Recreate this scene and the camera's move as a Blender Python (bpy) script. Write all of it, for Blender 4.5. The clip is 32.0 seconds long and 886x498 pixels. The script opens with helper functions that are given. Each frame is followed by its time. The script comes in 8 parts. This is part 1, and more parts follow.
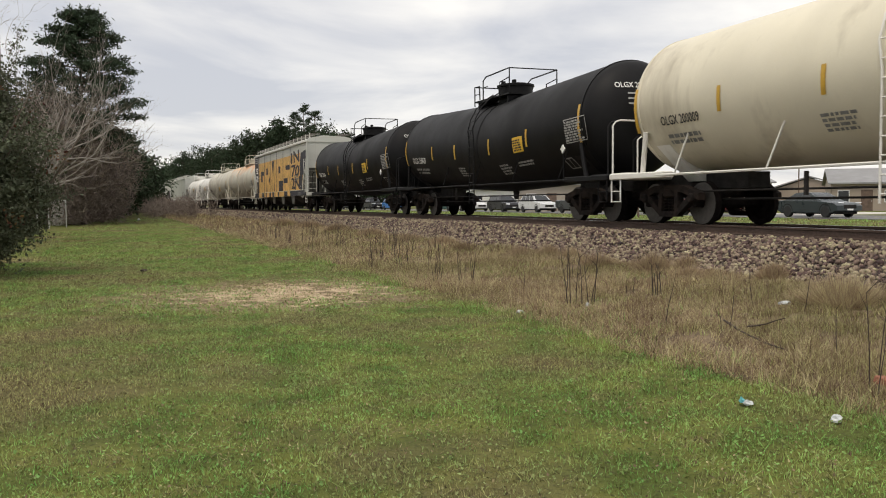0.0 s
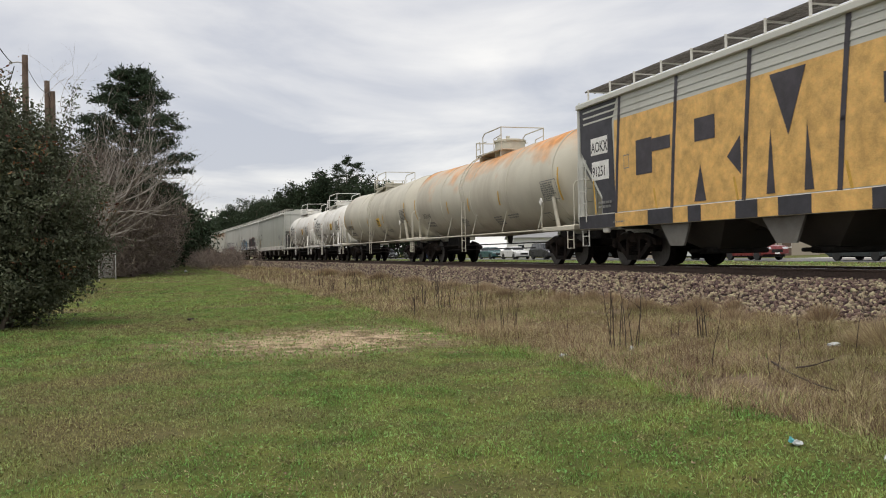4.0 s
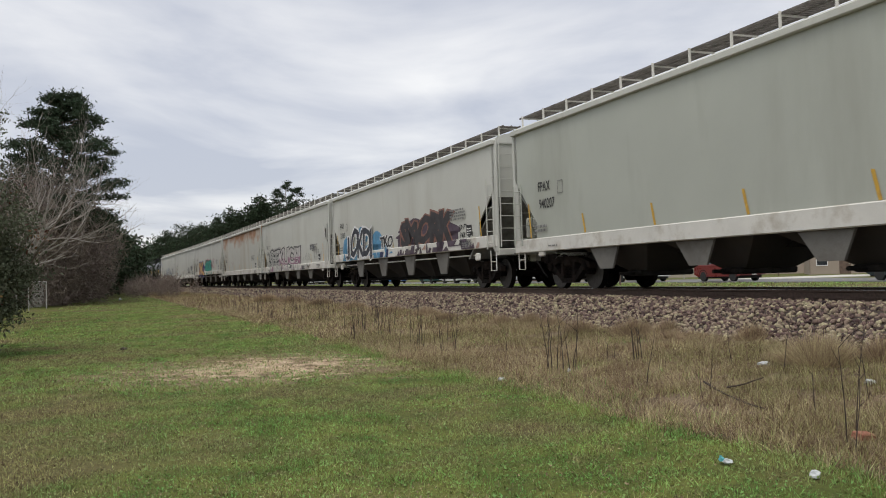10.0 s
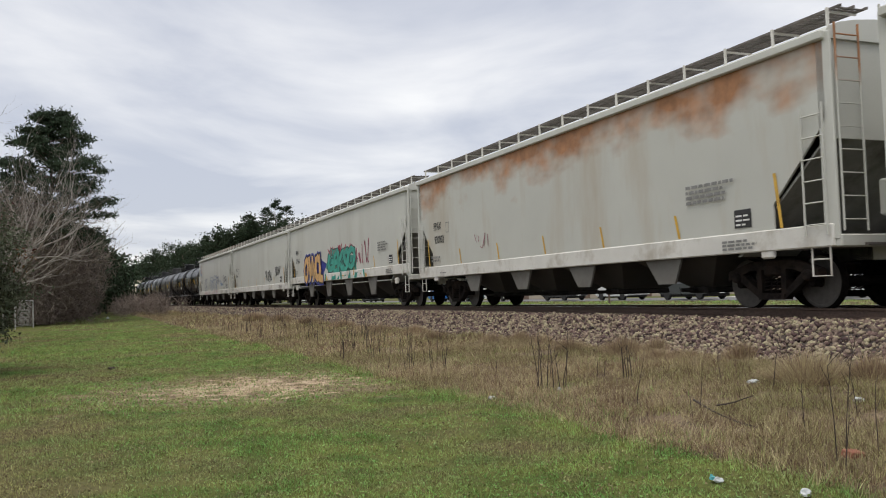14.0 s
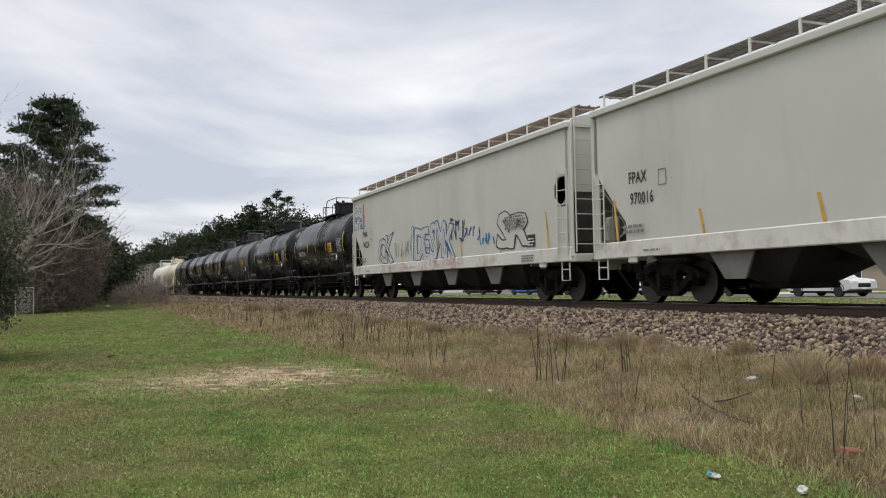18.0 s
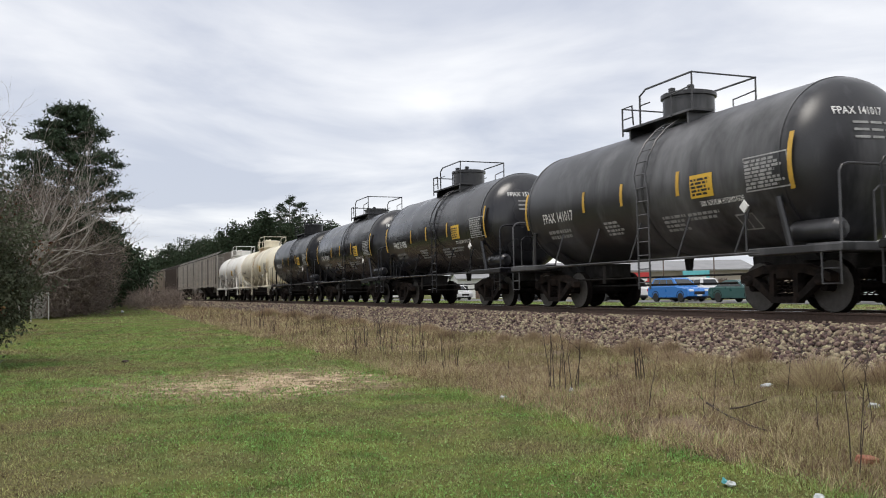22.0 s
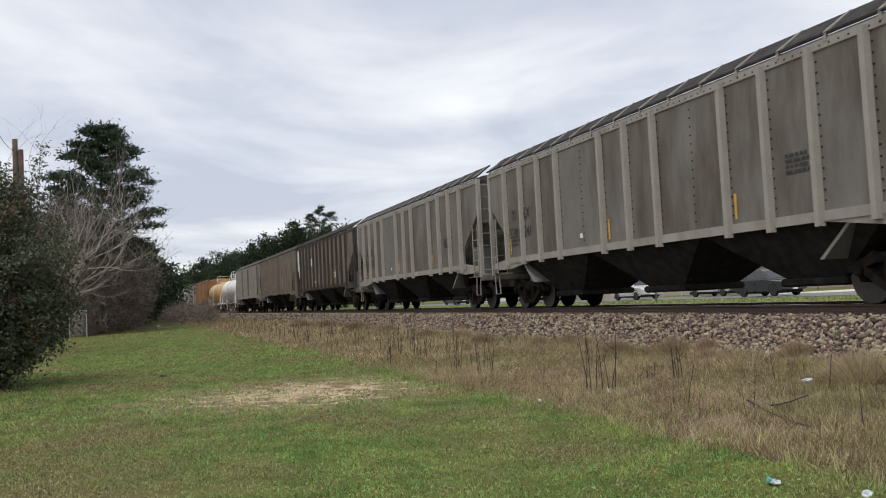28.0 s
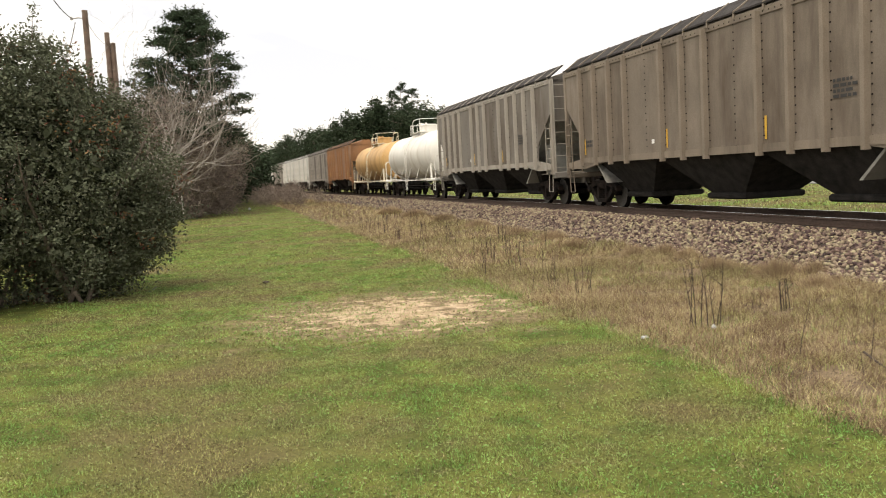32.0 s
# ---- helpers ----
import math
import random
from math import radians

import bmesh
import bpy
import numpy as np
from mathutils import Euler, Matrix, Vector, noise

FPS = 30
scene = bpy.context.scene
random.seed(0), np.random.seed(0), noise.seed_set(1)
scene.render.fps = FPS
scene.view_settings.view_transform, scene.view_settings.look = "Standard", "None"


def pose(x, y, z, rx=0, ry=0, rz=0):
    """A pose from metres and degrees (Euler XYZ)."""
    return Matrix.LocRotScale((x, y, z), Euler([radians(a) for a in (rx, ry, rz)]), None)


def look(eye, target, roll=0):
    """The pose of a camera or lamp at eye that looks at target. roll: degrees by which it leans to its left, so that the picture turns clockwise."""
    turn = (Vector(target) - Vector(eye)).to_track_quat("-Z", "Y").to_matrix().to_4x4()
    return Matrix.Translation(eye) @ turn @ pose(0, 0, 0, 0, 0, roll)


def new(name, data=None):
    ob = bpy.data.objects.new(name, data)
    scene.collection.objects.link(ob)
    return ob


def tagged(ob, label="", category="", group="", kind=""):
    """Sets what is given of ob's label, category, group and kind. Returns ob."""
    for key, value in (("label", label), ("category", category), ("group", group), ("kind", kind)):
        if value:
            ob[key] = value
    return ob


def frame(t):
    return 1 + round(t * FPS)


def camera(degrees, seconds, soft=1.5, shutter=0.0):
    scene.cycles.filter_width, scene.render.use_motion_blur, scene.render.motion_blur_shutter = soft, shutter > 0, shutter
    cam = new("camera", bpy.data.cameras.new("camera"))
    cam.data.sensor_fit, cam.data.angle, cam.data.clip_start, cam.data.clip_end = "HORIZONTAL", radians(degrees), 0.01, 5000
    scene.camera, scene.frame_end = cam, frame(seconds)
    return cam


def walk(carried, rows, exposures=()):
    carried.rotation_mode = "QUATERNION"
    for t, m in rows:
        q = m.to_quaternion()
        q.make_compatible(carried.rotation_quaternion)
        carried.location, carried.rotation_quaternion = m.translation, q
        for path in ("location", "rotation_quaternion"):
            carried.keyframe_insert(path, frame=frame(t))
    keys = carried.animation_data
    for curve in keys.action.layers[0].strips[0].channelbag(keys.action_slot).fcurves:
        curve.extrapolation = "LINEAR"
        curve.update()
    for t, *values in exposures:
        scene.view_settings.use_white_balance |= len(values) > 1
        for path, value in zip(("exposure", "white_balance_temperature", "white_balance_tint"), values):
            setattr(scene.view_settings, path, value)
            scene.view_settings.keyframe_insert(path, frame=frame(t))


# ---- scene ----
# camera: hand-held, standing on the lawn beside the railway
cam = camera(54.1, 32.0, soft=1.0, shutter=0.06)
ROWS = [
    (0.0, -0.035, 0.075, 1.594, 0.01, -3.07, 0.41),
    (0.5, -0.036, 0.071, 1.583, 0.17, -3.13, 0.62),
    (1.0, -0.034, 0.068, 1.580, 0.83, -1.93, 0.65),
    (1.5, -0.027, 0.062, 1.577, 1.06, -0.95, 0.84),
    (2.0, -0.020, 0.057, 1.575, 1.69, -0.77, 1.24),
    (2.5, -0.016, 0.052, 1.574, 1.86, -0.04, 1.41),
    (4.5, -0.033, -0.007, 1.526, 2.93, 0.22, 1.05),
    (5.0, -0.026, -0.010, 1.530, 2.51, -0.52, 0.91),
    (5.5, -0.023, -0.010, 1.531, 3.14, -0.61, 1.27),
    (6.0, -0.020, -0.010, 1.533, 2.86, -0.18, 1.52),
    (6.5, -0.014, -0.011, 1.538, 2.08, 0.71, 1.40),
    (7.0, -0.010, -0.010, 1.541, 1.44, 1.14, 1.66),
    (7.5, -0.005, -0.009, 1.543, 0.98, 1.11, 1.41),
    (8.0, 0.000, -0.004, 1.547, 0.22, 1.54, 1.06),
    (8.5, 0.008, -0.001, 1.544, -0.34, 1.39, 1.15),
    (9.0, 0.013, -0.004, 1.545, -0.60, 1.31, 1.47),
    (9.5, 0.020, -0.005, 1.543, -0.92, 1.45, 1.65),
    (10.0, 0.021, -0.006, 1.542, -1.07, 1.72, 1.73),
    (10.5, 0.020, -0.007, 1.543, -1.07, 1.81, 1.88),
    (11.0, 0.022, -0.009, 1.545, -1.13, 1.95, 1.82),
    (11.5, 0.017, -0.006, 1.546, -1.16, 2.13, 1.85),
    (12.0, 0.014, -0.007, 1.547, -1.10, 2.32, 1.88),
    (12.5, 0.012, -0.008, 1.547, -1.22, 2.56, 1.84),
    (13.0, 0.012, -0.011, 1.548, -1.75, 2.81, 1.92),
    (13.5, 0.012, -0.012, 1.549, -1.93, 2.89, 1.95),
    (14.0, 0.013, -0.012, 1.544, -1.77, 2.91, 1.79),
    (14.5, 0.013, -0.014, 1.548, -1.70, 2.80, 1.75),
    (16.5, 0.009, -0.014, 1.547, -1.20, 2.41, 1.25),
    (17.0, 0.010, -0.011, 1.543, -1.33, 2.24, 1.17),
    (17.5, 0.014, -0.012, 1.542, -1.48, 2.41, 1.27),
    (18.0, 0.013, -0.011, 1.542, -1.75, 2.44, 1.00),
    (18.5, 0.010, -0.008, 1.545, -2.31, 2.20, 0.59),
    (19.0, 0.009, -0.007, 1.545, -2.99, 2.13, 0.54),
    (19.5, 0.011, -0.010, 1.547, -3.56, 2.34, 0.64),
    (20.0, 0.014, -0.010, 1.546, -3.66, 2.28, 0.65),
    (20.5, 0.013, -0.008, 1.544, -3.49, 2.17, 0.64),
    (21.0, 0.016, -0.007, 1.542, -3.12, 2.36, 0.63),
    (21.5, 0.013, -0.007, 1.541, -2.27, 2.62, 0.66),
    (22.0, 0.009, -0.007, 1.543, -0.92, 2.84, 0.93),
    (22.5, -0.001, -0.008, 1.549, 0.53, 3.06, 1.19),
    (23.0, -0.009, -0.011, 1.552, 0.65, 3.36, 1.38),
    (23.5, -0.016, -0.010, 1.554, 0.68, 3.37, 1.33),
    (24.0, -0.018, -0.007, 1.560, 1.49, 3.19, 1.43),
    (24.5, -0.016, -0.007, 1.557, 1.91, 3.31, 1.67),
    (25.0, -0.012, -0.006, 1.554, 1.66, 3.43, 1.75),
    (25.5, -0.011, -0.007, 1.555, 1.91, 3.50, 1.75),
    (27.5, -0.012, -0.004, 1.557, 1.48, 3.65, 2.63),
    (28.0, -0.007, -0.004, 1.557, 1.16, 3.20, 2.90),
    (28.5, 0.005, -0.006, 1.553, 0.34, 2.74, 3.25),
    (29.0, 0.020, -0.010, 1.546, -0.82, 2.48, 3.38),
    (29.5, 0.026, -0.012, 1.541, -0.22, 2.00, 2.85),
    (30.0, 0.014, -0.010, 1.544, 2.02, 1.99, 1.95),
    (30.5, 0.066, 0.010, 1.580, 3.48, 1.35, 0.20),
    (31.0, 0.001, 0.060, 1.807, 10.31, -0.89, 0.82),
    (31.4, -0.139, 0.115, 2.085, 17.33, -3.48, 4.95),
    (32.0, -0.269, 0.009, 2.400, 6.49, -4.88, 3.12),
]
EXPOSURES = [(0.0, 0.1, 7200, 10), (0.5, 0.28, 7250, 10), (1.0, 0.36, 7300, 10), (1.5, 0.26, 7200, 10), (2.0, 0.06, 7250, 10), (2.5, 0.2, 7150, 10), (4.5, -0.04, 6950, 10), (5.0, -0.04, 6950, 10), (6.0, -0.02, 6800, 10), (8.0, -0.08, 6700, 10), (10.0, -0.03, 6700, 10), (14.0, 0.03, 6700, 10), (18.0, 0.03, 6700, 10), (20.0, 0.15, 6750, 10), (21.0, 0.2, 6750, 10), (22.0, 0.13, 6650, 10), (23.0, 0.08, 6550, 10), (30.0, 0.08, 6650, 10), (31.0, 0.2, 7000, 10), (31.5, 0.48, 7350, 10), (32.0, 0.72, 7800, 10)]
walk(cam, [(t, pose(x, y, z, 90 + pitch, roll, yaw)) for t, x, y, z, yaw, pitch, roll in ROWS], EXPOSURES)

# ---- light: an overcast sky with brighter rifts, and a very soft sun ----
SUN_ELEV, SUN_AZ = 64.0, 205.0
world = bpy.data.worlds.new("sky")
scene.world = world
world.use_nodes = True
wn, wl = world.node_tree.nodes, world.node_tree.links
wn.clear()
w_out, w_bg = wn.new("ShaderNodeOutputWorld"), wn.new("ShaderNodeBackground")
w_sky = wn.new("ShaderNodeTexSky")
w_sky.sky_type, w_sky.sun_disc = "NISHITA", False
w_sky.sun_elevation, w_sky.sun_rotation = radians(SUN_ELEV), radians(SUN_AZ)
w_co = wn.new("ShaderNodeTexCoord")
w_sep, w_add, w_div = wn.new("ShaderNodeSeparateXYZ"), wn.new("ShaderNodeMath"), wn.new("ShaderNodeVectorMath")
w_comb = wn.new("ShaderNodeCombineXYZ")
w_max = wn.new("ShaderNodeMath")
w_max.operation, w_max.inputs[1].default_value = "MAXIMUM", 0.0
w_add.operation, w_add.inputs[1].default_value = "ADD", 0.14
w_div.operation = "DIVIDE"
wl.new(w_co.outputs["Generated"], w_sep.inputs[0])
wl.new(w_sep.outputs["Z"], w_max.inputs[0])
wl.new(w_max.outputs[0], w_add.inputs[0])
for k in range(3):
    wl.new(w_add.outputs[0], w_comb.inputs[k])
wl.new(w_co.outputs["Generated"], w_div.inputs[0])
wl.new(w_comb.outputs[0], w_div.inputs[1])
w_n1, w_n2 = wn.new("ShaderNodeTexNoise"), wn.new("ShaderNodeTexNoise")
w_n1.inputs["Scale"].default_value, w_n1.inputs["Detail"].default_value, w_n1.inputs["Roughness"].default_value = 1.05, 7.0, 0.52
w_n2.inputs["Scale"].default_value, w_n2.inputs["Detail"].default_value = 0.28, 3.0
w_n1.inputs["Distortion"].default_value = 0.4
w_map = wn.new("ShaderNodeMapping")
w_map.inputs["Location"].default_value = (15.02, -7.74, 14.34)
wl.new(w_div.outputs[0], w_map.inputs["Vector"])
for n in (w_n1, w_n2):
    wl.new(w_map.outputs[0], n.inputs["Vector"])
w_mixn = wn.new("ShaderNodeMath")
w_mixn.operation = "ADD"
wl.new(w_n1.outputs["Fac"], w_mixn.inputs[0])
wl.new(w_n2.outputs["Fac"], w_mixn.inputs[1])
w_ramp = wn.new("ShaderNodeValToRGB")
w_ramp.color_ramp.elements[0].position, w_ramp.color_ramp.elements[0].color = 0.395, (0.43, 0.462, 0.545, 1)
w_ramp.color_ramp.elements[1].position, w_ramp.color_ramp.elements[1].color = 0.62, (0.9, 0.905, 0.9, 1)
e = w_ramp.color_ramp.elements.new(0.5)
e.color = (0.65, 0.668, 0.71, 1)
w_half = wn.new("ShaderNodeMath")
w_half.operation, w_half.inputs[1].default_value = "MULTIPLY", 0.5
wl.new(w_mixn.outputs[0], w_half.inputs[0])
wl.new(w_half.outputs[0], w_ramp.inputs[0])
w_skys = wn.new("ShaderNodeMixRGB")
w_skys.blend_type, w_skys.inputs[0].default_value = "MULTIPLY", 1.0
w_skys.inputs[2].default_value = (0.1, 0.1, 0.1, 1)
wl.new(w_sky.outputs[0], w_skys.inputs[1])
w_mix = wn.new("ShaderNodeMixRGB")
w_mix.inputs[0].default_value = 0.88
wl.new(w_skys.outputs[0], w_mix.inputs[1])
wl.new(w_ramp.outputs[0], w_mix.inputs[2])
wl.new(w_mix.outputs[0], w_bg.inputs[0])
w_bg.inputs[1].default_value = 1.32
wl.new(w_bg.outputs[0], w_out.inputs[0])
sun = new("sun", bpy.data.lights.new("sun", "SUN"))
sun.data.energy, sun.data.angle, sun.data.color = 1.8, radians(24), (1.0, 0.96, 0.9)
sun.matrix_world = look((math.sin(radians(SUN_AZ)) * 100, math.cos(radians(SUN_AZ)) * 100, math.tan(radians(SUN_ELEV)) * 100), (0, 0, 0))

# ---- materials ----
def material(name, base, rough=0.6, metal=0.0, vary=0.25, scale=8.0, fine=60.0, bump=0.15, dirt=None, dirt_amount=0.0, dirt_scale=1.5, streak=False, rnd=0.0, spec=0.5, top=None, top_col=(0.42, 0.17, 0.05), island=0.0):
    """A surface with variation at two scales, optional dirt or rust patches (vertical streaks), and fine relief."""
    m = bpy.data.materials.new(name)
    m.use_nodes = True
    nt = m.node_tree
    n, l = nt.nodes, nt.links
    bsdf = n["Principled BSDF"]
    bsdf.inputs["Roughness"].default_value, bsdf.inputs["Metallic"].default_value = rough, metal
    bsdf.inputs["Specular IOR Level"].default_value = spec
    co = n.new("ShaderNodeTexCoord")

    def noise_node(s, detail, vec=None, rg=0.55):
        t = n.new("ShaderNodeTexNoise")
        t.inputs["Scale"].default_value, t.inputs["Detail"].default_value, t.inputs["Roughness"].default_value = s, detail, rg
        l.new(vec or co.outputs["Object"], t.inputs["Vector"])
        return t.outputs["Fac"]

    def ramp(fac, a, b, lo=0.0, hi=1.0):
        r = n.new("ShaderNodeMapRange")
        r.inputs[1].default_value, r.inputs[2].default_value, r.inputs[3].default_value, r.inputs[4].default_value = a, b, lo, hi
        l.new(fac, r.inputs[0])
        return r.outputs[0]

    def mix(fac, a, b, kind="MIX"):
        x = n.new("ShaderNodeMixRGB")
        x.blend_type = kind
        for s, v in zip(x.inputs, (fac, a, b)):
            if isinstance(v, (float, int)):
                s.default_value = v
            elif isinstance(v, tuple):
                s.default_value = (*v[:3], 1)
            else:
                l.new(v, s)
        return x.outputs[0]

    col = mix(ramp(noise_node(scale, 4), 0.3, 0.7), tuple(c * (1 - vary) for c in base), tuple(min(1, c * (1 + vary)) for c in base))
    f2 = noise_node(fine, 2)
    col = mix(0.5 * vary, col, mix(ramp(f2, 0.3, 0.7), (0.0, 0.0, 0.0), (1.0, 1.0, 1.0)), "OVERLAY")
    if rnd or island:
        src = n.new("ShaderNodeObjectInfo").outputs["Random"] if rnd else n.new("ShaderNodeNewGeometry").outputs["Random Per Island"]
        amt = rnd or island
        v = n.new("ShaderNodeHueSaturation")
        l.new(ramp(src, 0, 1, 1 - amt, 1 + amt), v.inputs["Value"])
        l.new(ramp(src, 0, 1, 0.5 - 0.08 * amt, 0.5 + 0.08 * amt), v.inputs["Hue"])
        l.new(col, v.inputs["Color"])
        col = v.outputs[0]
    if dirt:
        vec = None
        if streak:
            mp = n.new("ShaderNodeMapping")
            mp.inputs["Scale"].default_value = (1.0, 1.0, 0.22)
            l.new(co.outputs["Object"], mp.inputs[0])
            vec = mp.outputs[0]
        f = noise_node(dirt_scale, 5, vec, 0.65)
        col = mix(ramp(f, 0.62 - 0.3 * dirt_amount, 0.8 - 0.2 * dirt_amount), col, dirt)
    if top:
        # rust that has run down from the roof line: top = (height where it ends, height where it is full)
        mp2 = n.new("ShaderNodeMapping")
        mp2.inputs["Scale"].default_value = (0.85, 0.3, 1.5)
        l.new(co.outputs["Object"], mp2.inputs[0])
        st = noise_node(0.95, 3, mp2.outputs[0], 0.5)
        pz = n.new("ShaderNodeSeparateXYZ")
        l.new(co.outputs["Object"], pz.inputs[0])
        q = n.new("ShaderNodeMath")
        q.operation = "MULTIPLY_ADD"
        l.new(st, q.inputs[0])
        q.inputs[1].default_value = (top[1] - top[0]) * 2.6
        l.new(pz.outputs[2], q.inputs[2])
        f = ramp(q.outputs[0], top[0] + (top[1] - top[0]) * 1.35, top[1] + (top[1] - top[0]) * 1.35)
        col = mix(f, col, mix(ramp(noise_node(3.0, 4), 0.35, 0.65), top_col, tuple(min(1, c * 1.6) for c in top_col)))
    l.new(col, bsdf.inputs["Base Color"])
    if bump:
        b = n.new("ShaderNodeBump")
        b.inputs["Strength"].default_value, b.inputs["Distance"].default_value = bump, 0.02
        l.new(f2, b.inputs["Height"])
        l.new(b.outputs[0], bsdf.inputs["Normal"])
    l.new(ramp(noise_node(scale * 0.7, 3), 0.2, 0.8, max(0.02, rough - 0.12), min(1, rough + 0.12)), bsdf.inputs["Roughness"])
    return m


def two_sided_leaf(name, base, vary=0.35, trans=0.3, spec=0.2):
    m = material(name, base, 0.65, vary=0.2, scale=0.7, fine=8, bump=0, island=vary, spec=spec)
    n, l = m.node_tree.nodes, m.node_tree.links
    bsdf = n["Principled BSDF"]
    t = n.new("ShaderNodeBsdfTranslucent")
    l.new(bsdf.inputs["Base Color"].links[0].from_socket, t.inputs[0])
    mx = n.new("ShaderNodeMixShader")
    mx.inputs[0].default_value = trans
    l.new(bsdf.outputs[0], mx.inputs[1])
    l.new(t.outputs[0], mx.inputs[2])
    l.new(mx.outputs[0], n["Material Output"].inputs[0])
    return m


def grass_leaf(name, base, light, patch, vary):
    """Grass: two tones by broad patches and a third in drier spots, each blade a little different."""
    m = two_sided_leaf(name, base, vary, 0.3)
    n, l = m.node_tree.nodes, m.node_tree.links
    hs = [q for q in n if q.bl_idname == "ShaderNodeHueSaturation"][0]
    co = n.new("ShaderNodeTexCoord")
    col = hs.inputs["Color"].links[0].from_socket
    for scale, lo, hi, rgb in ((1.6, 0.42, 0.6, light), (0.35, 0.47, 0.62, patch), (3.4, 0.56, 0.68, patch)):
        t, r, x = n.new("ShaderNodeTexNoise"), n.new("ShaderNodeMapRange"), n.new("ShaderNodeMixRGB")
        t.inputs["Scale"].default_value, t.inputs["Detail"].default_value = scale, 4.0
        r.inputs[1].default_value, r.inputs[2].default_value = lo, hi
        x.inputs[2].default_value = (*rgb, 1)
        l.new(co.outputs["Object"], t.inputs["Vector"])
        l.new(t.outputs["Fac"], r.inputs[0])
        l.new(r.outputs[0], x.inputs[0])
        l.new(col, x.inputs[1])
        col = x.outputs[0]
    l.new(col, hs.inputs["Color"])
    return m


# ---- mesh building ----
class Shape:
    """Vertices and faces of one mesh, gathered piece by piece."""

    def __init__(self):
        self.v, self.f = [], []

    def add(self, verts, faces):
        k = len(self.v)
        self.v.extend(tuple(p) for p in verts)
        self.f.extend(tuple(i + k for i in q) for q in faces)
        return self

    def box(self, x0, x1, y0, y1, z0, z1):
        v = [(x, y, z) for x in (x0, x1) for y in (y0, y1) for z in (z0, z1)]
        return self.add(v, [(0, 1, 3, 2), (4, 6, 7, 5), (0, 4, 5, 1), (2, 3, 7, 6), (0, 2, 6, 4), (1, 5, 7, 3)])

    def chamfer(self, x0, x1, y0, y1, z0, z1, c):
        """A box with its edges cut off."""
        x, y, z = (x0 + x1) / 2, (y0 + y1) / 2, (z0 + z1) / 2
        a, b, h = (x1 - x0) / 2, (y1 - y0) / 2, (z1 - z0) / 2
        c = min(c, a * 0.9, b * 0.9, h * 0.9)
        rings = []
        for zz, k in ((-h, c), (-h + c, 0), (h - c, 0), (h, c)):
            A, B = a - k, b - k
            cc = c * 0.999
            rings.append([(x + px, y + py, z + zz) for px, py in ((A, B - cc), (A - cc, B), (-A + cc, B), (-A, B - cc), (-A, -B + cc), (-A + cc, -B), (A - cc, -B), (A, -B + cc))])
        v = [p for r in rings for p in r]
        f = [tuple(range(7, -1, -1)), tuple(range(24, 32))]
        for i in range(3):
            for j in range(8):
                f.append((i * 8 + j, i * 8 + (j + 1) % 8, i * 8 + 8 + (j + 1) % 8, i * 8 + 8 + j))
        return self.add(v, f)

    def tube(self, pts, r, seg=6, r2=None, closed=False):
        """A round bar along points, tapering from r to r2."""
        pts = [Vector(p) for p in pts]
        r2 = r if r2 is None else r2
        n = len(pts)
        v, f = [], []
        up = None
        for i, p in enumerate(pts):
            d = (pts[min(i + 1, n - 1)] - pts[max(i - 1, 0)]).normalized()
            if up is None:
                up = d.orthogonal().normalized()
            up = (up - d * up.dot(d)).normalized()
            side = d.cross(up)
            rr = r + (r2 - r) * i / max(1, n - 1)
            for j in range(seg):
                a = 2 * math.pi * j / seg
                v.append(p + up * (rr * math.cos(a)) + side * (rr * math.sin(a)))
        for i in range(n - 1):
            for j in range(seg):
                f.append((i * seg + j, i * seg + (j + 1) % seg, (i + 1) * seg + (j + 1) % seg, (i + 1) * seg + j))
        f += [tuple(range(seg - 1, -1, -1)), tuple(range((n - 1) * seg, n * seg))]
        return self.add(v, f)

    def lathe(self, prof, axis="x", at=(0, 0, 0), seg=32, a0=0.0, a1=360.0):
        """A profile of (distance along the axis, radius) turned round the axis."""
        full = abs(a1 - a0) >= 359.9
        m = seg if full else seg + 1
        v, f = [], []
        for u, r in prof:
            for j in range(m):
                a = radians(a0 + (a1 - a0) * j / seg)
                c, s = r * math.cos(a), r * math.sin(a)
                p = {"x": (u, c, s), "y": (s, u, c), "z": (c, s, u)}[axis]
                v.append((p[0] + at[0], p[1] + at[1], p[2] + at[2]))
        for i in range(len(prof) - 1):
            for j in range(seg):
                k = (j + 1) % m
                f.append((i * m + j, i * m + k, (i + 1) * m + k, (i + 1) * m + j))
        if full:
            if prof[0][1] > 1e-6:
                f.append(tuple(range(m - 1, -1, -1)))
            if prof[-1][1] > 1e-6:
                f.append(tuple(range((len(prof) - 1) * m, len(prof) * m)))
        return self.add(v, f)

    def prism(self, poly, y0, y1, plane="xz"):
        """A polygon pushed through from y0 to y1 across its plane."""
        n = len(poly)
        put = {"xz": lambda a, b, c: (a, c, b), "yz": lambda a, b, c: (c, a, b), "xy": lambda a, b, c: (a, b, c)}[plane]
        v = [put(a, b, y0) for a, b in poly] + [put(a, b, y1) for a, b in poly]
        f = [tuple(range(n)), tuple(range(2 * n - 1, n - 1, -1))] + [(i, i + n, (i + 1) % n + n, (i + 1) % n) for i in range(n)]
        return self.add(v, f)

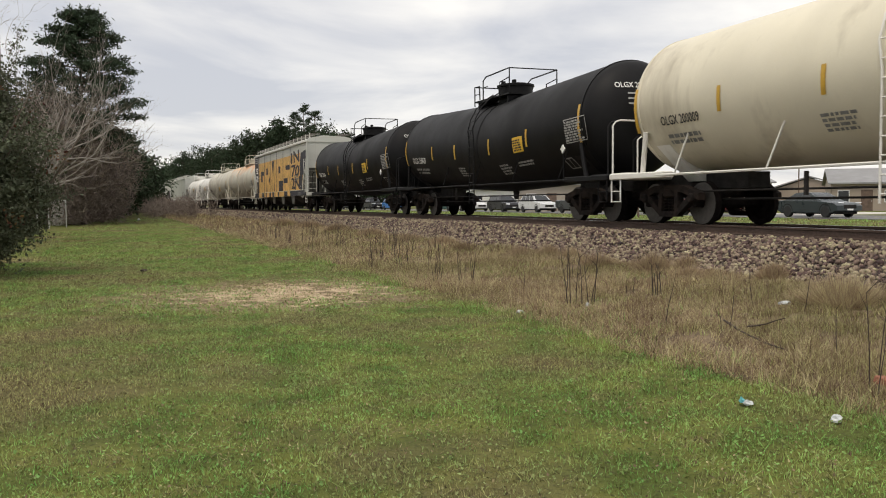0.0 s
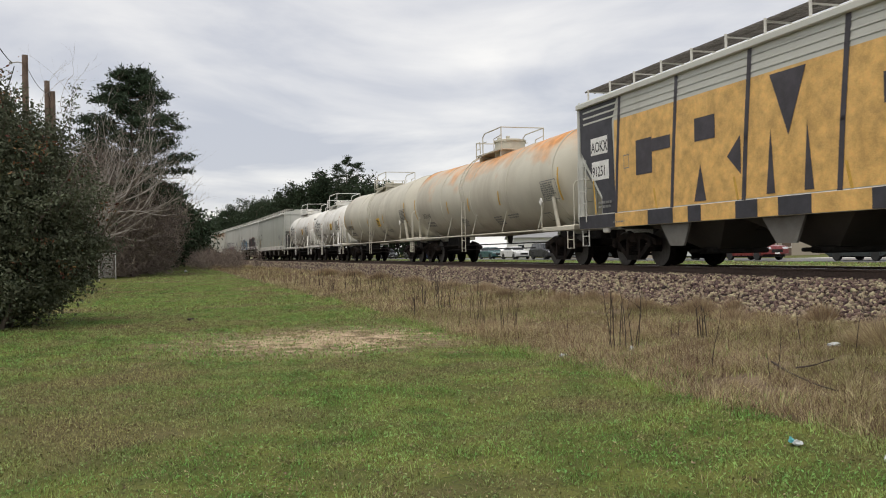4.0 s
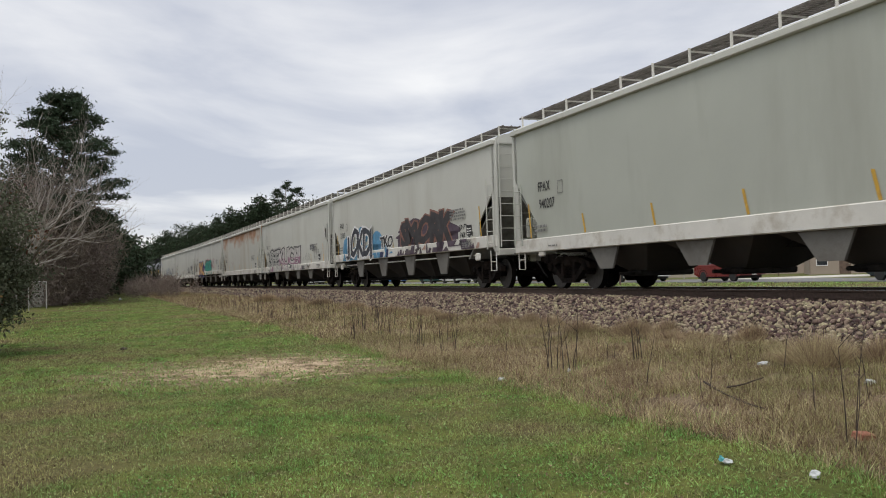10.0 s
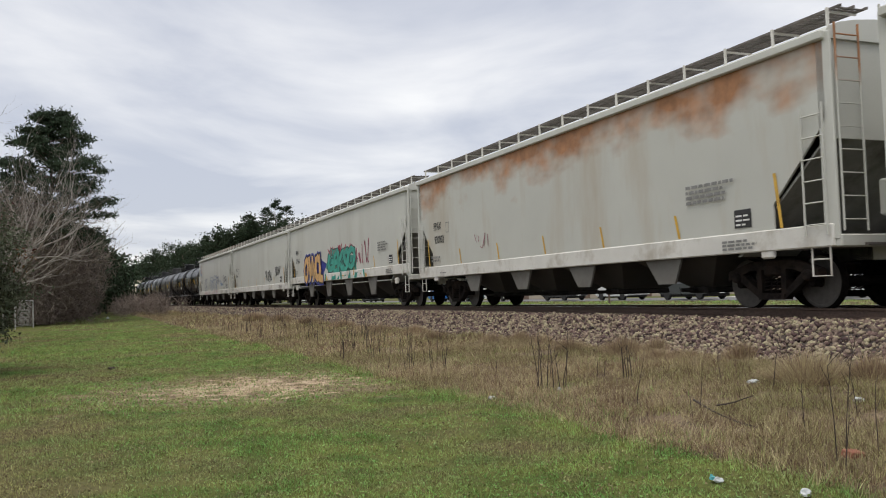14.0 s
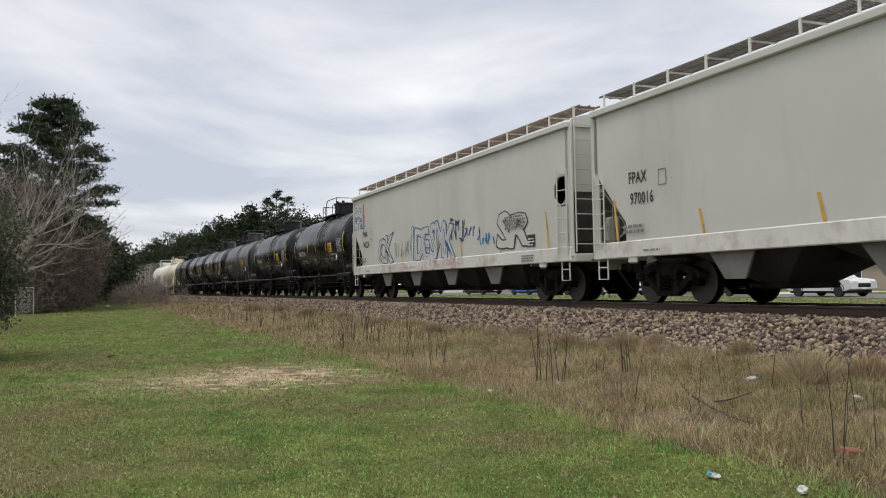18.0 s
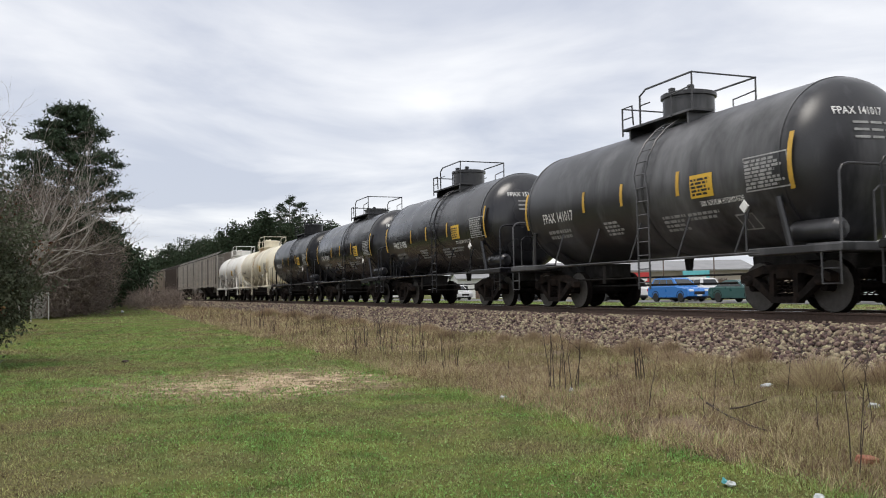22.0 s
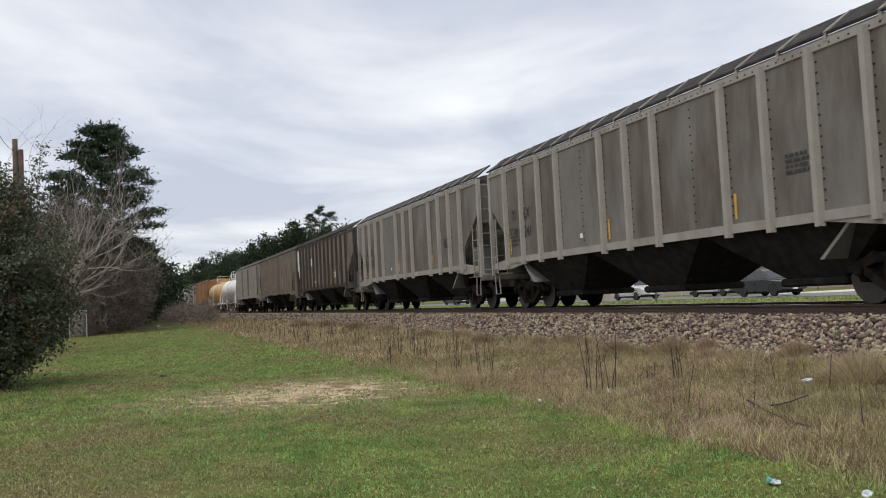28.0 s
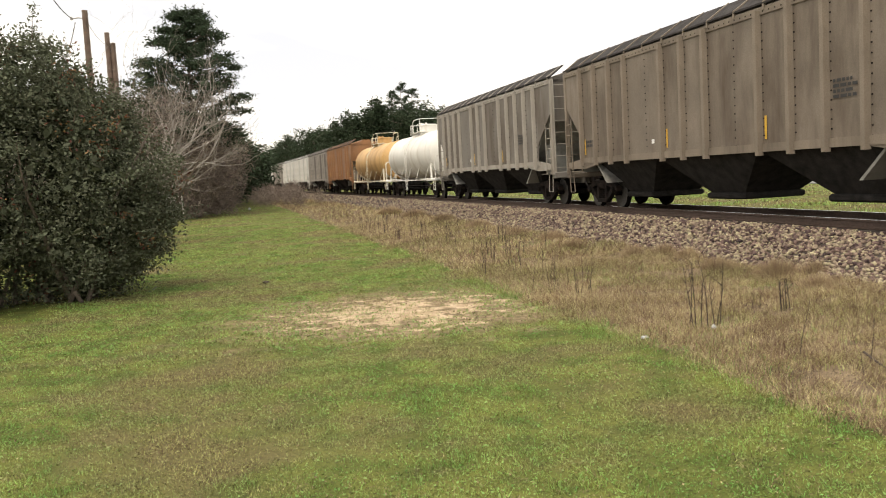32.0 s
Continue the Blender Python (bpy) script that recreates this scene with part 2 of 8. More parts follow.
    def loft(self, rings, cap=True, closed=True):
        m = len(rings[0])
        v = [p for r in rings for p in r]
        f = []
        for i in range(len(rings) - 1):
            for j in range(m if closed else m - 1):
                k = (j + 1) % m
                f.append((i * m + j, i * m + k, (i + 1) * m + k, (i + 1) * m + j))
        if cap:
            f += [tuple(range(m - 1, -1, -1)), tuple(range((len(rings) - 1) * m, len(rings) * m))]
        return self.add(v, f)


def mesh_of(shape, mat, smooth=30, fix=True):
    me = bpy.data.meshes.new("mesh")
    me.from_pydata(shape.v, [], shape.f)
    if fix:
        bm = bmesh.new()
        bm.from_mesh(me)
        bmesh.ops.recalc_face_normals(bm, faces=bm.faces)
        bm.to_mesh(me)
        bm.free()
    me.materials.append(mat)
    if smooth:
        me.shade_smooth()
        me.set_sharp_from_angle(angle=radians(smooth))
    return me


def part(name, shape, mat, parent=None, label="", m=None, smooth=30, fix=True):
    """One mesh object; shape may be a Shape or a mesh that alike parts share."""
    me = shape if isinstance(shape, bpy.types.Mesh) else mesh_of(shape, mat, smooth, fix)
    ob = new(name, me)
    ob.parent = parent
    if m is not None:
        ob.matrix_basis = m
    return tagged(ob, label)


def thing(name, label, category, m=None, group="", kind=""):
    ob = new(name)
    ob.empty_display_size = 0.3
    if m is not None:
        ob.matrix_basis = m
    return tagged(ob, label, category, group, kind)


def letters(text, size, bold=0.0):
    """The built-in font's outlines as flat vertices and faces, from x = 0, on the base line."""
    cu = bpy.data.curves.new("letters", "FONT")
    cu.body, cu.size, cu.offset, cu.resolution_u = text, size, bold, 2
    ob = bpy.data.objects.new("letters", cu)
    me = bpy.data.meshes.new_from_object(ob)
    v, f = [tuple(p.co) for p in me.vertices], [tuple(p.vertices) for p in me.polygons]
    bpy.data.objects.remove(ob)
    bpy.data.curves.remove(cu)
    bpy.data.meshes.remove(me)
    return v, f


# ---- the railway line: where it lies ----
RAIL_Z, SPEED = 1.08, 13.44
TRACK_X, TRACK_Y, TRACK_A, TRACK_K = 5.714, 16.0, 0.34795, 0.000358


def along(s, off=0.0):
    """A place on the line: s metres away from the viewer along it, off metres beyond the near side of the cars; and its bearing."""
    a = TRACK_A + TRACK_K * s
    if abs(TRACK_K * s) < 1e-9:
        x, y = 0.0, 0.0
    else:
        x = (math.cos(a) - math.cos(TRACK_A)) / TRACK_K
        y = (math.sin(a) - math.sin(TRACK_A)) / TRACK_K
    return TRACK_X + x + math.cos(a) * off, TRACK_Y + y + math.sin(a) * off, a


def beside(s, d, z=0.0, turn=0.0):
    """A pose d metres from the line's middle on the viewer's side (minus: beyond it); x runs with the trains."""
    x, y, a = along(s, 1.6 - d)
    return pose(x, y, z, 0, 0, math.degrees(a) - 90 + turn)


def line_of(x, y):
    """Distance along and across the line (arrays welcome)."""
    r = 1 / TRACK_K
    cx, cy = TRACK_X - math.cos(TRACK_A) * r, TRACK_Y - math.sin(TRACK_A) * r
    a = np.arctan2(y - cy, x - cx)
    return (a - TRACK_A) * r, r + 1.6 - np.hypot(x - cx, y - cy)

M_RAIL = material("rail_steel", (0.085, 0.055, 0.043), 0.7, 0.2, 0.3, 20, 120)
M_RAILTOP = material("polished_rail", (0.55, 0.55, 0.56), 0.25, 1.0, 0.1, 20, 120, bump=0.02)
M_TIE = material("tie_wood", (0.05, 0.04, 0.034), 0.85, vary=0.4, scale=5, fine=40, bump=0.5, rnd=0.3)
M_STONE = material("ballast_stone", (0.19, 0.138, 0.108), 0.9, vary=0.4, scale=9, fine=60, bump=0.4, island=0.85)
M_STONE1 = material("ballast_stone_single", (0.19, 0.138, 0.108), 0.9, vary=0.4, scale=9, fine=60, bump=0.4, rnd=0.85)
M_TRUCK = material("truck_iron", (0.02, 0.017, 0.016), 0.9, 0.0, 0.35, 6, 60, 0.3, spec=0.04, dirt=(0.036, 0.026, 0.021), dirt_amount=0.5, dirt_scale=3)
M_WHEEL = material("wheel_steel", (0.011, 0.009, 0.0085), 0.9, 0.0, 0.35, 6, 60, 0.2, spec=0.03)
M_TREAD = material("worn_wheel_rim", (0.06, 0.055, 0.052), 0.6, 0.3, 0.2, 12, 80, 0.1)
M_UNDER = material("underframe_black", (0.03, 0.028, 0.027), 0.85, 0.0, 0.35, 4, 40, 0.2, spec=0.05)
M_BLACK = material("tank_black_paint", (0.009, 0.009, 0.011), 0.3, 0.0, 0.3, 0.8, 50, 0.02, dirt=(0.02, 0.02, 0.02), dirt_amount=0.35, dirt_scale=0.8, streak=True, spec=0.3)
# the grey streaks also paint in the sky's sheen on the shell, besides dust
M_BLACKD = material("tank_dusty_sheen_black", (0.024, 0.024, 0.027), 0.38, 0.0, 0.3, 0.8, 50, 0.03, dirt=(0.13, 0.13, 0.137), dirt_amount=0.5, dirt_scale=0.7, streak=True, spec=0.55)
M_BLACKG = material("tank_glossy_black", (0.011, 0.011, 0.014), 0.27, 0.0, 0.3, 0.8, 50, 0.02, dirt=(0.032, 0.032, 0.035), dirt_amount=0.4, dirt_scale=0.6, streak=True, spec=0.6)
M_JET = material("tank_jet_black", (0.008, 0.008, 0.009), 0.55, 0.0, 0.3, 0.8, 50, 0.05, dirt=(0.014, 0.013, 0.013), dirt_amount=0.3, dirt_scale=0.8, streak=True, spec=0.16)
M_CREAM = material("tank_cream_paint", (0.68, 0.63, 0.5), 0.5, 0.0, 0.08, 0.6, 50, 0.05, dirt=(0.42, 0.37, 0.28), dirt_amount=0.3, dirt_scale=0.7, streak=True)
M_GREYC = material("tank_grey_cream_paint", (0.52, 0.495, 0.415), 0.55, 0.0, 0.1, 0.6, 50, 0.05, dirt=(0.36, 0.33, 0.27), dirt_amount=0.35, dirt_scale=0.7, streak=True)
M_WHITE = material("tank_white_paint", (0.72, 0.71, 0.67), 0.45, 0.0, 0.07, 0.7, 50, 0.05, dirt=(0.45, 0.4, 0.33), dirt_amount=0.25, dirt_scale=0.9, streak=True)
M_ORANGE = material("tank_orange_paint", (0.55, 0.34, 0.14), 0.55, 0.0, 0.15, 0.8, 50, 0.05, dirt=(0.3, 0.17, 0.07), dirt_amount=0.4, dirt_scale=0.9, streak=True)
M_HOP = material("hopper_grey_paint", (0.525, 0.53, 0.49), 0.6, 0.0, 0.05, 0.5, 50, 0.05, dirt=(0.46, 0.455, 0.41), dirt_amount=0.28, dirt_scale=0.6, streak=True)
M_HOPGN = material("hopper_green_grey_paint", (0.41, 0.43, 0.385), 0.6, 0.0, 0.05, 0.5, 50, 0.05, dirt=(0.35, 0.36, 0.315), dirt_amount=0.3, dirt_scale=0.6, streak=True)
M_HOPW = material("hopper_white_sill", (0.64, 0.63, 0.59), 0.55, 0.0, 0.08, 1.2, 50, 0.05, dirt=(0.4, 0.36, 0.3), dirt_amount=0.35, dirt_scale=1.5)
M_HOPG = material("hopper_weathered_grey", (0.18, 0.167, 0.15), 0.75, 0.0, 0.14, 0.9, 40, 0.1, dirt=(0.09, 0.068, 0.052), dirt_amount=0.7, dirt_scale=0.9, streak=True)
M_HOPR = material("hopper_rib_grey", (0.31, 0.288, 0.255), 0.75, 0.0, 0.15, 1.2, 40, 0.1, dirt=(0.22, 0.19, 0.16), dirt_amount=0.45, dirt_scale=1.2, streak=True)
M_HOPB = material("hopper_brown_paint", (0.05, 0.037, 0.03), 0.8, 0.0, 0.2, 0.9, 40, 0.1, dirt=(0.085, 0.066, 0.052), dirt_amount=0.45, dirt_scale=0.9, streak=True)
M_HOPT = material("hopper_tan_grime", (0.175, 0.145, 0.117), 0.8, 0.0, 0.2, 0.9, 40, 0.1, dirt=(0.085, 0.062, 0.045), dirt_amount=0.55, dirt_scale=0.9, streak=True)
M_HOPT2 = material("hopper_dusty_rib", (0.2, 0.165, 0.13), 0.8, 0.0, 0.2, 0.9, 40, 0.1, dirt=(0.1, 0.08, 0.062), dirt_amount=0.5, dirt_scale=0.9, streak=True)
M_HOPO = material("hopper_orange_brown", (0.3, 0.15, 0.07), 0.8, 0.0, 0.2, 0.9, 40, 0.1, dirt=(0.2, 0.12, 0.08), dirt_amount=0.5, dirt_scale=0.9, streak=True)
M_GRATE = material("walkway_grating", (0.16, 0.145, 0.13), 0.7, 0.5, 0.3, 6, 120, 0.5)
M_ROOFWALK = material("dark_roof_walk", (0.045, 0.042, 0.042), 0.9, 0.0, 0.35, 3, 30, 0.4, spec=0.1)
M_GRATER = material("rusty_grating", (0.26, 0.2, 0.16), 0.8, 0.3, 0.35, 5, 120, 0.5)
M_RUST = material("rust_stain", (0.4, 0.17, 0.055), 0.85, 0.0, 0.4, 2.5, 40, 0.1)
M_YEL = material("yellow_reflector", (0.6, 0.36, 0.05), 0.45, 0.0, 0.15, 3, 60, 0.02, dirt=(0.35, 0.2, 0.05), dirt_amount=0.25, dirt_scale=4)
M_ORSTRIP = material("faded_orange_strip", (0.42, 0.17, 0.05), 0.55, 0.0, 0.25, 3, 60, 0.02, dirt=(0.2, 0.07, 0.03), dirt_amount=0.4, dirt_scale=4)
M_PLAC = material("yellow_placard", (0.75, 0.46, 0.05), 0.5, 0.0, 0.12, 3, 60, 0.02)
M_INK = material("black_stencil", (0.025, 0.025, 0.027), 0.6, 0.0, 0.2, 6, 60, 0.0)
M_CHALK = material("white_stencil", (0.75, 0.75, 0.73), 0.6, 0.0, 0.12, 6, 60, 0.0)
M_GREYINK = material("faded_stencil", (0.2, 0.2, 0.195), 0.7, 0.0, 0.25, 6, 60, 0.0)
M_DIMW = material("faded_white_stencil", (0.33, 0.33, 0.325), 0.7, 0.0, 0.3, 6, 60, 0.0)
# bay and gusset greys hold the shade under the car body in their colour
M_GUSSETSHADE = material("hopper_gusset_shade_grey", (0.145, 0.14, 0.128), 0.75, 0.0, 0.15, 1.2, 50, 0.1, dirt=(0.1, 0.088, 0.075), dirt_amount=0.5, dirt_scale=1.5)
M_BAYSHADE = material("hopper_bay_shade", (0.055, 0.051, 0.047), 0.85, 0.0, 0.2, 1.2, 50, 0.1, dirt=(0.05, 0.042, 0.036), dirt_amount=0.5, dirt_scale=1.2)
# body grey painted darker, for the shade on the sheets at the car ends
M_SHADOWGREY = material("hopper_slope_shadow_grey", (0.2, 0.2, 0.185), 0.7, 0.0, 0.2, 1.2, 50, 0.1, dirt=(0.1, 0.09, 0.08), dirt_amount=0.5, dirt_scale=1.5)


M_HOPRUST = material("hopper_rusted_paint", (0.5, 0.505, 0.465), 0.65, 0.0, 0.05, 0.5, 50, 0.05, dirt=(0.43, 0.39, 0.32), dirt_amount=0.35, dirt_scale=0.6, streak=True, top=(3.3, 4.42), top_col=(0.27, 0.125, 0.055))
M_TANKRUST = material("tank_rusted_paint", (0.52, 0.495, 0.415), 0.6, 0.0, 0.1, 0.6, 50, 0.05, dirt=(0.4, 0.36, 0.29), dirt_amount=0.35, dirt_scale=0.7, streak=True, top=(3.1, 4.35), top_col=(0.45, 0.2, 0.06))


def zone_material():
    """Lawn, dry verge, bare soil and fine gravel, by the painted zones of the ground."""
    m = bpy.data.materials.new("ground_cover")
    m.use_nodes = True
    n, l = m.node_tree.nodes, m.node_tree.links
    bsdf = n["Principled BSDF"]
    bsdf.inputs["Roughness"].default_value = 0.9
    bsdf.inputs["Specular IOR Level"].default_value = 0.15
    co = n.new("ShaderNodeTexCoord")
    at = n.new("ShaderNodeVertexColor")
    at.layer_name = "zone"
    sp = n.new("ShaderNodeSeparateColor")
    l.new(at.outputs[0], sp.inputs[0])

    def nz(s, d=4.0, r=0.6):
        t = n.new("ShaderNodeTexNoise")
        t.inputs["Scale"].default_value, t.inputs["Detail"].default_value, t.inputs["Roughness"].default_value = s, d, r
        l.new(co.outputs["Object"], t.inputs["Vector"])
        return t.outputs["Fac"]

    def rng(f, a, b):
        r = n.new("ShaderNodeMapRange")
        r.interpolation_type = "SMOOTHSTEP"
        r.inputs[1].default_value, r.inputs[2].default_value = a, b
        l.new(f, r.inputs[0])
        return r.outputs[0]

    def mix(f, a, b):
        x = n.new("ShaderNodeMixRGB")
        for s, v in zip(x.inputs, (f, a, b)):
            if isinstance(v, float):
                s.default_value = v
            elif isinstance(v, tuple):
                s.default_value = (*v, 1)
            else:
                l.new(v, s)
        return x.outputs[0]

    def plus(a, b, k):
        x = n.new("ShaderNodeMath")
        x.operation = "MULTIPLY_ADD"
        l.new(b, x.inputs[0])
        x.inputs[1].default_value = k
        l.new(a, x.inputs[2])
        return x.outputs[0]

    big, mid, fine = nz(0.35, 3), nz(1.6, 4), nz(26.0, 3)
    lawn = mix(rng(mid, 0.35, 0.62), (0.08, 0.105, 0.025), (0.14, 0.155, 0.04))
    lawn = mix(rng(big, 0.45, 0.66), lawn, (0.13, 0.11, 0.05))
    lawn = mix(rng(fine, 0.48, 0.75), lawn, (0.05, 0.05, 0.02))
    dry = mix(rng(mid, 0.35, 0.65), (0.13, 0.095, 0.062), (0.25, 0.19, 0.125))
    dry = mix(rng(fine, 0.45, 0.7), dry, (0.06, 0.045, 0.032))
    dry = mix(rng(nz(0.8, 3), 0.55, 0.68), dry, (0.16, 0.155, 0.065))
    soil = mix(rng(nz(5, 4), 0.4, 0.65), (0.4, 0.3, 0.2), (0.56, 0.44, 0.31))
    thatch = mix(rng(nz(9, 4), 0.38, 0.62), (0.15, 0.115, 0.07), (0.3, 0.23, 0.145))
    # gravel coloured dark to give the shaded gaps between the ballast stones
    grav = mix(rng(nz(16, 3), 0.35, 0.7), (0.05, 0.041, 0.036), (0.1, 0.08, 0.07))
    col = mix(rng(plus(sp.outputs[0], mid, 0.5), 0.62, 0.92), lawn, dry)
    col = mix(rng(plus(sp.outputs[2], nz(1.8, 5), 1.2), 0.85, 1.3), col, thatch)
    col = mix(rng(plus(sp.outputs[2], nz(2.6, 5), 2.0), 1.76, 1.86), col, soil)
    col = mix(rng(plus(sp.outputs[1], mid, 0.4), 0.6, 0.8), col, grav)
    l.new(col, bsdf.inputs["Base Color"])
    b = n.new("ShaderNodeBump")
    b.inputs["Strength"].default_value, b.inputs["Distance"].default_value = 0.7, 0.05
    l.new(fine, b.inputs["Height"])
    l.new(b.outputs[0], bsdf.inputs["Normal"])
    return m


M_GROUND = zone_material()
M_GRASS = grass_leaf("lawn_blades", (0.208, 0.303, 0.084), (0.325, 0.392, 0.122), (0.33, 0.285, 0.14), 0.8)
M_CLOVER = grass_leaf("low_lawn_leaves", (0.185, 0.285, 0.085), (0.27, 0.35, 0.12), (0.26, 0.235, 0.12), 0.6)
M_DEADLEAF = two_sided_leaf("dead_leaf_flecks", (0.33, 0.25, 0.16), 0.6, 0.15)
M_HAY = grass_leaf("dry_blades", (0.42, 0.315, 0.2), (0.53, 0.41, 0.265), (0.33, 0.29, 0.155), 0.75)
M_PALE = grass_leaf("bleached_blades", (0.48, 0.39, 0.26), (0.56, 0.46, 0.31), (0.4, 0.315, 0.2), 0.5)
M_BROWNB = grass_leaf("brown_blades", (0.25, 0.165, 0.105), (0.34, 0.25, 0.16), (0.19, 0.15, 0.075), 0.75)
M_TUFT = grass_leaf("tussock_blades", (0.4, 0.3, 0.2), (0.47, 0.36, 0.245), (0.31, 0.23, 0.15), 0.5)
M_STALK = material("dead_stalk", (0.06, 0.045, 0.038), 0.9, vary=0.35, scale=6, bump=0.2)
M_NEEDLE = two_sided_leaf("pine_needles", (0.042, 0.06, 0.037), 0.4, 0.12, 0.06)
M_LEAFB = two_sided_leaf("bush_leaves", (0.1, 0.112, 0.074), 0.35, 0.14, 0.1)
M_LEAFR = two_sided_leaf("reddish_leaves", (0.16, 0.075, 0.045), 0.5, 0.2)
M_LEAFF = two_sided_leaf("far_leaves", (0.04, 0.056, 0.033), 0.45, 0.12, 0.06)
M_BARK = material("bark", (0.12, 0.095, 0.075), 0.9, vary=0.35, scale=4, fine=30, bump=0.6)
M_PALEBARK = material("pale_bark", (0.27, 0.245, 0.22), 0.85, vary=0.3, scale=5, fine=30, bump=0.3)
M_TWIG = material("brown_twigs", (0.175, 0.138, 0.118), 0.9, vary=0.3, scale=3, bump=0.0, island=0.4)
M_POLE = material("pole_wood", (0.13, 0.09, 0.07), 0.85, vary=0.3, scale=3, fine=40, bump=0.4)
M_ASPH = material("asphalt", (0.14, 0.14, 0.14), 0.85, vary=0.2, scale=0.6, fine=40, bump=0.2)
M_WALLT = material("tan_metal_wall", (0.33, 0.27, 0.22), 0.6, vary=0.08, scale=0.5, bump=0.05)
M_SIDING = material("white_siding", (0.7, 0.7, 0.69), 0.55, vary=0.06, scale=1, bump=0.05)
M_ROOF = material("grey_roof", (0.24, 0.24, 0.245), 0.6, vary=0.1, scale=1, bump=0.1)
M_GLASS = material("car_glass", (0.02, 0.024, 0.028), 0.08, 0.0, 0.1, 2, 50, 0.0)
M_TYRE = material("tyre_rubber", (0.02, 0.02, 0.02), 0.85, vary=0.2, bump=0.1)
M_FENCE = material("galvanised_fence", (0.42, 0.41, 0.39), 0.55, 0.2, 0.2, 5, 60, 0.1)

# ---- the ground ----
rng = np.random.default_rng(7)


def smooth01(v, a, b):
    u = np.clip((v - a) / (b - a), 0, 1)
    return u * u * (3 - 2 * u)


def ripple(x, y, f):
    return np.sin(x * f + 1.3 * np.sin(y * f * 0.7 + 0.4)) * np.cos(y * f * 1.1 + 1.7 * np.sin(x * f * 0.6))


EDGE_D = 7.72


def ground_z(s, d):
    """The ground's height: ballast bank, verge and lawn on the near side, a grass verge beyond."""
    near = np.interp(d, [1.3, 1.9, 3.3, 4.2, 6.0, 8.0, 12.0], [RAIL_Z - 0.19, RAIL_Z - 0.22, 0.42, 0.34, 0.2, 0.1, 0.06])
    near = near + 0.3 * smooth01(s, 25, 120) * smooth01(d, 3.0, 6.0)
    far = np.interp(-d, [1.9, 3.4, 5.0, 60.0], [RAIL_Z - 0.28, 0.6, 0.56, 0.5])
    z = np.where(d > 0, near, far)
    return z + 0.025 * ripple(s, d, 0.9) * smooth01(np.abs(d), 3.2, 5) + 0.03 * ripple(s + 3, d, 2.3) * smooth01(d, 3.2, 4.5) * (1 - smooth01(d, 7, 9))


def place(s, d):
    a = TRACK_A + TRACK_K * s
    r = 1 / TRACK_K
    cx, cy = TRACK_X - math.cos(TRACK_A) * r, TRACK_Y - math.sin(TRACK_A) * r
    rr = r + 1.6 - d
    return cx + np.cos(a) * rr, cy + np.sin(a) * rr


def fast_mesh(name, verts, faces, mat, smooth=False):
    """A mesh from arrays: faces is (n, 3) or (n, 4)."""
    me = bpy.data.meshes.new(name)
    k = faces.shape[1]
    me.vertices.add(len(verts))
    me.vertices.foreach_set("co", np.ascontiguousarray(verts, np.float32).ravel())
    me.loops.add(faces.size)
    me.loops.foreach_set("vertex_index", np.ascontiguousarray(faces, np.int32).ravel())
    me.polygons.add(len(faces))
    me.polygons.foreach_set("loop_start", np.arange(0, faces.size, k, dtype=np.int32))
    me.update(calc_edges=True)
    me.materials.append(mat)
    if smooth:
        me.shade_smooth()
    return me


ss = np.concatenate([np.array([-2000, -900, -400, -200, -100, -60, -40, -25]), np.arange(-18, 45, 0.4), np.arange(45, 140, 2.5), np.array([150, 170, 200, 250, 320, 420, 600, 900, 1400, 2200])])
dd = np.concatenate([np.array([-2000, -900, -400, -200, -120, -80, -60, -45, -30, -20, -14, -10, -7]), np.arange(-5, 22, 0.3), np.array([23, 25, 28, 32, 38, 46, 60, 80, 120, 200, 400, 900, 1800])])
S, D = np.meshgrid(ss, dd, indexing="ij")
gx, gy = place(S, D)
gz = ground_z(S, D)
nv = len(dd)
ii, jj = np.meshgrid(np.arange(len(ss) - 1), np.arange(len(dd) - 1), indexing="ij")
quads = np.stack([ii * nv + jj, (ii + 1) * nv + jj, (ii + 1) * nv + jj + 1, ii * nv + jj + 1], -1).reshape(-1, 4)
ground_mesh = fast_mesh("ground", np.stack([gx, gy, gz], -1).reshape(-1, 3), quads, M_GROUND, True)
zone = ground_mesh.color_attributes.new("zone", "FLOAT_COLOR", "POINT")
edge = EDGE_D + 0.13 * ripple(S, S * 0, 0.8) + 0.15 * smooth01(S, 3, 20)
dry = smooth01(edge - D, -0.25, 0.25) * smooth01(D, -1, 2)
patch = np.exp(-((gx + 2.9) / 3.2) ** 2 - ((gy - 14.8) / 3.0) ** 2)
thin = 0.4 * np.exp(-((gx + 0.4) / 1.2) ** 2 - ((gy - 5.7) / 1.1) ** 2) + 0.3 * np.exp(-((gx + 2.7) / 1.0) ** 2 - ((gy - 8.8) / 0.7) ** 2) + 0.25 * np.exp(-((gx + 9) / 3) ** 2 - ((gy - 12) / 2.5) ** 2)
cols = np.stack([np.clip(dry + thin + 0.5 * patch, 0, 1), smooth01(-np.abs(D), -3.6, -3.1), patch, np.ones_like(S)], -1)
zone.data.foreach_set("color", cols.astype(np.float32).ravel())
ground = tagged(new("ground", ground_mesh), "mown green lawn with a dry brown verge along the railway", "ground", kind="structure")


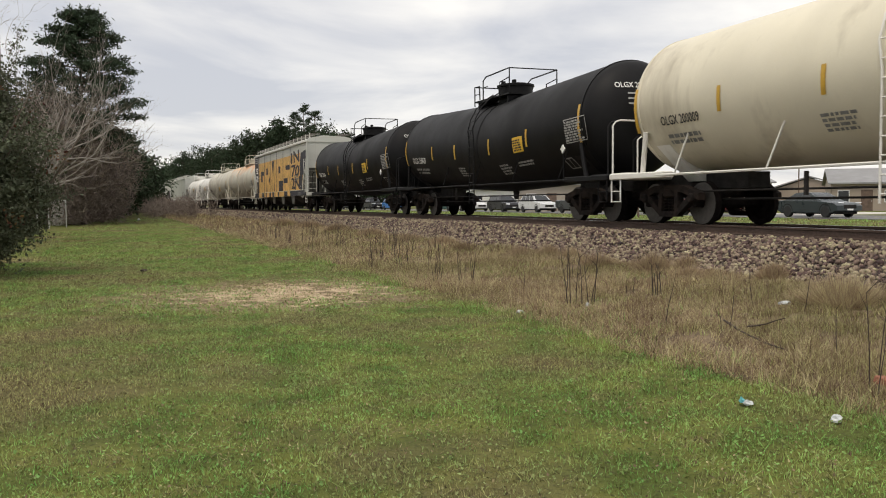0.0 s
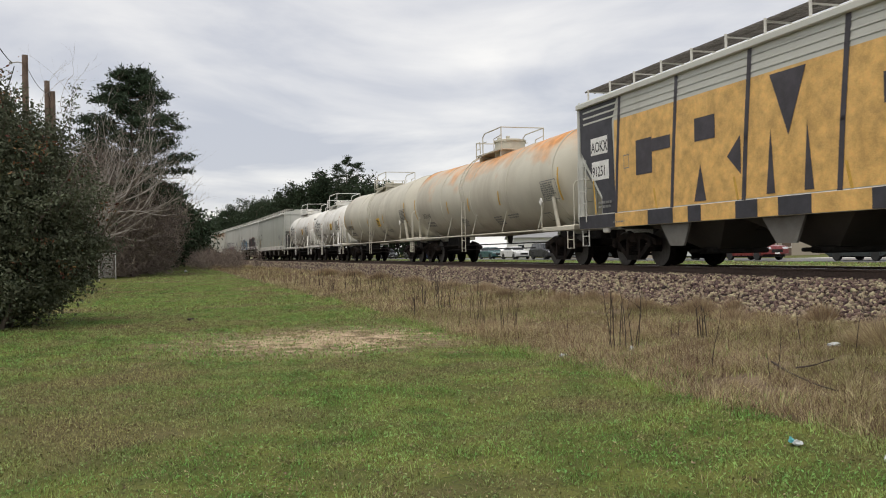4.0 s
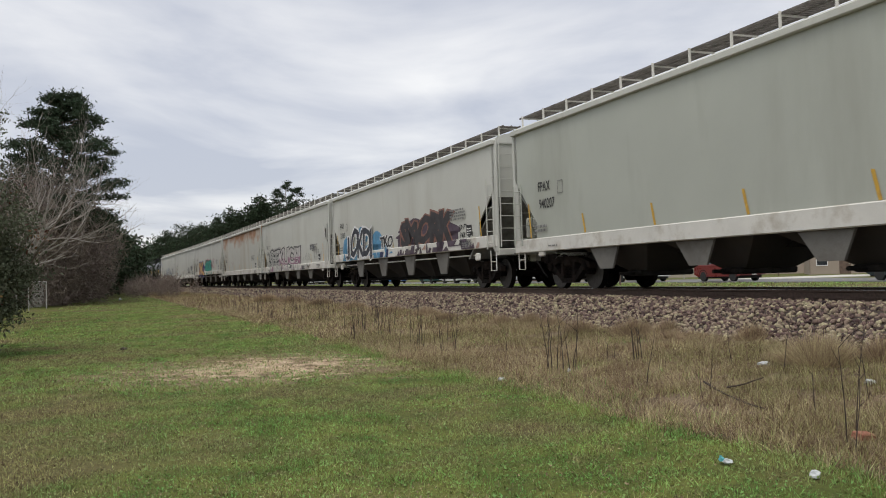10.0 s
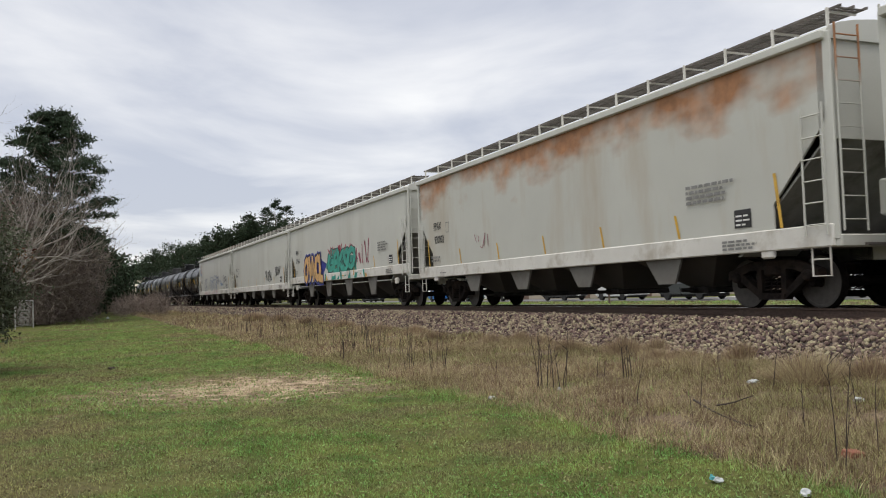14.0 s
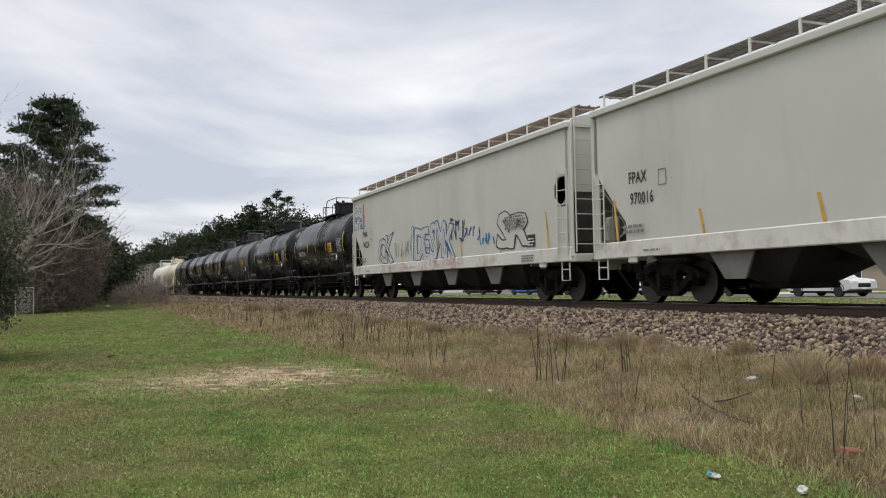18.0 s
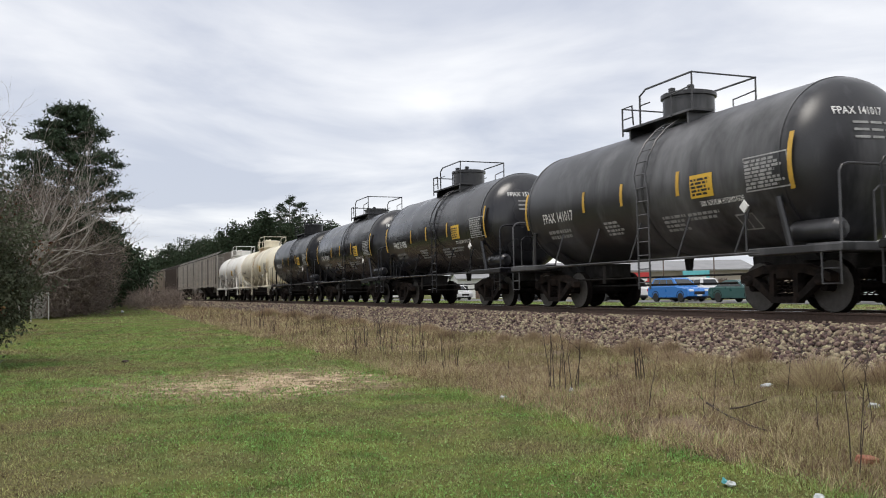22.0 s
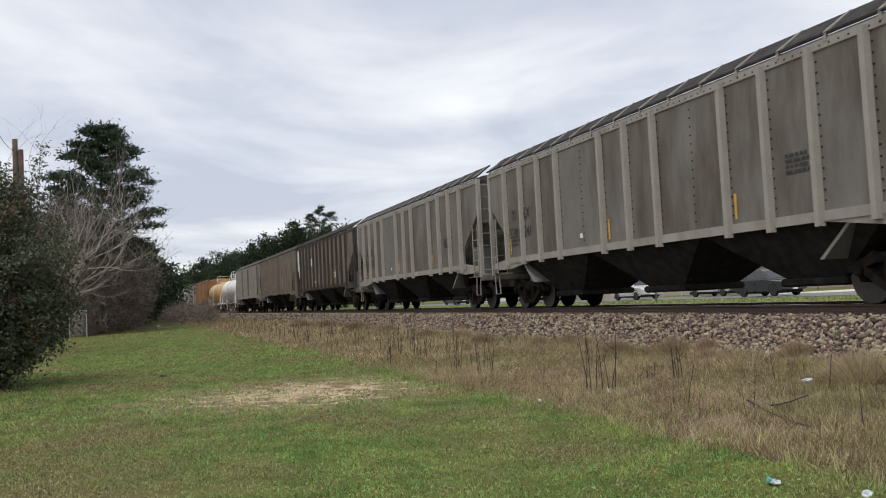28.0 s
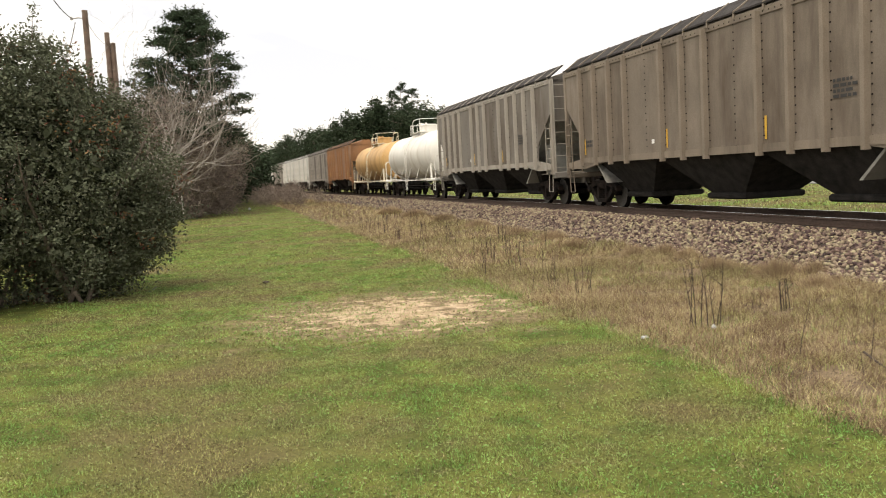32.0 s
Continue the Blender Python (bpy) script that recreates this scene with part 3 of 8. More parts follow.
# ---- rails, ties and ballast ----
track = thing("railway_track", "single railway track on a bank of crushed stone", "railway", kind="structure")
RAIL_PROF = [(-0.075, -0.18), (0.075, -0.18), (0.075, -0.165), (0.012, -0.14), (0.012, -0.045), (0.036, -0.035), (0.036, -0.004), (0.03, 0.0), (-0.03, 0.0), (-0.036, -0.004), (-0.036, -0.035), (-0.012, -0.045), (-0.012, -0.14), (-0.075, -0.165)]
for side in (0.755, -0.755):
    rings, tops = [], []
    for s in list(np.arange(-60, 120, 6.0)) + list(np.arange(120, 700, 20.0)):
        x, y, a = along(s, 1.6 - side)
        rings.append([(x + math.cos(a) * u, y + math.sin(a) * u, RAIL_Z + w) for u, w in RAIL_PROF])
        tops.append([(x + math.cos(a) * u, y + math.sin(a) * u, RAIL_Z + 0.003) for u in (-0.03, 0.03)])
    rail = part("rail", Shape().loft(rings), M_RAIL, track, smooth=20)
    part("running_surface", Shape().loft(tops, cap=False, closed=False), M_RAILTOP, rail, "polished bright rail head", smooth=0, fix=False)
tie_mesh = mesh_of(Shape().chamfer(-0.115, 0.115, -1.3, 1.3, -0.36, -0.185, 0.012), M_TIE)
for i in range(290):
    s = -22 + i * 0.53
    part("tie", tie_mesh, None, track, m=beside(s, random.uniform(-0.03, 0.03), RAIL_Z, random.uniform(-0.6, 0.6)))
far_ties = Shape()
for i in range(700):
    x, y, a = along(-22 + 290 * 0.53 + i * 0.53, 1.6)
    m = pose(x, y, RAIL_Z, 0, 0, math.degrees(a) - 90)
    far_ties.add([m @ v.co for v in tie_mesh.vertices][:], [tuple(p.vertices) for p in tie_mesh.polygons])
tagged(part("far_ties", far_ties, M_TIE, track, smooth=0, fix=False), kind="stuff")


def stone_shape(seed):
    r = random.Random(seed)
    bm = bmesh.new()
    if seed < 6:
        bmesh.ops.create_icosphere(bm, subdivisions=1, radius=1.0)
    else:
        bmesh.ops.create_cube(bm, size=1.4)
    for v in bm.verts:
        v.co *= r.uniform(0.72, 1.15)
    sq = (r.uniform(0.8, 1.3), r.uniform(0.7, 1.0), r.uniform(0.55, 0.85))
    vs = np.array([[v.co.x * sq[0], v.co.y * sq[1], v.co.z * sq[2]] for v in bm.verts])
    bmesh.ops.triangulate(bm, faces=bm.faces)
    fs = np.array([[v.index for v in f.verts] for f in bm.faces])
    bm.free()
    return vs, fs


STONES = [stone_shape(i) for i in range(6)]
ROUGH_STONES = [stone_shape(i) for i in range(6, 12)]


def turns(n):
    q = rng.normal(size=(n, 4))
    q /= np.linalg.norm(q, axis=1)[:, None]
    w, x, y, z = q.T
    return np.stack([np.stack([1 - 2 * (y * y + z * z), 2 * (x * y - w * z), 2 * (x * z + w * y)], -1), np.stack([2 * (x * y + w * z), 1 - 2 * (x * x + z * z), 2 * (y * z - w * x)], -1), np.stack([2 * (x * z - w * y), 2 * (y * z + w * x), 1 - 2 * (x * x + y * y)], -1)], 1)


def scatter_stones(s, d, size, shapes):
    x, y = place(s, d)
    z = ground_z(s, d) + rng.uniform(-0.02, 0.035, len(s))
    kinds = rng.integers(0, len(shapes), len(s))
    R = turns(len(s))
    V, F, k = [], [], 0
    for q, (vs, fs) in enumerate(shapes):
        sel = np.where(kinds == q)[0]
        pts = np.einsum("nij,vj->nvi", R[sel], vs) * size[sel][:, None, None] + np.stack([x, y, z], -1)[sel][:, None, :]
        V.append(pts.reshape(-1, 3))
        F.append((fs[None] + (np.arange(len(sel)) * len(vs))[:, None, None] + k).reshape(-1, 3))
        k += len(sel) * len(vs)
    return np.concatenate(V), np.concatenate(F)


def ballast_spread(n, s0, s1, d0, d1, lo, hi):
    return rng.uniform(s0, s1, n), rng.uniform(d0, d1, n), rng.uniform(lo, hi, n)


ballast = thing("ballast", "bank of grey and reddish crushed stone along the track", "gravel", kind="structure")
bs, bd, bz = [np.concatenate(v) for v in zip(ballast_spread(9000, -11, 4, 1.25, 3.45, 0.026, 0.062), ballast_spread(8500, 4, 20, 1.25, 3.45, 0.028, 0.064), ballast_spread(5500, 20, 42, 1.25, 3.4, 0.034, 0.068), ballast_spread(1900, -10, 25, 3.2, 4.0, 0.015, 0.045), ballast_spread(3500, 42, 110, 1.2, 3.4, 0.05, 0.09), ballast_spread(1600, -10, 30, -2.6, -1.3, 0.03, 0.06))]
for sel, shapes in ((bs < 1, STONES), (bs >= 1, ROUGH_STONES)):
    bV, bF = scatter_stones(bs[sel], bd[sel], bz[sel], shapes)
    tagged(part("ballast_stone", fast_mesh("ballast", bV, bF, M_STONE), None, ballast), kind="stuff")
stone_meshes = []
for vs, fs in STONES:
    stone_meshes.append(fast_mesh("stone", vs * 0.045, fs, M_STONE1))
for i in range(280):
    s, d = random.uniform(-7, 6), random.uniform(2.0, 3.5)
    x, y = place(np.array(s), np.array(d))
    part("stone", stone_meshes[i % 6], None, ballast, m=pose(float(x), float(y), float(ground_z(np.array(s), np.array(d))) + 0.02, random.uniform(0, 360), random.uniform(0, 360), random.uniform(0, 360)))

# ---- rolling stock: shared pieces ----
WHEEL_R = 0.457
wheel_prof = [(-0.07, 0.0), (-0.07, 0.09), (-0.045, 0.12), (-0.02, 0.36), (-0.065, 0.39), (-0.065, WHEEL_R), (0.05, WHEEL_R + 0.006), (0.065, WHEEL_R + 0.028), (0.078, WHEEL_R + 0.02), (0.078, 0.39), (0.03, 0.36), (0.02, 0.12), (0.07, 0.09), (0.07, 0.0)]
WHEEL = mesh_of(Shape().lathe(wheel_prof, "y", seg=28), M_WHEEL)
RIM = mesh_of(Shape().lathe([(-0.0665, 0.395), (-0.0695, 0.4), (-0.0695, 0.45), (-0.0655, 0.456)], "y", seg=28), M_TREAD)
AXLE = mesh_of(Shape().tube([(0, -1.02, 0), (0, 1.02, 0)], 0.085, 10), M_WHEEL)
CAP = mesh_of(Shape().lathe([(0.0, 0.0), (0.0, 0.07), (0.03, 0.1), (0.12, 0.105), (0.14, 0.12), (0.3, 0.12), (0.3, 0.0)], "y", seg=14), M_TRUCK)
FRAME_OUT = [(-1.12, 0.52), (-1.12, 0.68), (-0.95, 0.74), (-0.55, 0.86), (0.55, 0.86), (0.95, 0.74), (1.12, 0.68), (1.12, 0.52), (0.92, 0.5), (0.78, 0.46), (0.5, 0.22), (0.3, 0.17), (-0.3, 0.17), (-0.5, 0.22), (-0.78, 0.46), (-0.92, 0.5)]


def side_frame():
    s = Shape()
    top = [(-1.12, 0.53), (-1.12, 0.68), (-0.95, 0.74), (-0.5, 0.86), (0.5, 0.86), (0.95, 0.74), (1.12, 0.68), (1.12, 0.53), (0.95, 0.58), (0.5, 0.7), (-0.5, 0.7), (-0.95, 0.58)]
    s.prism(top, -0.09, 0.09)
    s.prism([(-0.32, 0.16), (0.32, 0.16), (0.32, 0.28), (-0.32, 0.28)], -0.1, 0.1)
    for k in (1, -1):
        s.prism([(0.3 * k, 0.16), (0.84 * k, 0.52), (0.84 * k, 0.66), (0.72 * k, 0.62), (0.3 * k, 0.3)], -0.08, 0.08)
        s.prism([(0.24 * k, 0.26), (0.36 * k, 0.26), (0.36 * k, 0.74), (0.24 * k, 0.74)], -0.085, 0.085)
    return s


SIDEFRAME = mesh_of(side_frame(), M_TRUCK)
spring = Shape()
for k in (-0.15, 0.0, 0.15):
    spring.tube([(k + 0.06 * math.cos(a * 0.9), 0.06 * math.sin(a * 0.9), 0.28 + 0.3 * a / 30) for a in range(31)], 0.014, 5)
SPRING = mesh_of(spring, M_TRUCK)
BOLSTER = mesh_of(Shape().chamfer(-0.2, 0.2, -1.1, 1.1, 0.58, 0.8, 0.04).chamfer(-0.25, 0.25, -0.3, 0.3, 0.8, 0.95, 0.03).tube([(-0.6, -0.75, 0.3), (0.6, -0.75, 0.3)], 0.03, 6).tube([(-0.45, -0.6, 0.4), (-0.45, 0.6, 0.4)], 0.05, 6).tube([(0.45, -0.6, 0.4), (0.45, 0.6, 0.4)], 0.05, 6), M_TRUCK)
COUPLER = mesh_of(Shape().chamfer(0, 0.55, -0.1, 0.1, 0.76, 0.94, 0.03).prism([(0.5, -0.17), (0.78, -0.2), (0.85, -0.05), (0.75, 0.05), (0.85, 0.14), (0.7, 0.2), (0.5, 0.17)], 0.72, 0.99, "xy"), M_TRUCK)
HOSE = mesh_of(Shape().tube([(0.3, -0.35, 0.8), (0.5, -0.36, 0.68), (0.68, -0.32, 0.45), (0.85, -0.28, 0.3)], 0.025, 6), M_UNDER)


def add_truck(car, x):
    t = part("truck", BOLSTER, None, car, m=pose(x, 0, 0))
    for y in (-1.0, 1.0):
        part("side_frame", SIDEFRAME, None, t, m=pose(0, y, 0))
        tagged(part("truck_spring", SPRING, None, t, m=pose(0, y, 0)), kind="stuff")
    for ax in (-0.89, 0.89):
        part("axle", AXLE, None, t, m=pose(ax, 0, WHEEL_R))
        for y, rz in ((-0.755, 0), (0.755, 180)):
            part("wheel", WHEEL, None, t, m=pose(ax, y, WHEEL_R, 0, 0, rz))
        part("wheel_rim", RIM, None, t, "bright worn steel rim", pose(ax, -0.755, WHEEL_R))
        part("bearing_cap", CAP, None, t, m=pose(ax, -1.16, WHEEL_R + 0.12))


def add_ends(car, half):
    """Couplers and air hoses; half: the car's half length to the body end."""
    for k, rz in ((1, 0), (-1, 180)):
        part("coupler", COUPLER, None, car, m=pose(k * (half - 0.25), 0, 0, 0, 0, rz))
        part("air_hose", HOSE, None, car, m=pose(k * (half - 0.2), 0, 0, 0, 0, rz))


def ladder(pts, width, n, r=0.013, axis=(1, 0, 0)):
    """Two stiles along pts, width apart along axis, and n rungs."""
    s = Shape()
    ax = Vector(axis) * width / 2
    P = [Vector(p) for p in pts]
    for k in (1, -1):
        s.tube([p + ax * k for p in P], r * 1.5, 6)
    lens = [0.0]
    for a, b in zip(P, P[1:]):
        lens.append(lens[-1] + (b - a).length)
    for i in range(n):
        q = lens[-1] * (i + 0.5) / n
        j = max(j for j in range(len(lens) - 1) if lens[j] <= q)
        p = P[j].lerp(P[j + 1], (q - lens[j]) / (lens[j + 1] - lens[j]))
        s.tube([p - ax, p + ax], r, 5)
    return s


# ---- marks on the flat or round side of a car ----
def wrap(v, R, zc, lift=0.012):
    """Flat side coordinates (x, height) onto a tank's near side, or onto a flat side when R is 0 (zc is then the side's y)."""
    if R:
        a = max(-1.5, min(1.5, (v[1] - zc) / R))
        return (v[0], -(R + lift) * math.cos(a), zc + (R + lift) * math.sin(a))
    return (v[0], zc - lift, v[1])


def head_words(car, text, y, z, size, mat, h, head, R, zc):
    """Letters on the dished head that faces forward."""
    v, f = letters(text, size, size * 0.012)
    pts = []
    for p in v:
        yy, zz = y + p[0] * 0.85, z + p[1]
        k = max(0.0, 1 - (yy * yy + (zz - zc) ** 2) / (R * R))
        pts.append((h + head * math.sqrt(k) + 0.015, yy, zz))
    return part("lettering", Shape().add(pts, f), mat, car, "stencilled letters and figures", smooth=0, fix=False)


def mark(car, name, polys, mat, R, zc, label="", lift=0.012):
    s = Shape()
    for poly in polys:
        s.add([wrap(p, R, zc, lift) for p in poly], [tuple(range(len(poly)))])
    ob = part(name, s, mat, car, label, smooth=0)
    return tagged(ob, kind="stuff") if name.startswith(("small_stencil", "data_plate_print", "warning_panel_print", "company_name", "graffiti", "sill_paint")) else ob


def rect(x, z, w, h, shear=0.0, steps=1):
    return [[(x + shear * i / steps * 1.0, z + h * i / steps), (x + w + shear * i / steps, z + h * i / steps), (x + w + shear * (i + 1) / steps, z + h * (i + 1) / steps), (x + shear * (i + 1) / steps, z + h * (i + 1) / steps)] for i in range(steps)]


def bars(x, z, w, h, rows, seed, fill=0.62):
    """Lines of writing too small to read, as plain bars."""
    r = random.Random(seed)
    out = []
    dz = h / rows
    for i in range(rows):
        u = x
        end = x + w * r.uniform(0.7, 1.0)
        while u < end:
            k = r.uniform(0.06, 0.2)
            out += rect(u, z + h - (i + 1) * dz, min(k, end - u), dz * fill)
            u += k + 0.035
    return out


def words(car, text, x, z, size, mat, R, zc, stretch=1.0):
    v, f = letters(text, size, size * 0.012)
    s = Shape().add([wrap((x + p[0] * stretch, z + p[1]), R, zc, 0.015) for p in v], f)
    return part("lettering", s, mat, car, "stencilled letters and figures", smooth=0, fix=False)


def stroke(pts, w):
    """A brush line as quads, thick in the middle."""
    out = []
    n = len(pts)
    for i in range(n - 1):
        (x0, z0), (x1, z1) = pts[i], pts[i + 1]
        dx, dz = x1 - x0, z1 - z0
        L = math.hypot(dx, dz) or 1e-6
        nx, nz = -dz / L * w / 2, dx / L * w / 2
        ex, ez = dx / L * w * 0.3, dz / L * w * 0.3
        out.append([(x0 - nx - ex, z0 - nz - ez), (x1 - nx + ex, z1 - nz + ez), (x1 + nx + ex, z1 + nz + ez), (x0 + nx - ex, z0 + nz - ez)])
    return out


PAINTS = {}


def paint(rgb):
    if rgb not in PAINTS:
        PAINTS[rgb] = material("spray_paint", rgb, 0.6, 0.0, 0.25, 4, 40, 0.0)
    return PAINTS[rgb]


def letter_piece(car, text, x, z, w, h, seed, y, fill, outline=None, halo=None, edge=0.05, fat=0.02, jig=0.12, name="graffiti"):
    """Spray-painted letters, each leaning and stretched its own way, with outline and halo."""
    r = random.Random(seed)
    span = []
    for ch in text:
        q = [p[0] for p in letters(ch, 1.0, 0.0)[0]]
        span.append(max(0.32, max(q) - min(q)))
    unit, at = w / sum(span), x
    layers = [(halo, fat + edge * 2.2, 0.008), (outline, fat + edge, 0.012), (fill, fat, 0.0155)]
    shapes = [Shape() for _ in layers]
    for i, ch in enumerate(text):
        base, _ = letters(ch, 1.0, 0.0)
        x0, x1 = min(p[0] for p in base), max(p[0] for p in base)
        z0, z1 = min(p[1] for p in base), max(p[1] for p in base)
        step = unit * span[i]
        sx, sz = unit * r.uniform(0.95, 1.15), h * r.uniform(0.88, 1.1) / (z1 - z0)
        lean, turn, up = r.uniform(-jig, jig * 1.6), r.uniform(-jig, jig), r.uniform(-0.06, 0.08) * h
        wav = r.uniform(0, 6.28)
        for (col, bold, lift), sh in zip(layers, shapes):
            if col is None:
                continue
            v, f = letters(ch, 1.0, bold)
            pts = []
            for px, pz, _ in v:
                u, q = (px - x0) * sx, (pz - z0) * sz
                u += lean * q + 0.05 * step * math.sin(q / h * 5 + wav)
                q += turn * (u - step / 2) + up + 0.04 * h * math.sin(u / step * 4 + wav)
                pts.append(wrap((at + u, z + q), 0, y, lift + 0.0005 * i))
            sh.add(pts, f)
        at += step
    for (col, bold, lift), sh, nm in zip(layers, shapes, ("_halo", "_outline", "_letter")):
        if col is not None:
            tagged(part(name + nm, sh, col if isinstance(col, bpy.types.Material) else paint(col), car, "spray-painted letter shapes" if nm == "_letter" else "", smooth=0, fix=False), kind="stuff")


def tag_scrawl(car, x, z, w, h, seed, y, col=(0.02, 0.02, 0.025), line=0.035, n=5):
    r = random.Random(seed)
    lines = []
    for i in range(n):
        u = x + w * i / n
        pts = [(u + r.uniform(-0.1, 1.0) * w / n, z + r.choice((0.0, 0.1, 0.5, 0.85, 1.0)) * h * r.uniform(0.85, 1.1)) for _ in range(r.randint(3, 5))]
        lines += stroke(pts, line)
    mark(car, "graffiti_tag", lines, paint(col), 0, y, "quick spray-painted tag", lift=0.016)


# ---- covered hopper cars ----
def smooth_hopper(label, L, text=None, mat=None, sill=None, roof_mat=None, bays=4, H=4.48, zs=1.38, cut=3.05, hole=False):
    """A smooth-sided covered hopper: curved side sheets cut away at the ends over the slope sheets, sill, bays, roof walk."""
    mat, sill, roof_mat = mat or M_HOP, sill or M_HOPW, roof_mat or M_GRATE
    car = thing("covered_hopper_car", label, "railcar", group="freight train")
    h, w = L / 2, 1.58
    rear = [(-h + 1.3, zs), (-h + 1.3, zs + 0.42), (-h + 0.06, cut), (-h + 0.06, H - 0.1)]
    if hole:
        # the sheet runs to the front corner, with a six-sided opening beside the corner post
        x0, x1, za, zb = h - 0.8, h - 0.1, 2.4, 3.2
        pieces = [rear + [(x0, H - 0.1), (x0, zs)], [(x0, zs), (x1 + 0.04, zs), (x1 + 0.04, za), (x0, za)], [(x0, zb), (x1 + 0.04, zb), (x1 + 0.04, H - 0.1), (x0, H - 0.1)], [(x0, za), (x0 + 0.3, za), (x0, za + 0.25)], [(x0, zb), (x0 + 0.3, zb), (x0, zb - 0.25)]]
    else:
        pieces = [rear + [(h - 0.06, H - 0.1), (h - 0.06, cut), (h - 1.3, zs + 0.42), (h - 1.3, zs)]]
    for y in (-w, w):
        sheet = Shape()
        for poly in pieces:
            sheet.prism(poly, y - 0.02, y + 0.02)
        part("side_sheet", sheet, mat, car)
    part("eave_rail", Shape().chamfer(-h, h, -w - 0.11, -w + 0.02, H - 0.15, H, 0.02), M_HOP, car)
    part("eave_rail", Shape().chamfer(-h, h, w - 0.02, w + 0.06, H - 0.16, H, 0.02), mat, car)
    for y0, y1 in ((-w - 0.05, -w + 0.03), (w - 0.03, w + 0.05)):
        part("side_sill", Shape().chamfer(-h, h, y0, y1, zs - 0.37, zs, 0.02), sill, car)
    arc = [(w * math.cos(a), H - 0.02 + 0.3 * math.sin(a)) for a in [math.pi * i / 10 for i in range(11)]]
    part("roof", Shape().prism([(-w, H - 0.12)] + arc[::-1] + [(w, H - 0.12)], -h, h, "yz"), M_HOP, car)
    for k in (1, -1):
        e = k * h
        part("end_sheet", Shape().prism([(e - k * 0.05, 2.75), (e - k * 0.05, H - 0.05), (e - k * 0.1, H - 0.05), (e - k * 0.1, 2.75)], -w + 0.02, w - 0.02), M_HOP, car)
        part("slope_sheet", Shape().prism([(e - k * 0.06, 2.78), (e - k * 0.12, 2.78), (e - k * 2.3, 0.95), (e - k * 2.2, 0.95)], -w + 0.03, w - 0.03), M_SHADOWGREY, car)
        for y in (-w + 0.01, w - 0.01):
            part("corner_post", Shape().chamfer(e - k * 0.06 - 0.15, e - k * 0.06 + 0.15, y - 0.03, y + 0.03, 1.12, H - 0.02, 0.015), M_HOP, car)
        part("end_sill", Shape().chamfer(e - 0.12, e + 0.12, -w, w, 1.0, 1.2, 0.02).box(e - k * 0.1, e - k * 1.6, -0.25, 0.25, 0.8, 1.15), mat, car)
        part("corner_ladder", ladder([(e - k * 0.3, -w - 0.09, 1.2), (e - k * 0.3, -w - 0.09, H - 1.15 if k > 0 else 2.9)], 0.46, 6 if k > 0 else 5), mat, car)
        part("end_ladder", ladder([(e + k * 0.12, -w + 0.32, 1.25), (e + k * 0.12, -w + 0.32, H + 0.1)], 0.5, 9, axis=(0, 1, 0)), mat, car)
        part("sill_step", Shape().tube([(e - k * 0.12, -w, 1.15), (e - k * 0.12, -w, 0.55), (e - k * 0.5, -w, 0.55), (e - k * 0.5, -w, 1.15)], 0.018, 6).tube([(e - k * 0.12, -w, 0.82), (e - k * 0.5, -w, 0.82)], 0.014, 5), sill, car)
        part("jacking_pad", Shape().chamfer(e - k * 1.5 - 0.16, e - k * 1.5 + 0.16, -w - 0.03, -w + 0.06, 0.88, 1.12, 0.03), sill, car)
    part("end_platform", Shape().box(h - 1.5, h + 0.2, -1.1, 1.1, 1.02, 1.06), M_GRATE, car)
    part("brake_housing", Shape().chamfer(h + 0.0, h + 0.16, -0.62, -0.28, 1.5, 2.1, 0.03).box(h + 0.04, h + 0.1, -0.5, -0.4, 1.1, 1.5), M_HOP, car)
    bw = [(h + 0.24, -0.45 + 0.27 * math.cos(a), 1.85 + 0.27 * math.sin(a)) for a in [6.2832 * i / 16 for i in range(17)]]
    wheel = Shape().tube(bw, 0.02, 6).tube([(h + 0.15, -0.45, 1.85), (h + 0.26, -0.45, 1.85)], 0.04, 8)
    for i in range(5):
        a = 6.2832 * i / 5
        wheel.tube([(h + 0.24, -0.45, 1.85), (h + 0.24, -0.45 + 0.27 * math.cos(a), 1.85 + 0.27 * math.sin(a))], 0.012, 5)
    part("brake_wheel", wheel, M_HOP, car, "spoked hand brake wheel")
    # running board along the roof, with its brackets and the hatch covers
    zr = H + 0.38
    for y0, y1 in ((-w + 0.25, -w + 0.85), (w - 0.85, w - 0.25)):
        deck = Shape()
        for y in (y0, (y0 + y1) / 2 - 0.015, y1 - 0.03):
            deck.box(-h - 0.1, h + 0.1, y, y + 0.03, zr, zr + 0.04)
        n = int(L / 0.1)
        for i in range(n):
            x = -h - 0.06 + (L + 0.12) * i / n
            deck.box(x, x + 0.045, y0 + 0.03, y1 - 0.03, zr + 0.008, zr + 0.03)
        part("running_board", deck, roof_mat, car, smooth=0, fix=False)
    nb = int(L / 1.25)
    br = mesh_of(Shape().box(-0.02, 0.02, -w + 0.21, -w + 0.25, H + 0.0, zr + 0.05).box(-0.02, 0.02, -w + 0.26, -w + 0.85, zr - 0.03, zr), sill)
    for i in range(nb + 1):
        part("running_board_bracket", br, None, car, m=pose(-h + 0.15 + (L - 0.3) * i / nb, 0, 0))
    for i in range(6):
        x = -h + L * (i + 0.5) / 6
        part("roof_hatch", Shape().lathe([(H + 0.24, 0.0), (H + 0.24, 0.42), (H + 0.36, 0.42), (H + 0.4, 0.36), (H + 0.42, 0.0)], "z", (x, 0, 0), 16), mat, car)
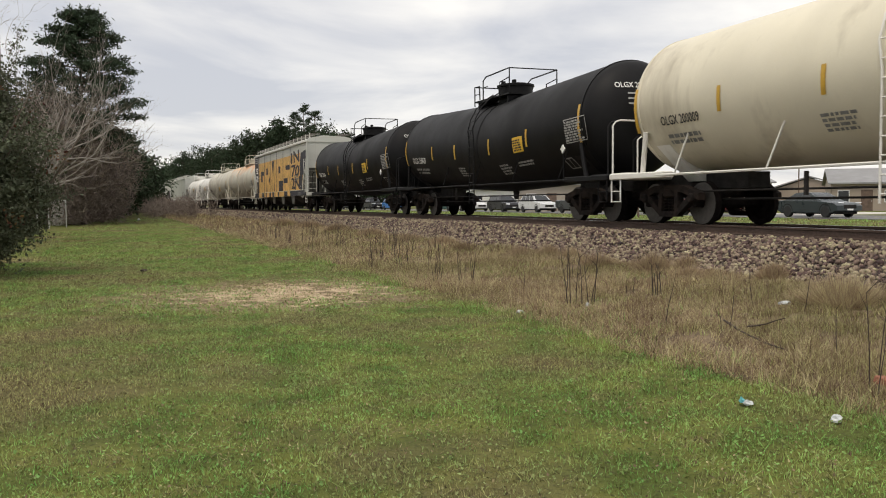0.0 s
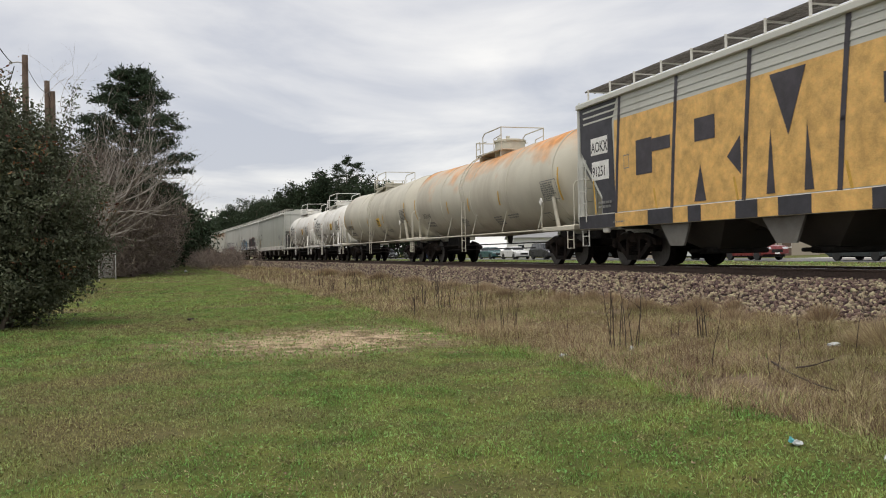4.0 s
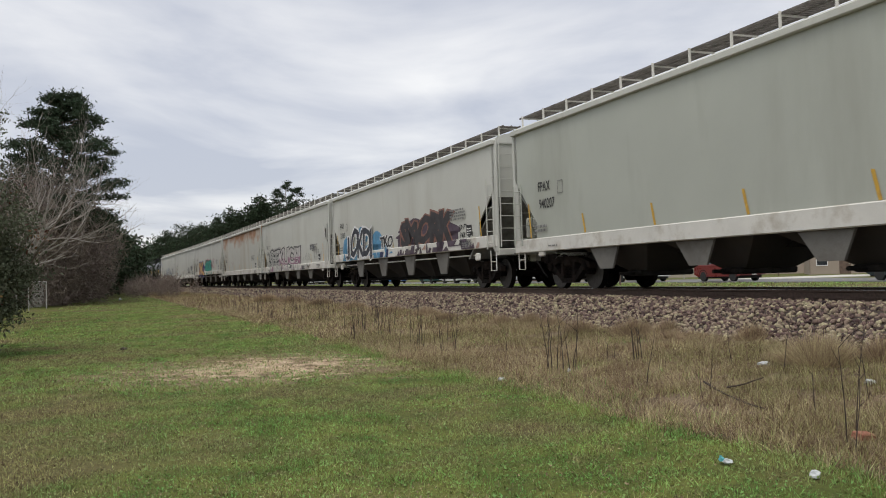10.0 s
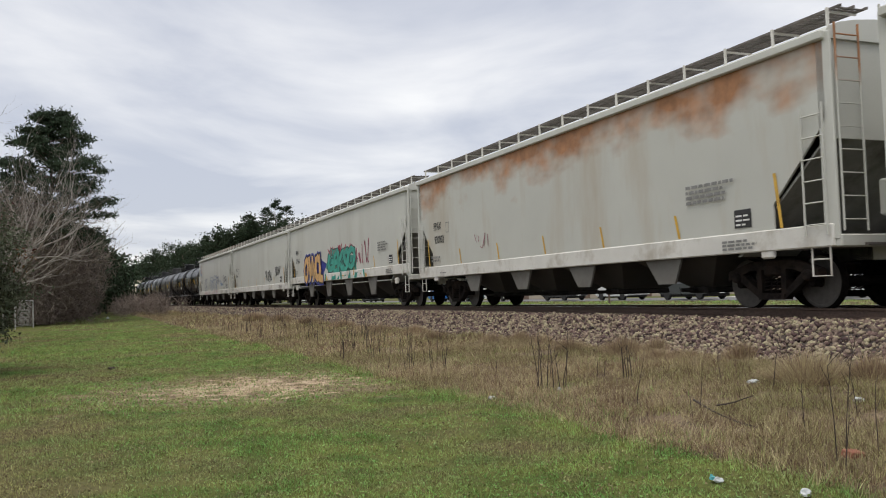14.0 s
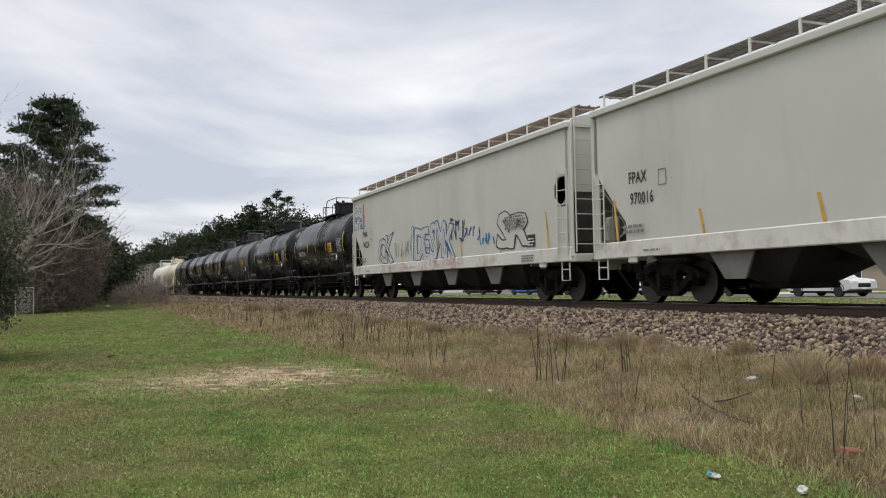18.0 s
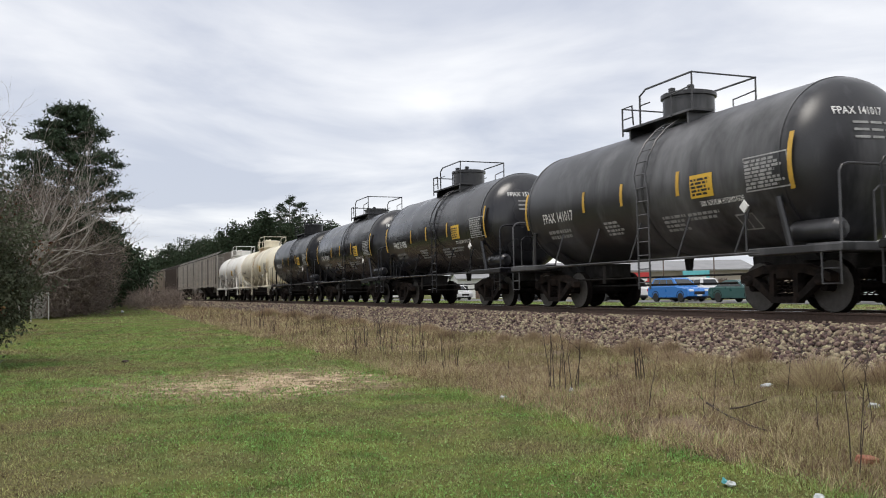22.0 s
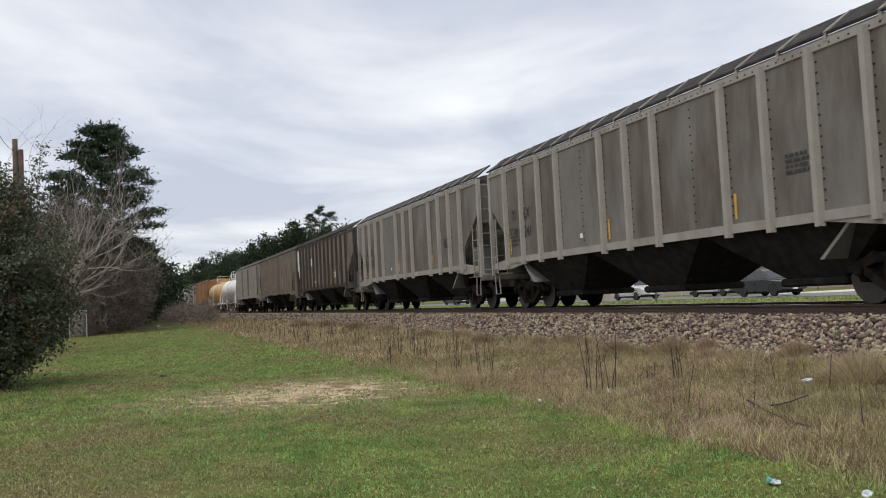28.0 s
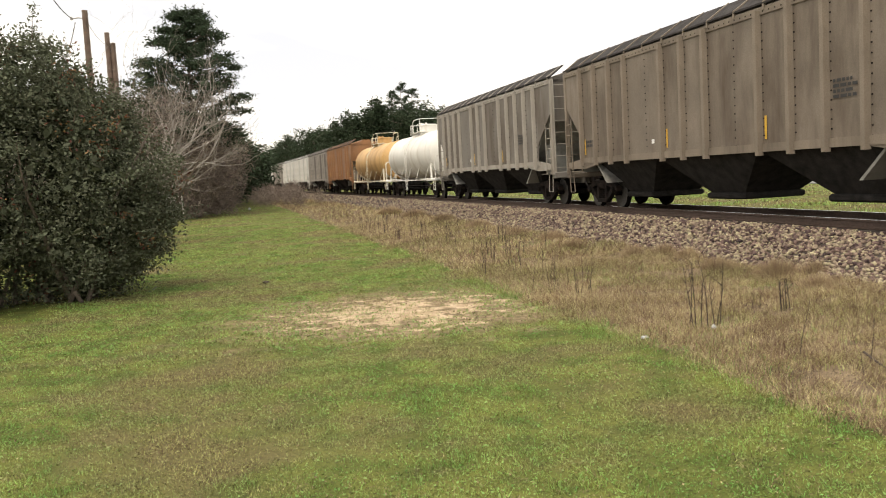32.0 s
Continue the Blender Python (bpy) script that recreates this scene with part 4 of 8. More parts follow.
    # discharge bays
    x0, x1 = -h + 2.9, h - 2.9
    pitch = (x1 - x0) / bays
    for i in range(bays):
        c = x0 + pitch * (i + 0.5)
        a = pitch * 0.5
        s = Shape().loft([[(c - a, -w + 0.08, zs - 0.2), (c + a, -w + 0.08, zs - 0.2), (c + a, w - 0.08, zs - 0.2), (c - a, w - 0.08, zs - 0.2)], [(c - 0.35, -0.62, 0.42), (c + 0.35, -0.62, 0.42), (c + 0.35, 0.62, 0.42), (c - 0.35, 0.62, 0.42)]])
        # bay and gusset are coloured darker than the body, as if shaded by it
        bay = part("discharge_bay", s, M_BAYSHADE, car)
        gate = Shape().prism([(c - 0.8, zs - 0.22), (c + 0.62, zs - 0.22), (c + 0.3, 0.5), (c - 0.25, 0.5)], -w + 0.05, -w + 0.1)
        part("bay_gusset", gate, M_GUSSETSHADE, bay, "sheet gusset in a grey darkened for shade")
        part("outlet_gate", Shape().chamfer(c - 0.3, c + 0.3, -0.75, 0.75, 0.3, 0.44, 0.03).tube([(c, -0.75, 0.37), (c, -1.15, 0.37)], 0.04, 8), M_UNDER, bay)
    part("centre_sill", Shape().box(-h + 0.5, h - 0.5, -0.25, 0.25, 0.8, 1.05), M_UNDER, car)
    part("brake_pipe", Shape().tube([(-h + 1.5, -w + 0.1, 1.06), (h - 1.5, -w + 0.1, 1.06)], 0.025, 6), sill, car)
    for x in (-h + 2.0, h - 2.0):
        add_truck(car, x)
    add_ends(car, h)
    # reflectors, stencils, data plates
    yl = -w - 0.02
    nst = 7
    for i in range(nst):
        x = -h + 1.05 + (L - 2.1) * i / (nst - 1)
        hh = 0.95 if i in (0, nst - 1) else 0.48
        mark(car, "reflector_strip", rect(x - 0.1, zs + 0.01, 0.075, hh, -0.12), M_YEL, 0, yl, "upright yellow reflective strip")
    mark(car, "small_stencil", bars(-h + 1.25, zs + 0.16, 0.8, 0.22, 2, L) + bars(h - 3.6, zs + 0.65, 1.4, 0.4, 4, L + 1) + bars(h - 2.6, zs - 0.3, 0.9, 0.2, 3, L + 2) + bars(-h + 2.0, zs - 0.25, 0.6, 0.06, 1, L + 3), M_GREYINK, 0, yl - 0.035, "small faded stencil lines")
    mark(car, "data_plate", rect(h - 2.28, zs + 0.09, 0.44, 0.33), M_INK, 0, yl, "black data plate with white lines")
    mark(car, "data_plate_print", bars(h - 2.24, zs + 0.13, 0.36, 0.24, 3, 5, 0.4), M_CHALK, 0, yl - 0.004)
    mark(car, "stencil_frame", stroke([(-h + 2.55, zs + 1.1), (-h + 2.8, zs + 1.1), (-h + 2.8, zs + 1.42), (-h + 2.55, zs + 1.42), (-h + 2.55, zs + 1.1)], 0.022), M_GREYINK, 0, yl)
    if text:
        a, b = text
        words(car, a, -h + 1.45, zs + 1.24, 0.36, M_INK, 0, yl, 0.8)
        words(car, b, -h + 1.5, zs + 0.78, 0.36, M_INK, 0, yl, 0.8)
    return car


def ribbed_hopper(label, L, mat, rib_mat, text=None, H=4.5, ribs=13, skip=(4, 8), roof_mat=None, white_end=False, far=False):
    """An older covered hopper with outside posts, riveted, tapered sills and deep slope sheets."""
    car = thing("covered_hopper_car", label, "railcar", group="freight train")
    h, w, zs = L / 2, 1.5, 1.46
    side = [(-h + 0.1, 3.3), (-h + 0.1, H), (h - 0.1, H), (h - 0.1, 3.3), (h - 1.5, 2.2), (h - 1.5, zs), (-h + 1.35, zs), (-h + 1.35, 2.2)]
    for y in (-w, w):
        part("side_sheet", Shape().prism(side, y - 0.015, y + 0.015), mat, car)
        k = -1 if y < 0 else 1
        part("top_chord", Shape().chamfer(-h + 0.08, h - 0.08, y - 0.04, y + 0.09 * max(k, 0) + 0.04, H - 0.16, H + 0.02, 0.015), rib_mat, car)
        part("side_sill", Shape().prism([(-h + 1.3, zs + 0.16), (h - 1.3, zs + 0.16), (h - 1.3, zs - 0.02), (-h + 1.3, zs - 0.02)], y - 0.05, y + 0.05), rib_mat, car)
    for k in (1, -1):
        part("sill_bracket", Shape().prism([(k * (h - 1.35), zs + 0.14), (k * (h - 0.15), zs + 0.02), (k * (h - 0.15), zs - 0.18), (k * (h - 1.5), zs - 0.2), (k * (h - 2.9), zs - 0.02), (k * (h - 2.9), zs + 0.03)], -w - 0.03, -w + 0.06), rib_mat, car)
    rb = Shape().prism([(-0.08, 0), (-0.055, 0.12), (0.055, 0.12), (0.08, 0)], zs - 0.1, H - 0.05, "xy")
    rib_mesh = mesh_of(Shape().add([(x, -y, z) for x, y, z in rb.v], rb.f), rib_mat)
    rib_mesh2 = mesh_of(Shape().add([(x, y, z) for x, y, z in rb.v], rb.f), rib_mat)
    for i in range(ribs):
        x = -h + 1.4 + (L - 3.1) * i / (ribs - 1)
        if i in skip:
            continue
        part("side_post", rib_mesh, None, car, m=pose(x, -w - 0.015, 0))
        part("side_post", rib_mesh2, None, car, m=pose(x, w + 0.015, 0))
    if not far:
        rv = Shape()
        for i in range(ribs):
            x = -h + 1.4 + (L - 3.1) * i / (ribs - 1)
            for j in range(16):
                z = zs + 0.15 + (H - zs - 0.3) * j / 15
                rv.box(x + 0.11, x + 0.14, -w - 0.03, -w - 0.01, z - 0.014, z + 0.014)
        n = int(L / 0.22)
        for i in range(n):
            x = -h + 0.3 + (L - 0.6) * i / n
            rv.box(x - 0.014, x + 0.014, -w - 0.05, -w - 0.03, H - 0.1, H - 0.072)
        tagged(part("rivets", rv, M_TRUCK, car, smooth=0, fix=False), kind="stuff")
    arc = [(w * math.cos(a), H + 0.24 * math.sin(a)) for a in [math.pi * i / 10 for i in range(11)]]
    part("roof", Shape().prism([(-w, H - 0.1)] + arc[::-1] + [(w, H - 0.1)], -h + 0.1, h - 0.1, "yz"), mat, car)
    for k in (1, -1):
        e = k * h
        part("end_sheet", Shape().prism([(e - k * 0.1, 3.0), (e - k * 0.1, H), (e - k * 0.15, H), (e - k * 0.15, 3.0)], -w + 0.02, w - 0.02), mat, car)
        part("slope_sheet", Shape().prism([(e - k * 0.1, 3.36), (e - k * 0.16, 3.36), (e - k * 3.1, 0.8), (e - k * 3.0, 0.8)], -w + 0.03, w - 0.03), M_SHADOWGREY, car)
        for y in (-w + 0.02, w - 0.02):
            part("corner_post", Shape().chamfer(e - 0.08, e + 0.08, y - 0.06, y + 0.06, 1.1, H, 0.015), rib_mat, car)
        part("end_sill", Shape().chamfer(e - 0.15, e + 0.15, -w, w, 0.98, 1.2, 0.02).box(e - k * 0.1, e - k * 2.6, -0.25, 0.25, 0.75, 1.12).box(e - k * 0.3, e - k * 1.4, -w + 0.06, w - 0.06, 1.12, 1.16), mat, car)
        part("end_panel", Shape().box(e - k * 1.0, e - k * 0.96, -w + 0.15, -w + 0.9, 1.15, 2.2), M_SHADOWGREY, car)
        part("corner_ladder", ladder([(e - k * 0.3, -w - 0.06, 1.15), (e - k * 0.3, -w - 0.06, 2.95)], 0.46, 5), rib_mat, car)
        part("end_ladder", ladder([(e + k * 0.12, -w + 0.3, 1.15), (e + k * 0.12, -w + 0.3, H)], 0.5, 8, axis=(0, 1, 0)), rib_mat, car)
        part("sill_step", Shape().tube([(e - k * 0.1, -w, 1.1), (e - k * 0.16, -w, 0.5), (e - k * 0.52, -w, 0.5), (e - k * 0.46, -w, 1.1)], 0.018, 6), rib_mat, car)
        part("cross_wire", Shape().tube([(e + k * 0.1, -w + 0.1, 2.6), (e + k * 0.1, w - 0.1, 2.6)], 0.012, 5), rib_mat, car)
    if white_end:
        part("repainted_panel", Shape().prism([(-h + 0.12, 3.0), (-h + 0.12, H - 0.08), (-h + 0.95, H - 0.08), (-h + 0.95, 2.1)], -w - 0.03, -w - 0.017), M_WHITE, car, "white repainted end panel")
    for k in (-1, 1):
        part("running_board", Shape().prism([(k * 1.52, H + 0.05), (k * 0.98, H + 0.46), (k * 0.98, H + 0.5), (k * 1.52, H + 0.09)], -h - 0.05, h + 0.05, "yz"), roof_mat or M_ROOFWALK, car)
    part("hatch_trough", Shape().prism([(-0.4, H + 0.2), (-0.4, H + 0.36), (-0.3, H + 0.42), (0.3, H + 0.42), (0.4, H + 0.36), (0.4, H + 0.2)], -h + 0.4, h - 0.4, "yz"), mat, car)
    nb = int(L / 1.15)
    br = mesh_of(Shape().prism([(-1.55, H + 0.04), (-0.96, H + 0.48), (-0.96, H + 0.525), (-1.55, H + 0.12)], -0.03, 0.03, "yz").prism([(-1.5, H - 0.05), (-1.56, H - 0.05), (-1.56, H + 0.1), (-1.5, H + 0.1)], -0.03, 0.03, "yz"), rib_mat)
    edge_bar = Shape().box(-h - 0.05, h + 0.05, -1.56, -1.52, H + 0.06, H + 0.1)
    part("edge_bar", edge_bar, M_ROOFWALK, car)
    for i in range(nb + 1):
        part("running_board_bracket", br, None, car, m=pose(-h + 0.2 + (L - 0.4) * i / nb, 0, 0))
    xs = [-h + 1.6, -h + 1.6 + (L - 3.2) / 3, h - 1.6 - (L - 3.2) / 3, h - 1.6]
    for a, b in zip(xs, xs[1:]):
        c = (a + b) / 2
        s = Shape().loft([[(a, -w + 0.06, zs + 0.04), (b, -w + 0.06, zs + 0.04), (b, w - 0.06, zs + 0.04), (a, w - 0.06, zs + 0.04)], [(c - 0.75, -0.75, 0.5), (c + 0.75, -0.75, 0.5), (c + 0.75, 0.75, 0.5), (c - 0.75, 0.75, 0.5)]])
        bay = part("discharge_bay", s, M_UNDER, car)
        part("outlet_gate", Shape().chamfer(c - 0.85, c + 0.85, -0.85, 0.85, 0.34, 0.5, 0.04).box(c - 1.1, c - 0.85, -0.6, 0.6, 0.36, 0.44), M_UNDER, bay)
    for x in (-h + 1.75, h - 1.75):
        add_truck(car, x)
    add_ends(car, h)
    yl = -w - 0.018
    r = random.Random(int(L * 100) + ribs)
    for i in (0, 5, 9):
        x = -h + 1.4 + (L - 3.1) * (i + 0.15) / (ribs - 1)
        mark(car, "reflector_strip", rect(x, zs + 0.25, 0.08, 0.5), M_YEL, 0, yl, "faded yellow strip")
    if not far:
        mark(car, "small_stencil", bars(-h + 1.65, zs + 0.5, 0.8, 0.25, 2, 3) + bars(h - 3.7, zs + 0.9, 0.7, 0.4, 4, 4), M_INK, 0, yl)
        mark(car, "paper_label", rect(-h + 6.2, zs + 0.4, 0.16, 0.12), M_CHALK, 0, yl)
    if text:
        a, b = text
        words(car, a[:2], -h + 1.78, 2.75, 0.46, M_INK, 0, yl, 0.85)
        words(car, a[2:], -h + 2.65, 2.75, 0.46, M_INK, 0, yl, 0.85)
        words(car, b[:3], -h + 1.62, 2.2, 0.46, M_INK, 0, yl, 0.85)
        words(car, b[3:], -h + 2.65, 2.2, 0.46, M_INK, 0, yl, 0.85)
    return car


# ---- tank cars ----
def tank_car(label, shell, mat, R=1.55, zc=2.7, text=None, ink=None, ink2=None, trim=None, dome=0.55, dome_mat=None, end=1.3, rails=0.0, strips=(-1.04, -0.39, -0.04, 0.395, 1.05), placard=0.48, mz=0.0, reservoir=False, ladder_x=0.0, bands=(), insulated=False, product=None, plat=None, text_size=0.33, panel=True, seed=1, far=False, diamonds=True, sag=0.0, strip_mat=None):
    """A tank car: shell with dished heads, end platforms with hand rails, side sill rod, ladder, top platform and manway."""
    ink, ink2 = ink or M_CHALK, ink2 or M_DIMW
    trim, dome_mat = trim or mat, dome_mat or mat
    car = thing("tank_car", label, "railcar", group="freight train")
    h = shell / 2
    head = R * 0.52
    prof = [(-h - head * math.cos(a), R * math.sin(a)) for a in [math.pi / 2 * i / 9 for i in range(10)]]
    prof += [(h + head * math.cos(a), R * math.sin(a)) for a in [math.pi / 2 * i / 9 for i in range(9, -1, -1)]]
    prof[10:10] = [(u, R) for u in (-0.35, 0.0, 0.35)] if sag else []
    part("tank_shell", Shape().lathe(prof, "x", (0, 0, zc), 56), mat, car, smooth=40)
    ring = mesh_of(Shape().lathe([(-0.035, R - 0.01), (-0.035, R + 0.01), (0.035, R + 0.01), (0.035, R - 0.01)], "x", (0, 0, 0), 56), mat, 40)
    for x in [-h, h] + [h * b for b in bands]:
        part("weld_band", ring, None, car, m=pose(x, 0, zc))
    tot = h + end
    zb = 1.02
    for k in (1, -1):
        bx = k * (h - 0.55)
        part("saddle", Shape().prism([(-1.25, zc - R * 0.62), (-0.4, 0.95), (0.4, 0.95), (1.25, zc - R * 0.62), (0.9, zc - R * 0.8), (-0.9, zc - R * 0.8)], bx - 0.25, bx + 0.25, "yz"), trim, car)
        part("stub_sill", Shape().box(k * (h - 2.2), k * (tot - 0.1), -0.28, 0.28, 0.78, 1.12), M_UNDER, car)
        part("end_platform", Shape().chamfer(min(k * (tot - 0.8), k * tot), max(k * (tot - 0.8), k * tot), -1.5, 1.5, zb, zb + 0.16, 0.02).chamfer(min(k * (h - 0.9), k * tot), max(k * (h - 0.9), k * tot), -1.52, -1.2, zb, zb + 0.14, 0.02), trim, car)
        e = k * (tot - 0.06)
        part("end_rail", Shape().tube([(e, -1.45, zb), (e, -1.45, zb + 1.3), (e, -1.38, zb + 1.4), (e, -1.25, zb + 1.44), (e, 1.25, zb + 1.44), (e, 1.38, zb + 1.4), (e, 1.45, zb + 1.3), (e, 1.45, zb)], 0.022, 6), trim, car)
        part("hand_rail", Shape().tube([(e + k * 0.02, -0.75, zb), (e + k * 0.02, -0.75, zb + 0.98), (e + k * 0.02, -0.62, zb + 1.08), (e + k * 0.02, 0.1, zb + 1.08)], 0.02, 6), trim, car)
        part("sill_step", Shape().tube([(e, -1.48, zb), (e, -1.48, 0.5), (e - k * 0.4, -1.48, 0.5), (e - k * 0.4, -1.48, zb)], 0.02, 6).tube([(e, -1.48, 0.75), (e - k * 0.4, -1.48, 0.75)], 0.014, 5), trim, car)
        part("head_brace", Shape().tube([(k * (h + 0.05), -1.38, zb + 0.12), (k * (h - 0.15), -R * 0.93, zc - R * 0.42)], 0.06, 7), trim, car)
        add_truck(car, k * (h - 0.5))
    part("side_rod", Shape().tube([(-h + 0.6, -1.5, zb + 0.06), (h - 0.6, -1.5, zb + 0.06)], 0.028, 6), trim, car)
    st = mesh_of(Shape().tube([(0, -1.48, zb + 0.06), (0.3, -R * 0.87, zc - R * 0.5)], 0.022, 5), trim)
    for x in np.linspace(-h + 1.3, h - 1.3, 5):
        part("rod_strut", st, None, car, m=pose(x, 0, 0))
    part("brake_rigging", Shape().tube([(-h + 1.2, -0.9, 0.72), (h - 1.2, -0.9, 0.72)], 0.022, 5).tube([(-h + 1.2, -0.5, 0.55), (h * 0.5, -0.5, 0.55)], 0.022, 5).box(-h * 0.3, -h * 0.3 + 0.06, -1.3, -1.24, 0.6, 1.02), M_UNDER, car)
    part("bottom_outlet", Shape().lathe([(0.86, 0.0), (0.86, 0.07), (0.95, 0.09), (zc - R + 0.1, 0.12)], "z", (0.2, 0, 0), 12), M_UNDER, car)
    # ladder over the near side, platform and manway on top
    lp = [(ladder_x, -1.56, 0.45), (ladder_x, -1.56, zc - 0.2)] + [(ladder_x, -(R + 0.1) * math.cos(a), zc + (R + 0.1) * math.sin(a)) for a in (0.15, 0.4, 0.65, 0.9, 1.15)]
    part("side_ladder", ladder(lp, 0.42, 14, 0.014), trim, car)
    zt = zc + R
    px0, px1 = -1.1, 1.6
    if plat is not None:
        px0, px1 = plat
    part("top_platform", Shape().box(px0, px1, -0.85, -0.3, zt + 0.02, zt + 0.07).box(px0, px1, 0.3, 0.85, zt + 0.02, zt + 0.07).box(px0, px0 + 0.5, -0.85, 0.85, zt + 0.02, zt + 0.07).box(px0 + 0.2, px0 + 0.26, -0.8, 0.8, zt - 0.32, zt + 0.04).box(px1 - 0.26, px1 - 0.2, -0.8, 0.8, zt - 0.32, zt + 0.04), trim, car)
    tp = Shape()
    hr = zt + 0.72
    for y in (-0.85, 0.85):
        tp.tube([(px0, y, zt - 0.1), (px0, y, hr - 0.15), (px0 + 0.42, y, hr - 0.15), (px0 + 0.46, y, zt + 0.1)], 0.022, 6)
        tp.tube([(px0 + 0.75, y, zt), (px0 + 0.75, y, hr), (px0 + 1.0, y, hr + 0.12), (px1, y, hr + 0.12), (px1, y, zt)], 0.024, 6)
        tp.tube([(px0 + 0.02, y, zt + 0.3), (px0 + 0.44, y, zt + 0.3)], 0.016, 5)
        tp.tube([(px0 + 0.75, y, zt + 0.5), (px0 + 1.15, y, zt + 0.5)], 0.016, 5)
        tp.tube([(px1 - 0.75, y, zt), (px1 - 0.75, y, zt + 0.5), (px1, y, zt + 0.55)], 0.018, 5)
    tp.tube([(px0, -0.85, hr - 0.15), (px0, 0.85, hr - 0.15)], 0.02, 6).tube([(px1, -0.85, hr + 0.12), (px1, 0.85, hr + 0.12)], 0.02, 6)
    part("platform_railing", tp, trim, car)
    dx = (px0 + px1) / 2 + 0.1
    if dome > 0:
        dm = part("manway", Shape().lathe([(zt - 0.15, 0.58), (zt + dome * 0.8, 0.58), (zt + dome * 0.82, 0.63), (zt + dome * 0.94, 0.63), (zt + dome, 0.5), (zt + dome, 0.0)], "z", (dx, 0, 0), 22), dome_mat, car)
        for bx, by in ((-0.45, -0.25), (0.0, -0.45), (0.42, -0.25)):
            part("manway_fitting", Shape().chamfer(dx + bx - 0.06, dx + bx + 0.06, by - 0.06, by + 0.06, zt + dome * 0.9, zt + dome + 0.09, 0.01), dome_mat, dm)
    if far:
        add_ends(car, tot)
        return car
    # stripes, placards and stencils on the near side
    zm = zc + mz
    for i, u in enumerate(strips):
        tall = i in (0, len(strips) - 1)
        mark(car, "reflector_strip", rect(h * u - 0.055, zm - (0.56 if tall else 0.34), 0.11, 1.0 if tall else 0.5, 0.06, 6), strip_mat or M_YEL, R, zc, "upright reflective strip")
    if text:
        words(car, text, -h + 0.8, zm - 0.46, text_size * 1.1, ink, R, zc, 0.78)
    mark(car, "small_stencil", bars(-h + 0.9, zm - 0.92, 1.5, 0.3, 2, seed) + bars(-h * 0.24, zm - 1.02, 0.8, 0.4, 4, seed + 1) + bars(h * 0.24, zm - 1.11, 0.8, 0.42, 4, seed + 2) + bars(h * 0.42, zm - 0.9, 1.2, 0.2, 2, seed + 3), ink2, R, zc, "small stencilled lines")
    if panel:
        x = h - 0.9
        mark(car, "data_panel", bars(x + 0.03, zm - 0.45, 1.0, 0.54, 8, seed + 5, 0.7) + stroke([(x, zm - 0.49), (x + 1.1, zm - 0.49), (x + 1.1, zm + 0.12), (x, zm + 0.12), (x, zm - 0.49)], 0.025), ink2, R, zc, "ruled table of test dates")
        x = h - 1.4
        mark(car, "stencil_frame", stroke([(x, zm - 1.27), (x + 0.45, zm - 1.27), (x + 0.4, zm - 0.91), (x - 0.05, zm - 0.91), (x, zm - 1.27)], 0.035) + stroke([(x + 0.2, zm - 1.25), (x + 0.2, zm - 0.93)], 0.025), ink2, R, zc)
    if placard:
        x = h * placard
        mark(car, "warning_panel", rect(x, zm - 0.45, 0.7, 0.46, 0.04, 5), M_PLAC, R, zc, "yellow warning panel")
        mark(car, "warning_panel_print", bars(x + 0.06, zm - 0.4, 0.58, 0.36, 5, seed + 9), M_INK, R, zc, lift=0.016)
    if product:
        words(car, product, h * 0.53, zm - 0.63, 0.15, ink, R, zc, 0.72)
    if reservoir:
        part("air_reservoir", Shape().lathe([(-0.58, 0.0), (-0.56, 0.12), (-0.48, 0.19), (0.48, 0.19), (0.56, 0.12), (0.58, 0.0)], "x", (h + 0.4, -1.1, zb + 0.4), 16), trim, car)
    if diamonds:
        x = h - 0.95
        q = part("placard_holder", Shape().prism([(x - 0.12, zc - 0.75), (x, zc - 0.63), (x + 0.12, zc - 0.75), (x, zc - 0.87)], -1.53, -1.5), M_CHALK, car, "white diamond hazard placard")
        part("placard_post", Shape().tube([(x, -1.49, zb + 0.1), (x, -1.49, zc - 0.85)], 0.02, 5), trim, car)
    if text:
        head_words(car, text, -0.85, zc + 0.72, 0.2, ink, h, head, R, zc)
        for i in range(3):
            s = Shape()
            for y0, w in ((-0.55, 0.3), (-0.2, 0.25), (0.1, 0.3)):
                zz = zc + 0.55 - 0.13 * i
                c = [(y0, zz), (y0 + w, zz), (y0 + w, zz + 0.045), (y0, zz + 0.045)]
                s.add([(h + head * math.sqrt(max(0, 1 - (a * a + (b - zc) ** 2) / (R * R))) + 0.014, a, b) for a, b in c], [(0, 1, 2, 3)])
            tagged(part("head_stencil", s, ink2, car, smooth=0), kind="stuff")
    if sag:
        # the two halves of the shell slope down to the middle, with all that sits on them
        for ob in list(car.children):
            kind = ob.name.split(".")[0]
            if kind == "weld_band":
                ob.matrix_basis = pose(ob.matrix_basis.translation.x, 0, zc - sag * max(0.0, 1 - abs(ob.matrix_basis.translation.x) / h))
            elif kind in ("tank_shell", "reflector_strip", "lettering", "small_stencil", "data_panel", "stencil_frame", "warning_panel", "warning_panel_print", "top_platform", "platform_railing", "manway", "bottom_outlet"):
                for me in {ob.data} | {c.data for c in ob.children}:
                    for v in me.vertices:
                        v.co.z -= sag * max(0.0, 1 - max(0.0, abs(v.co.x) - 0.3) / h)
    add_ends(car, tot)
    return car

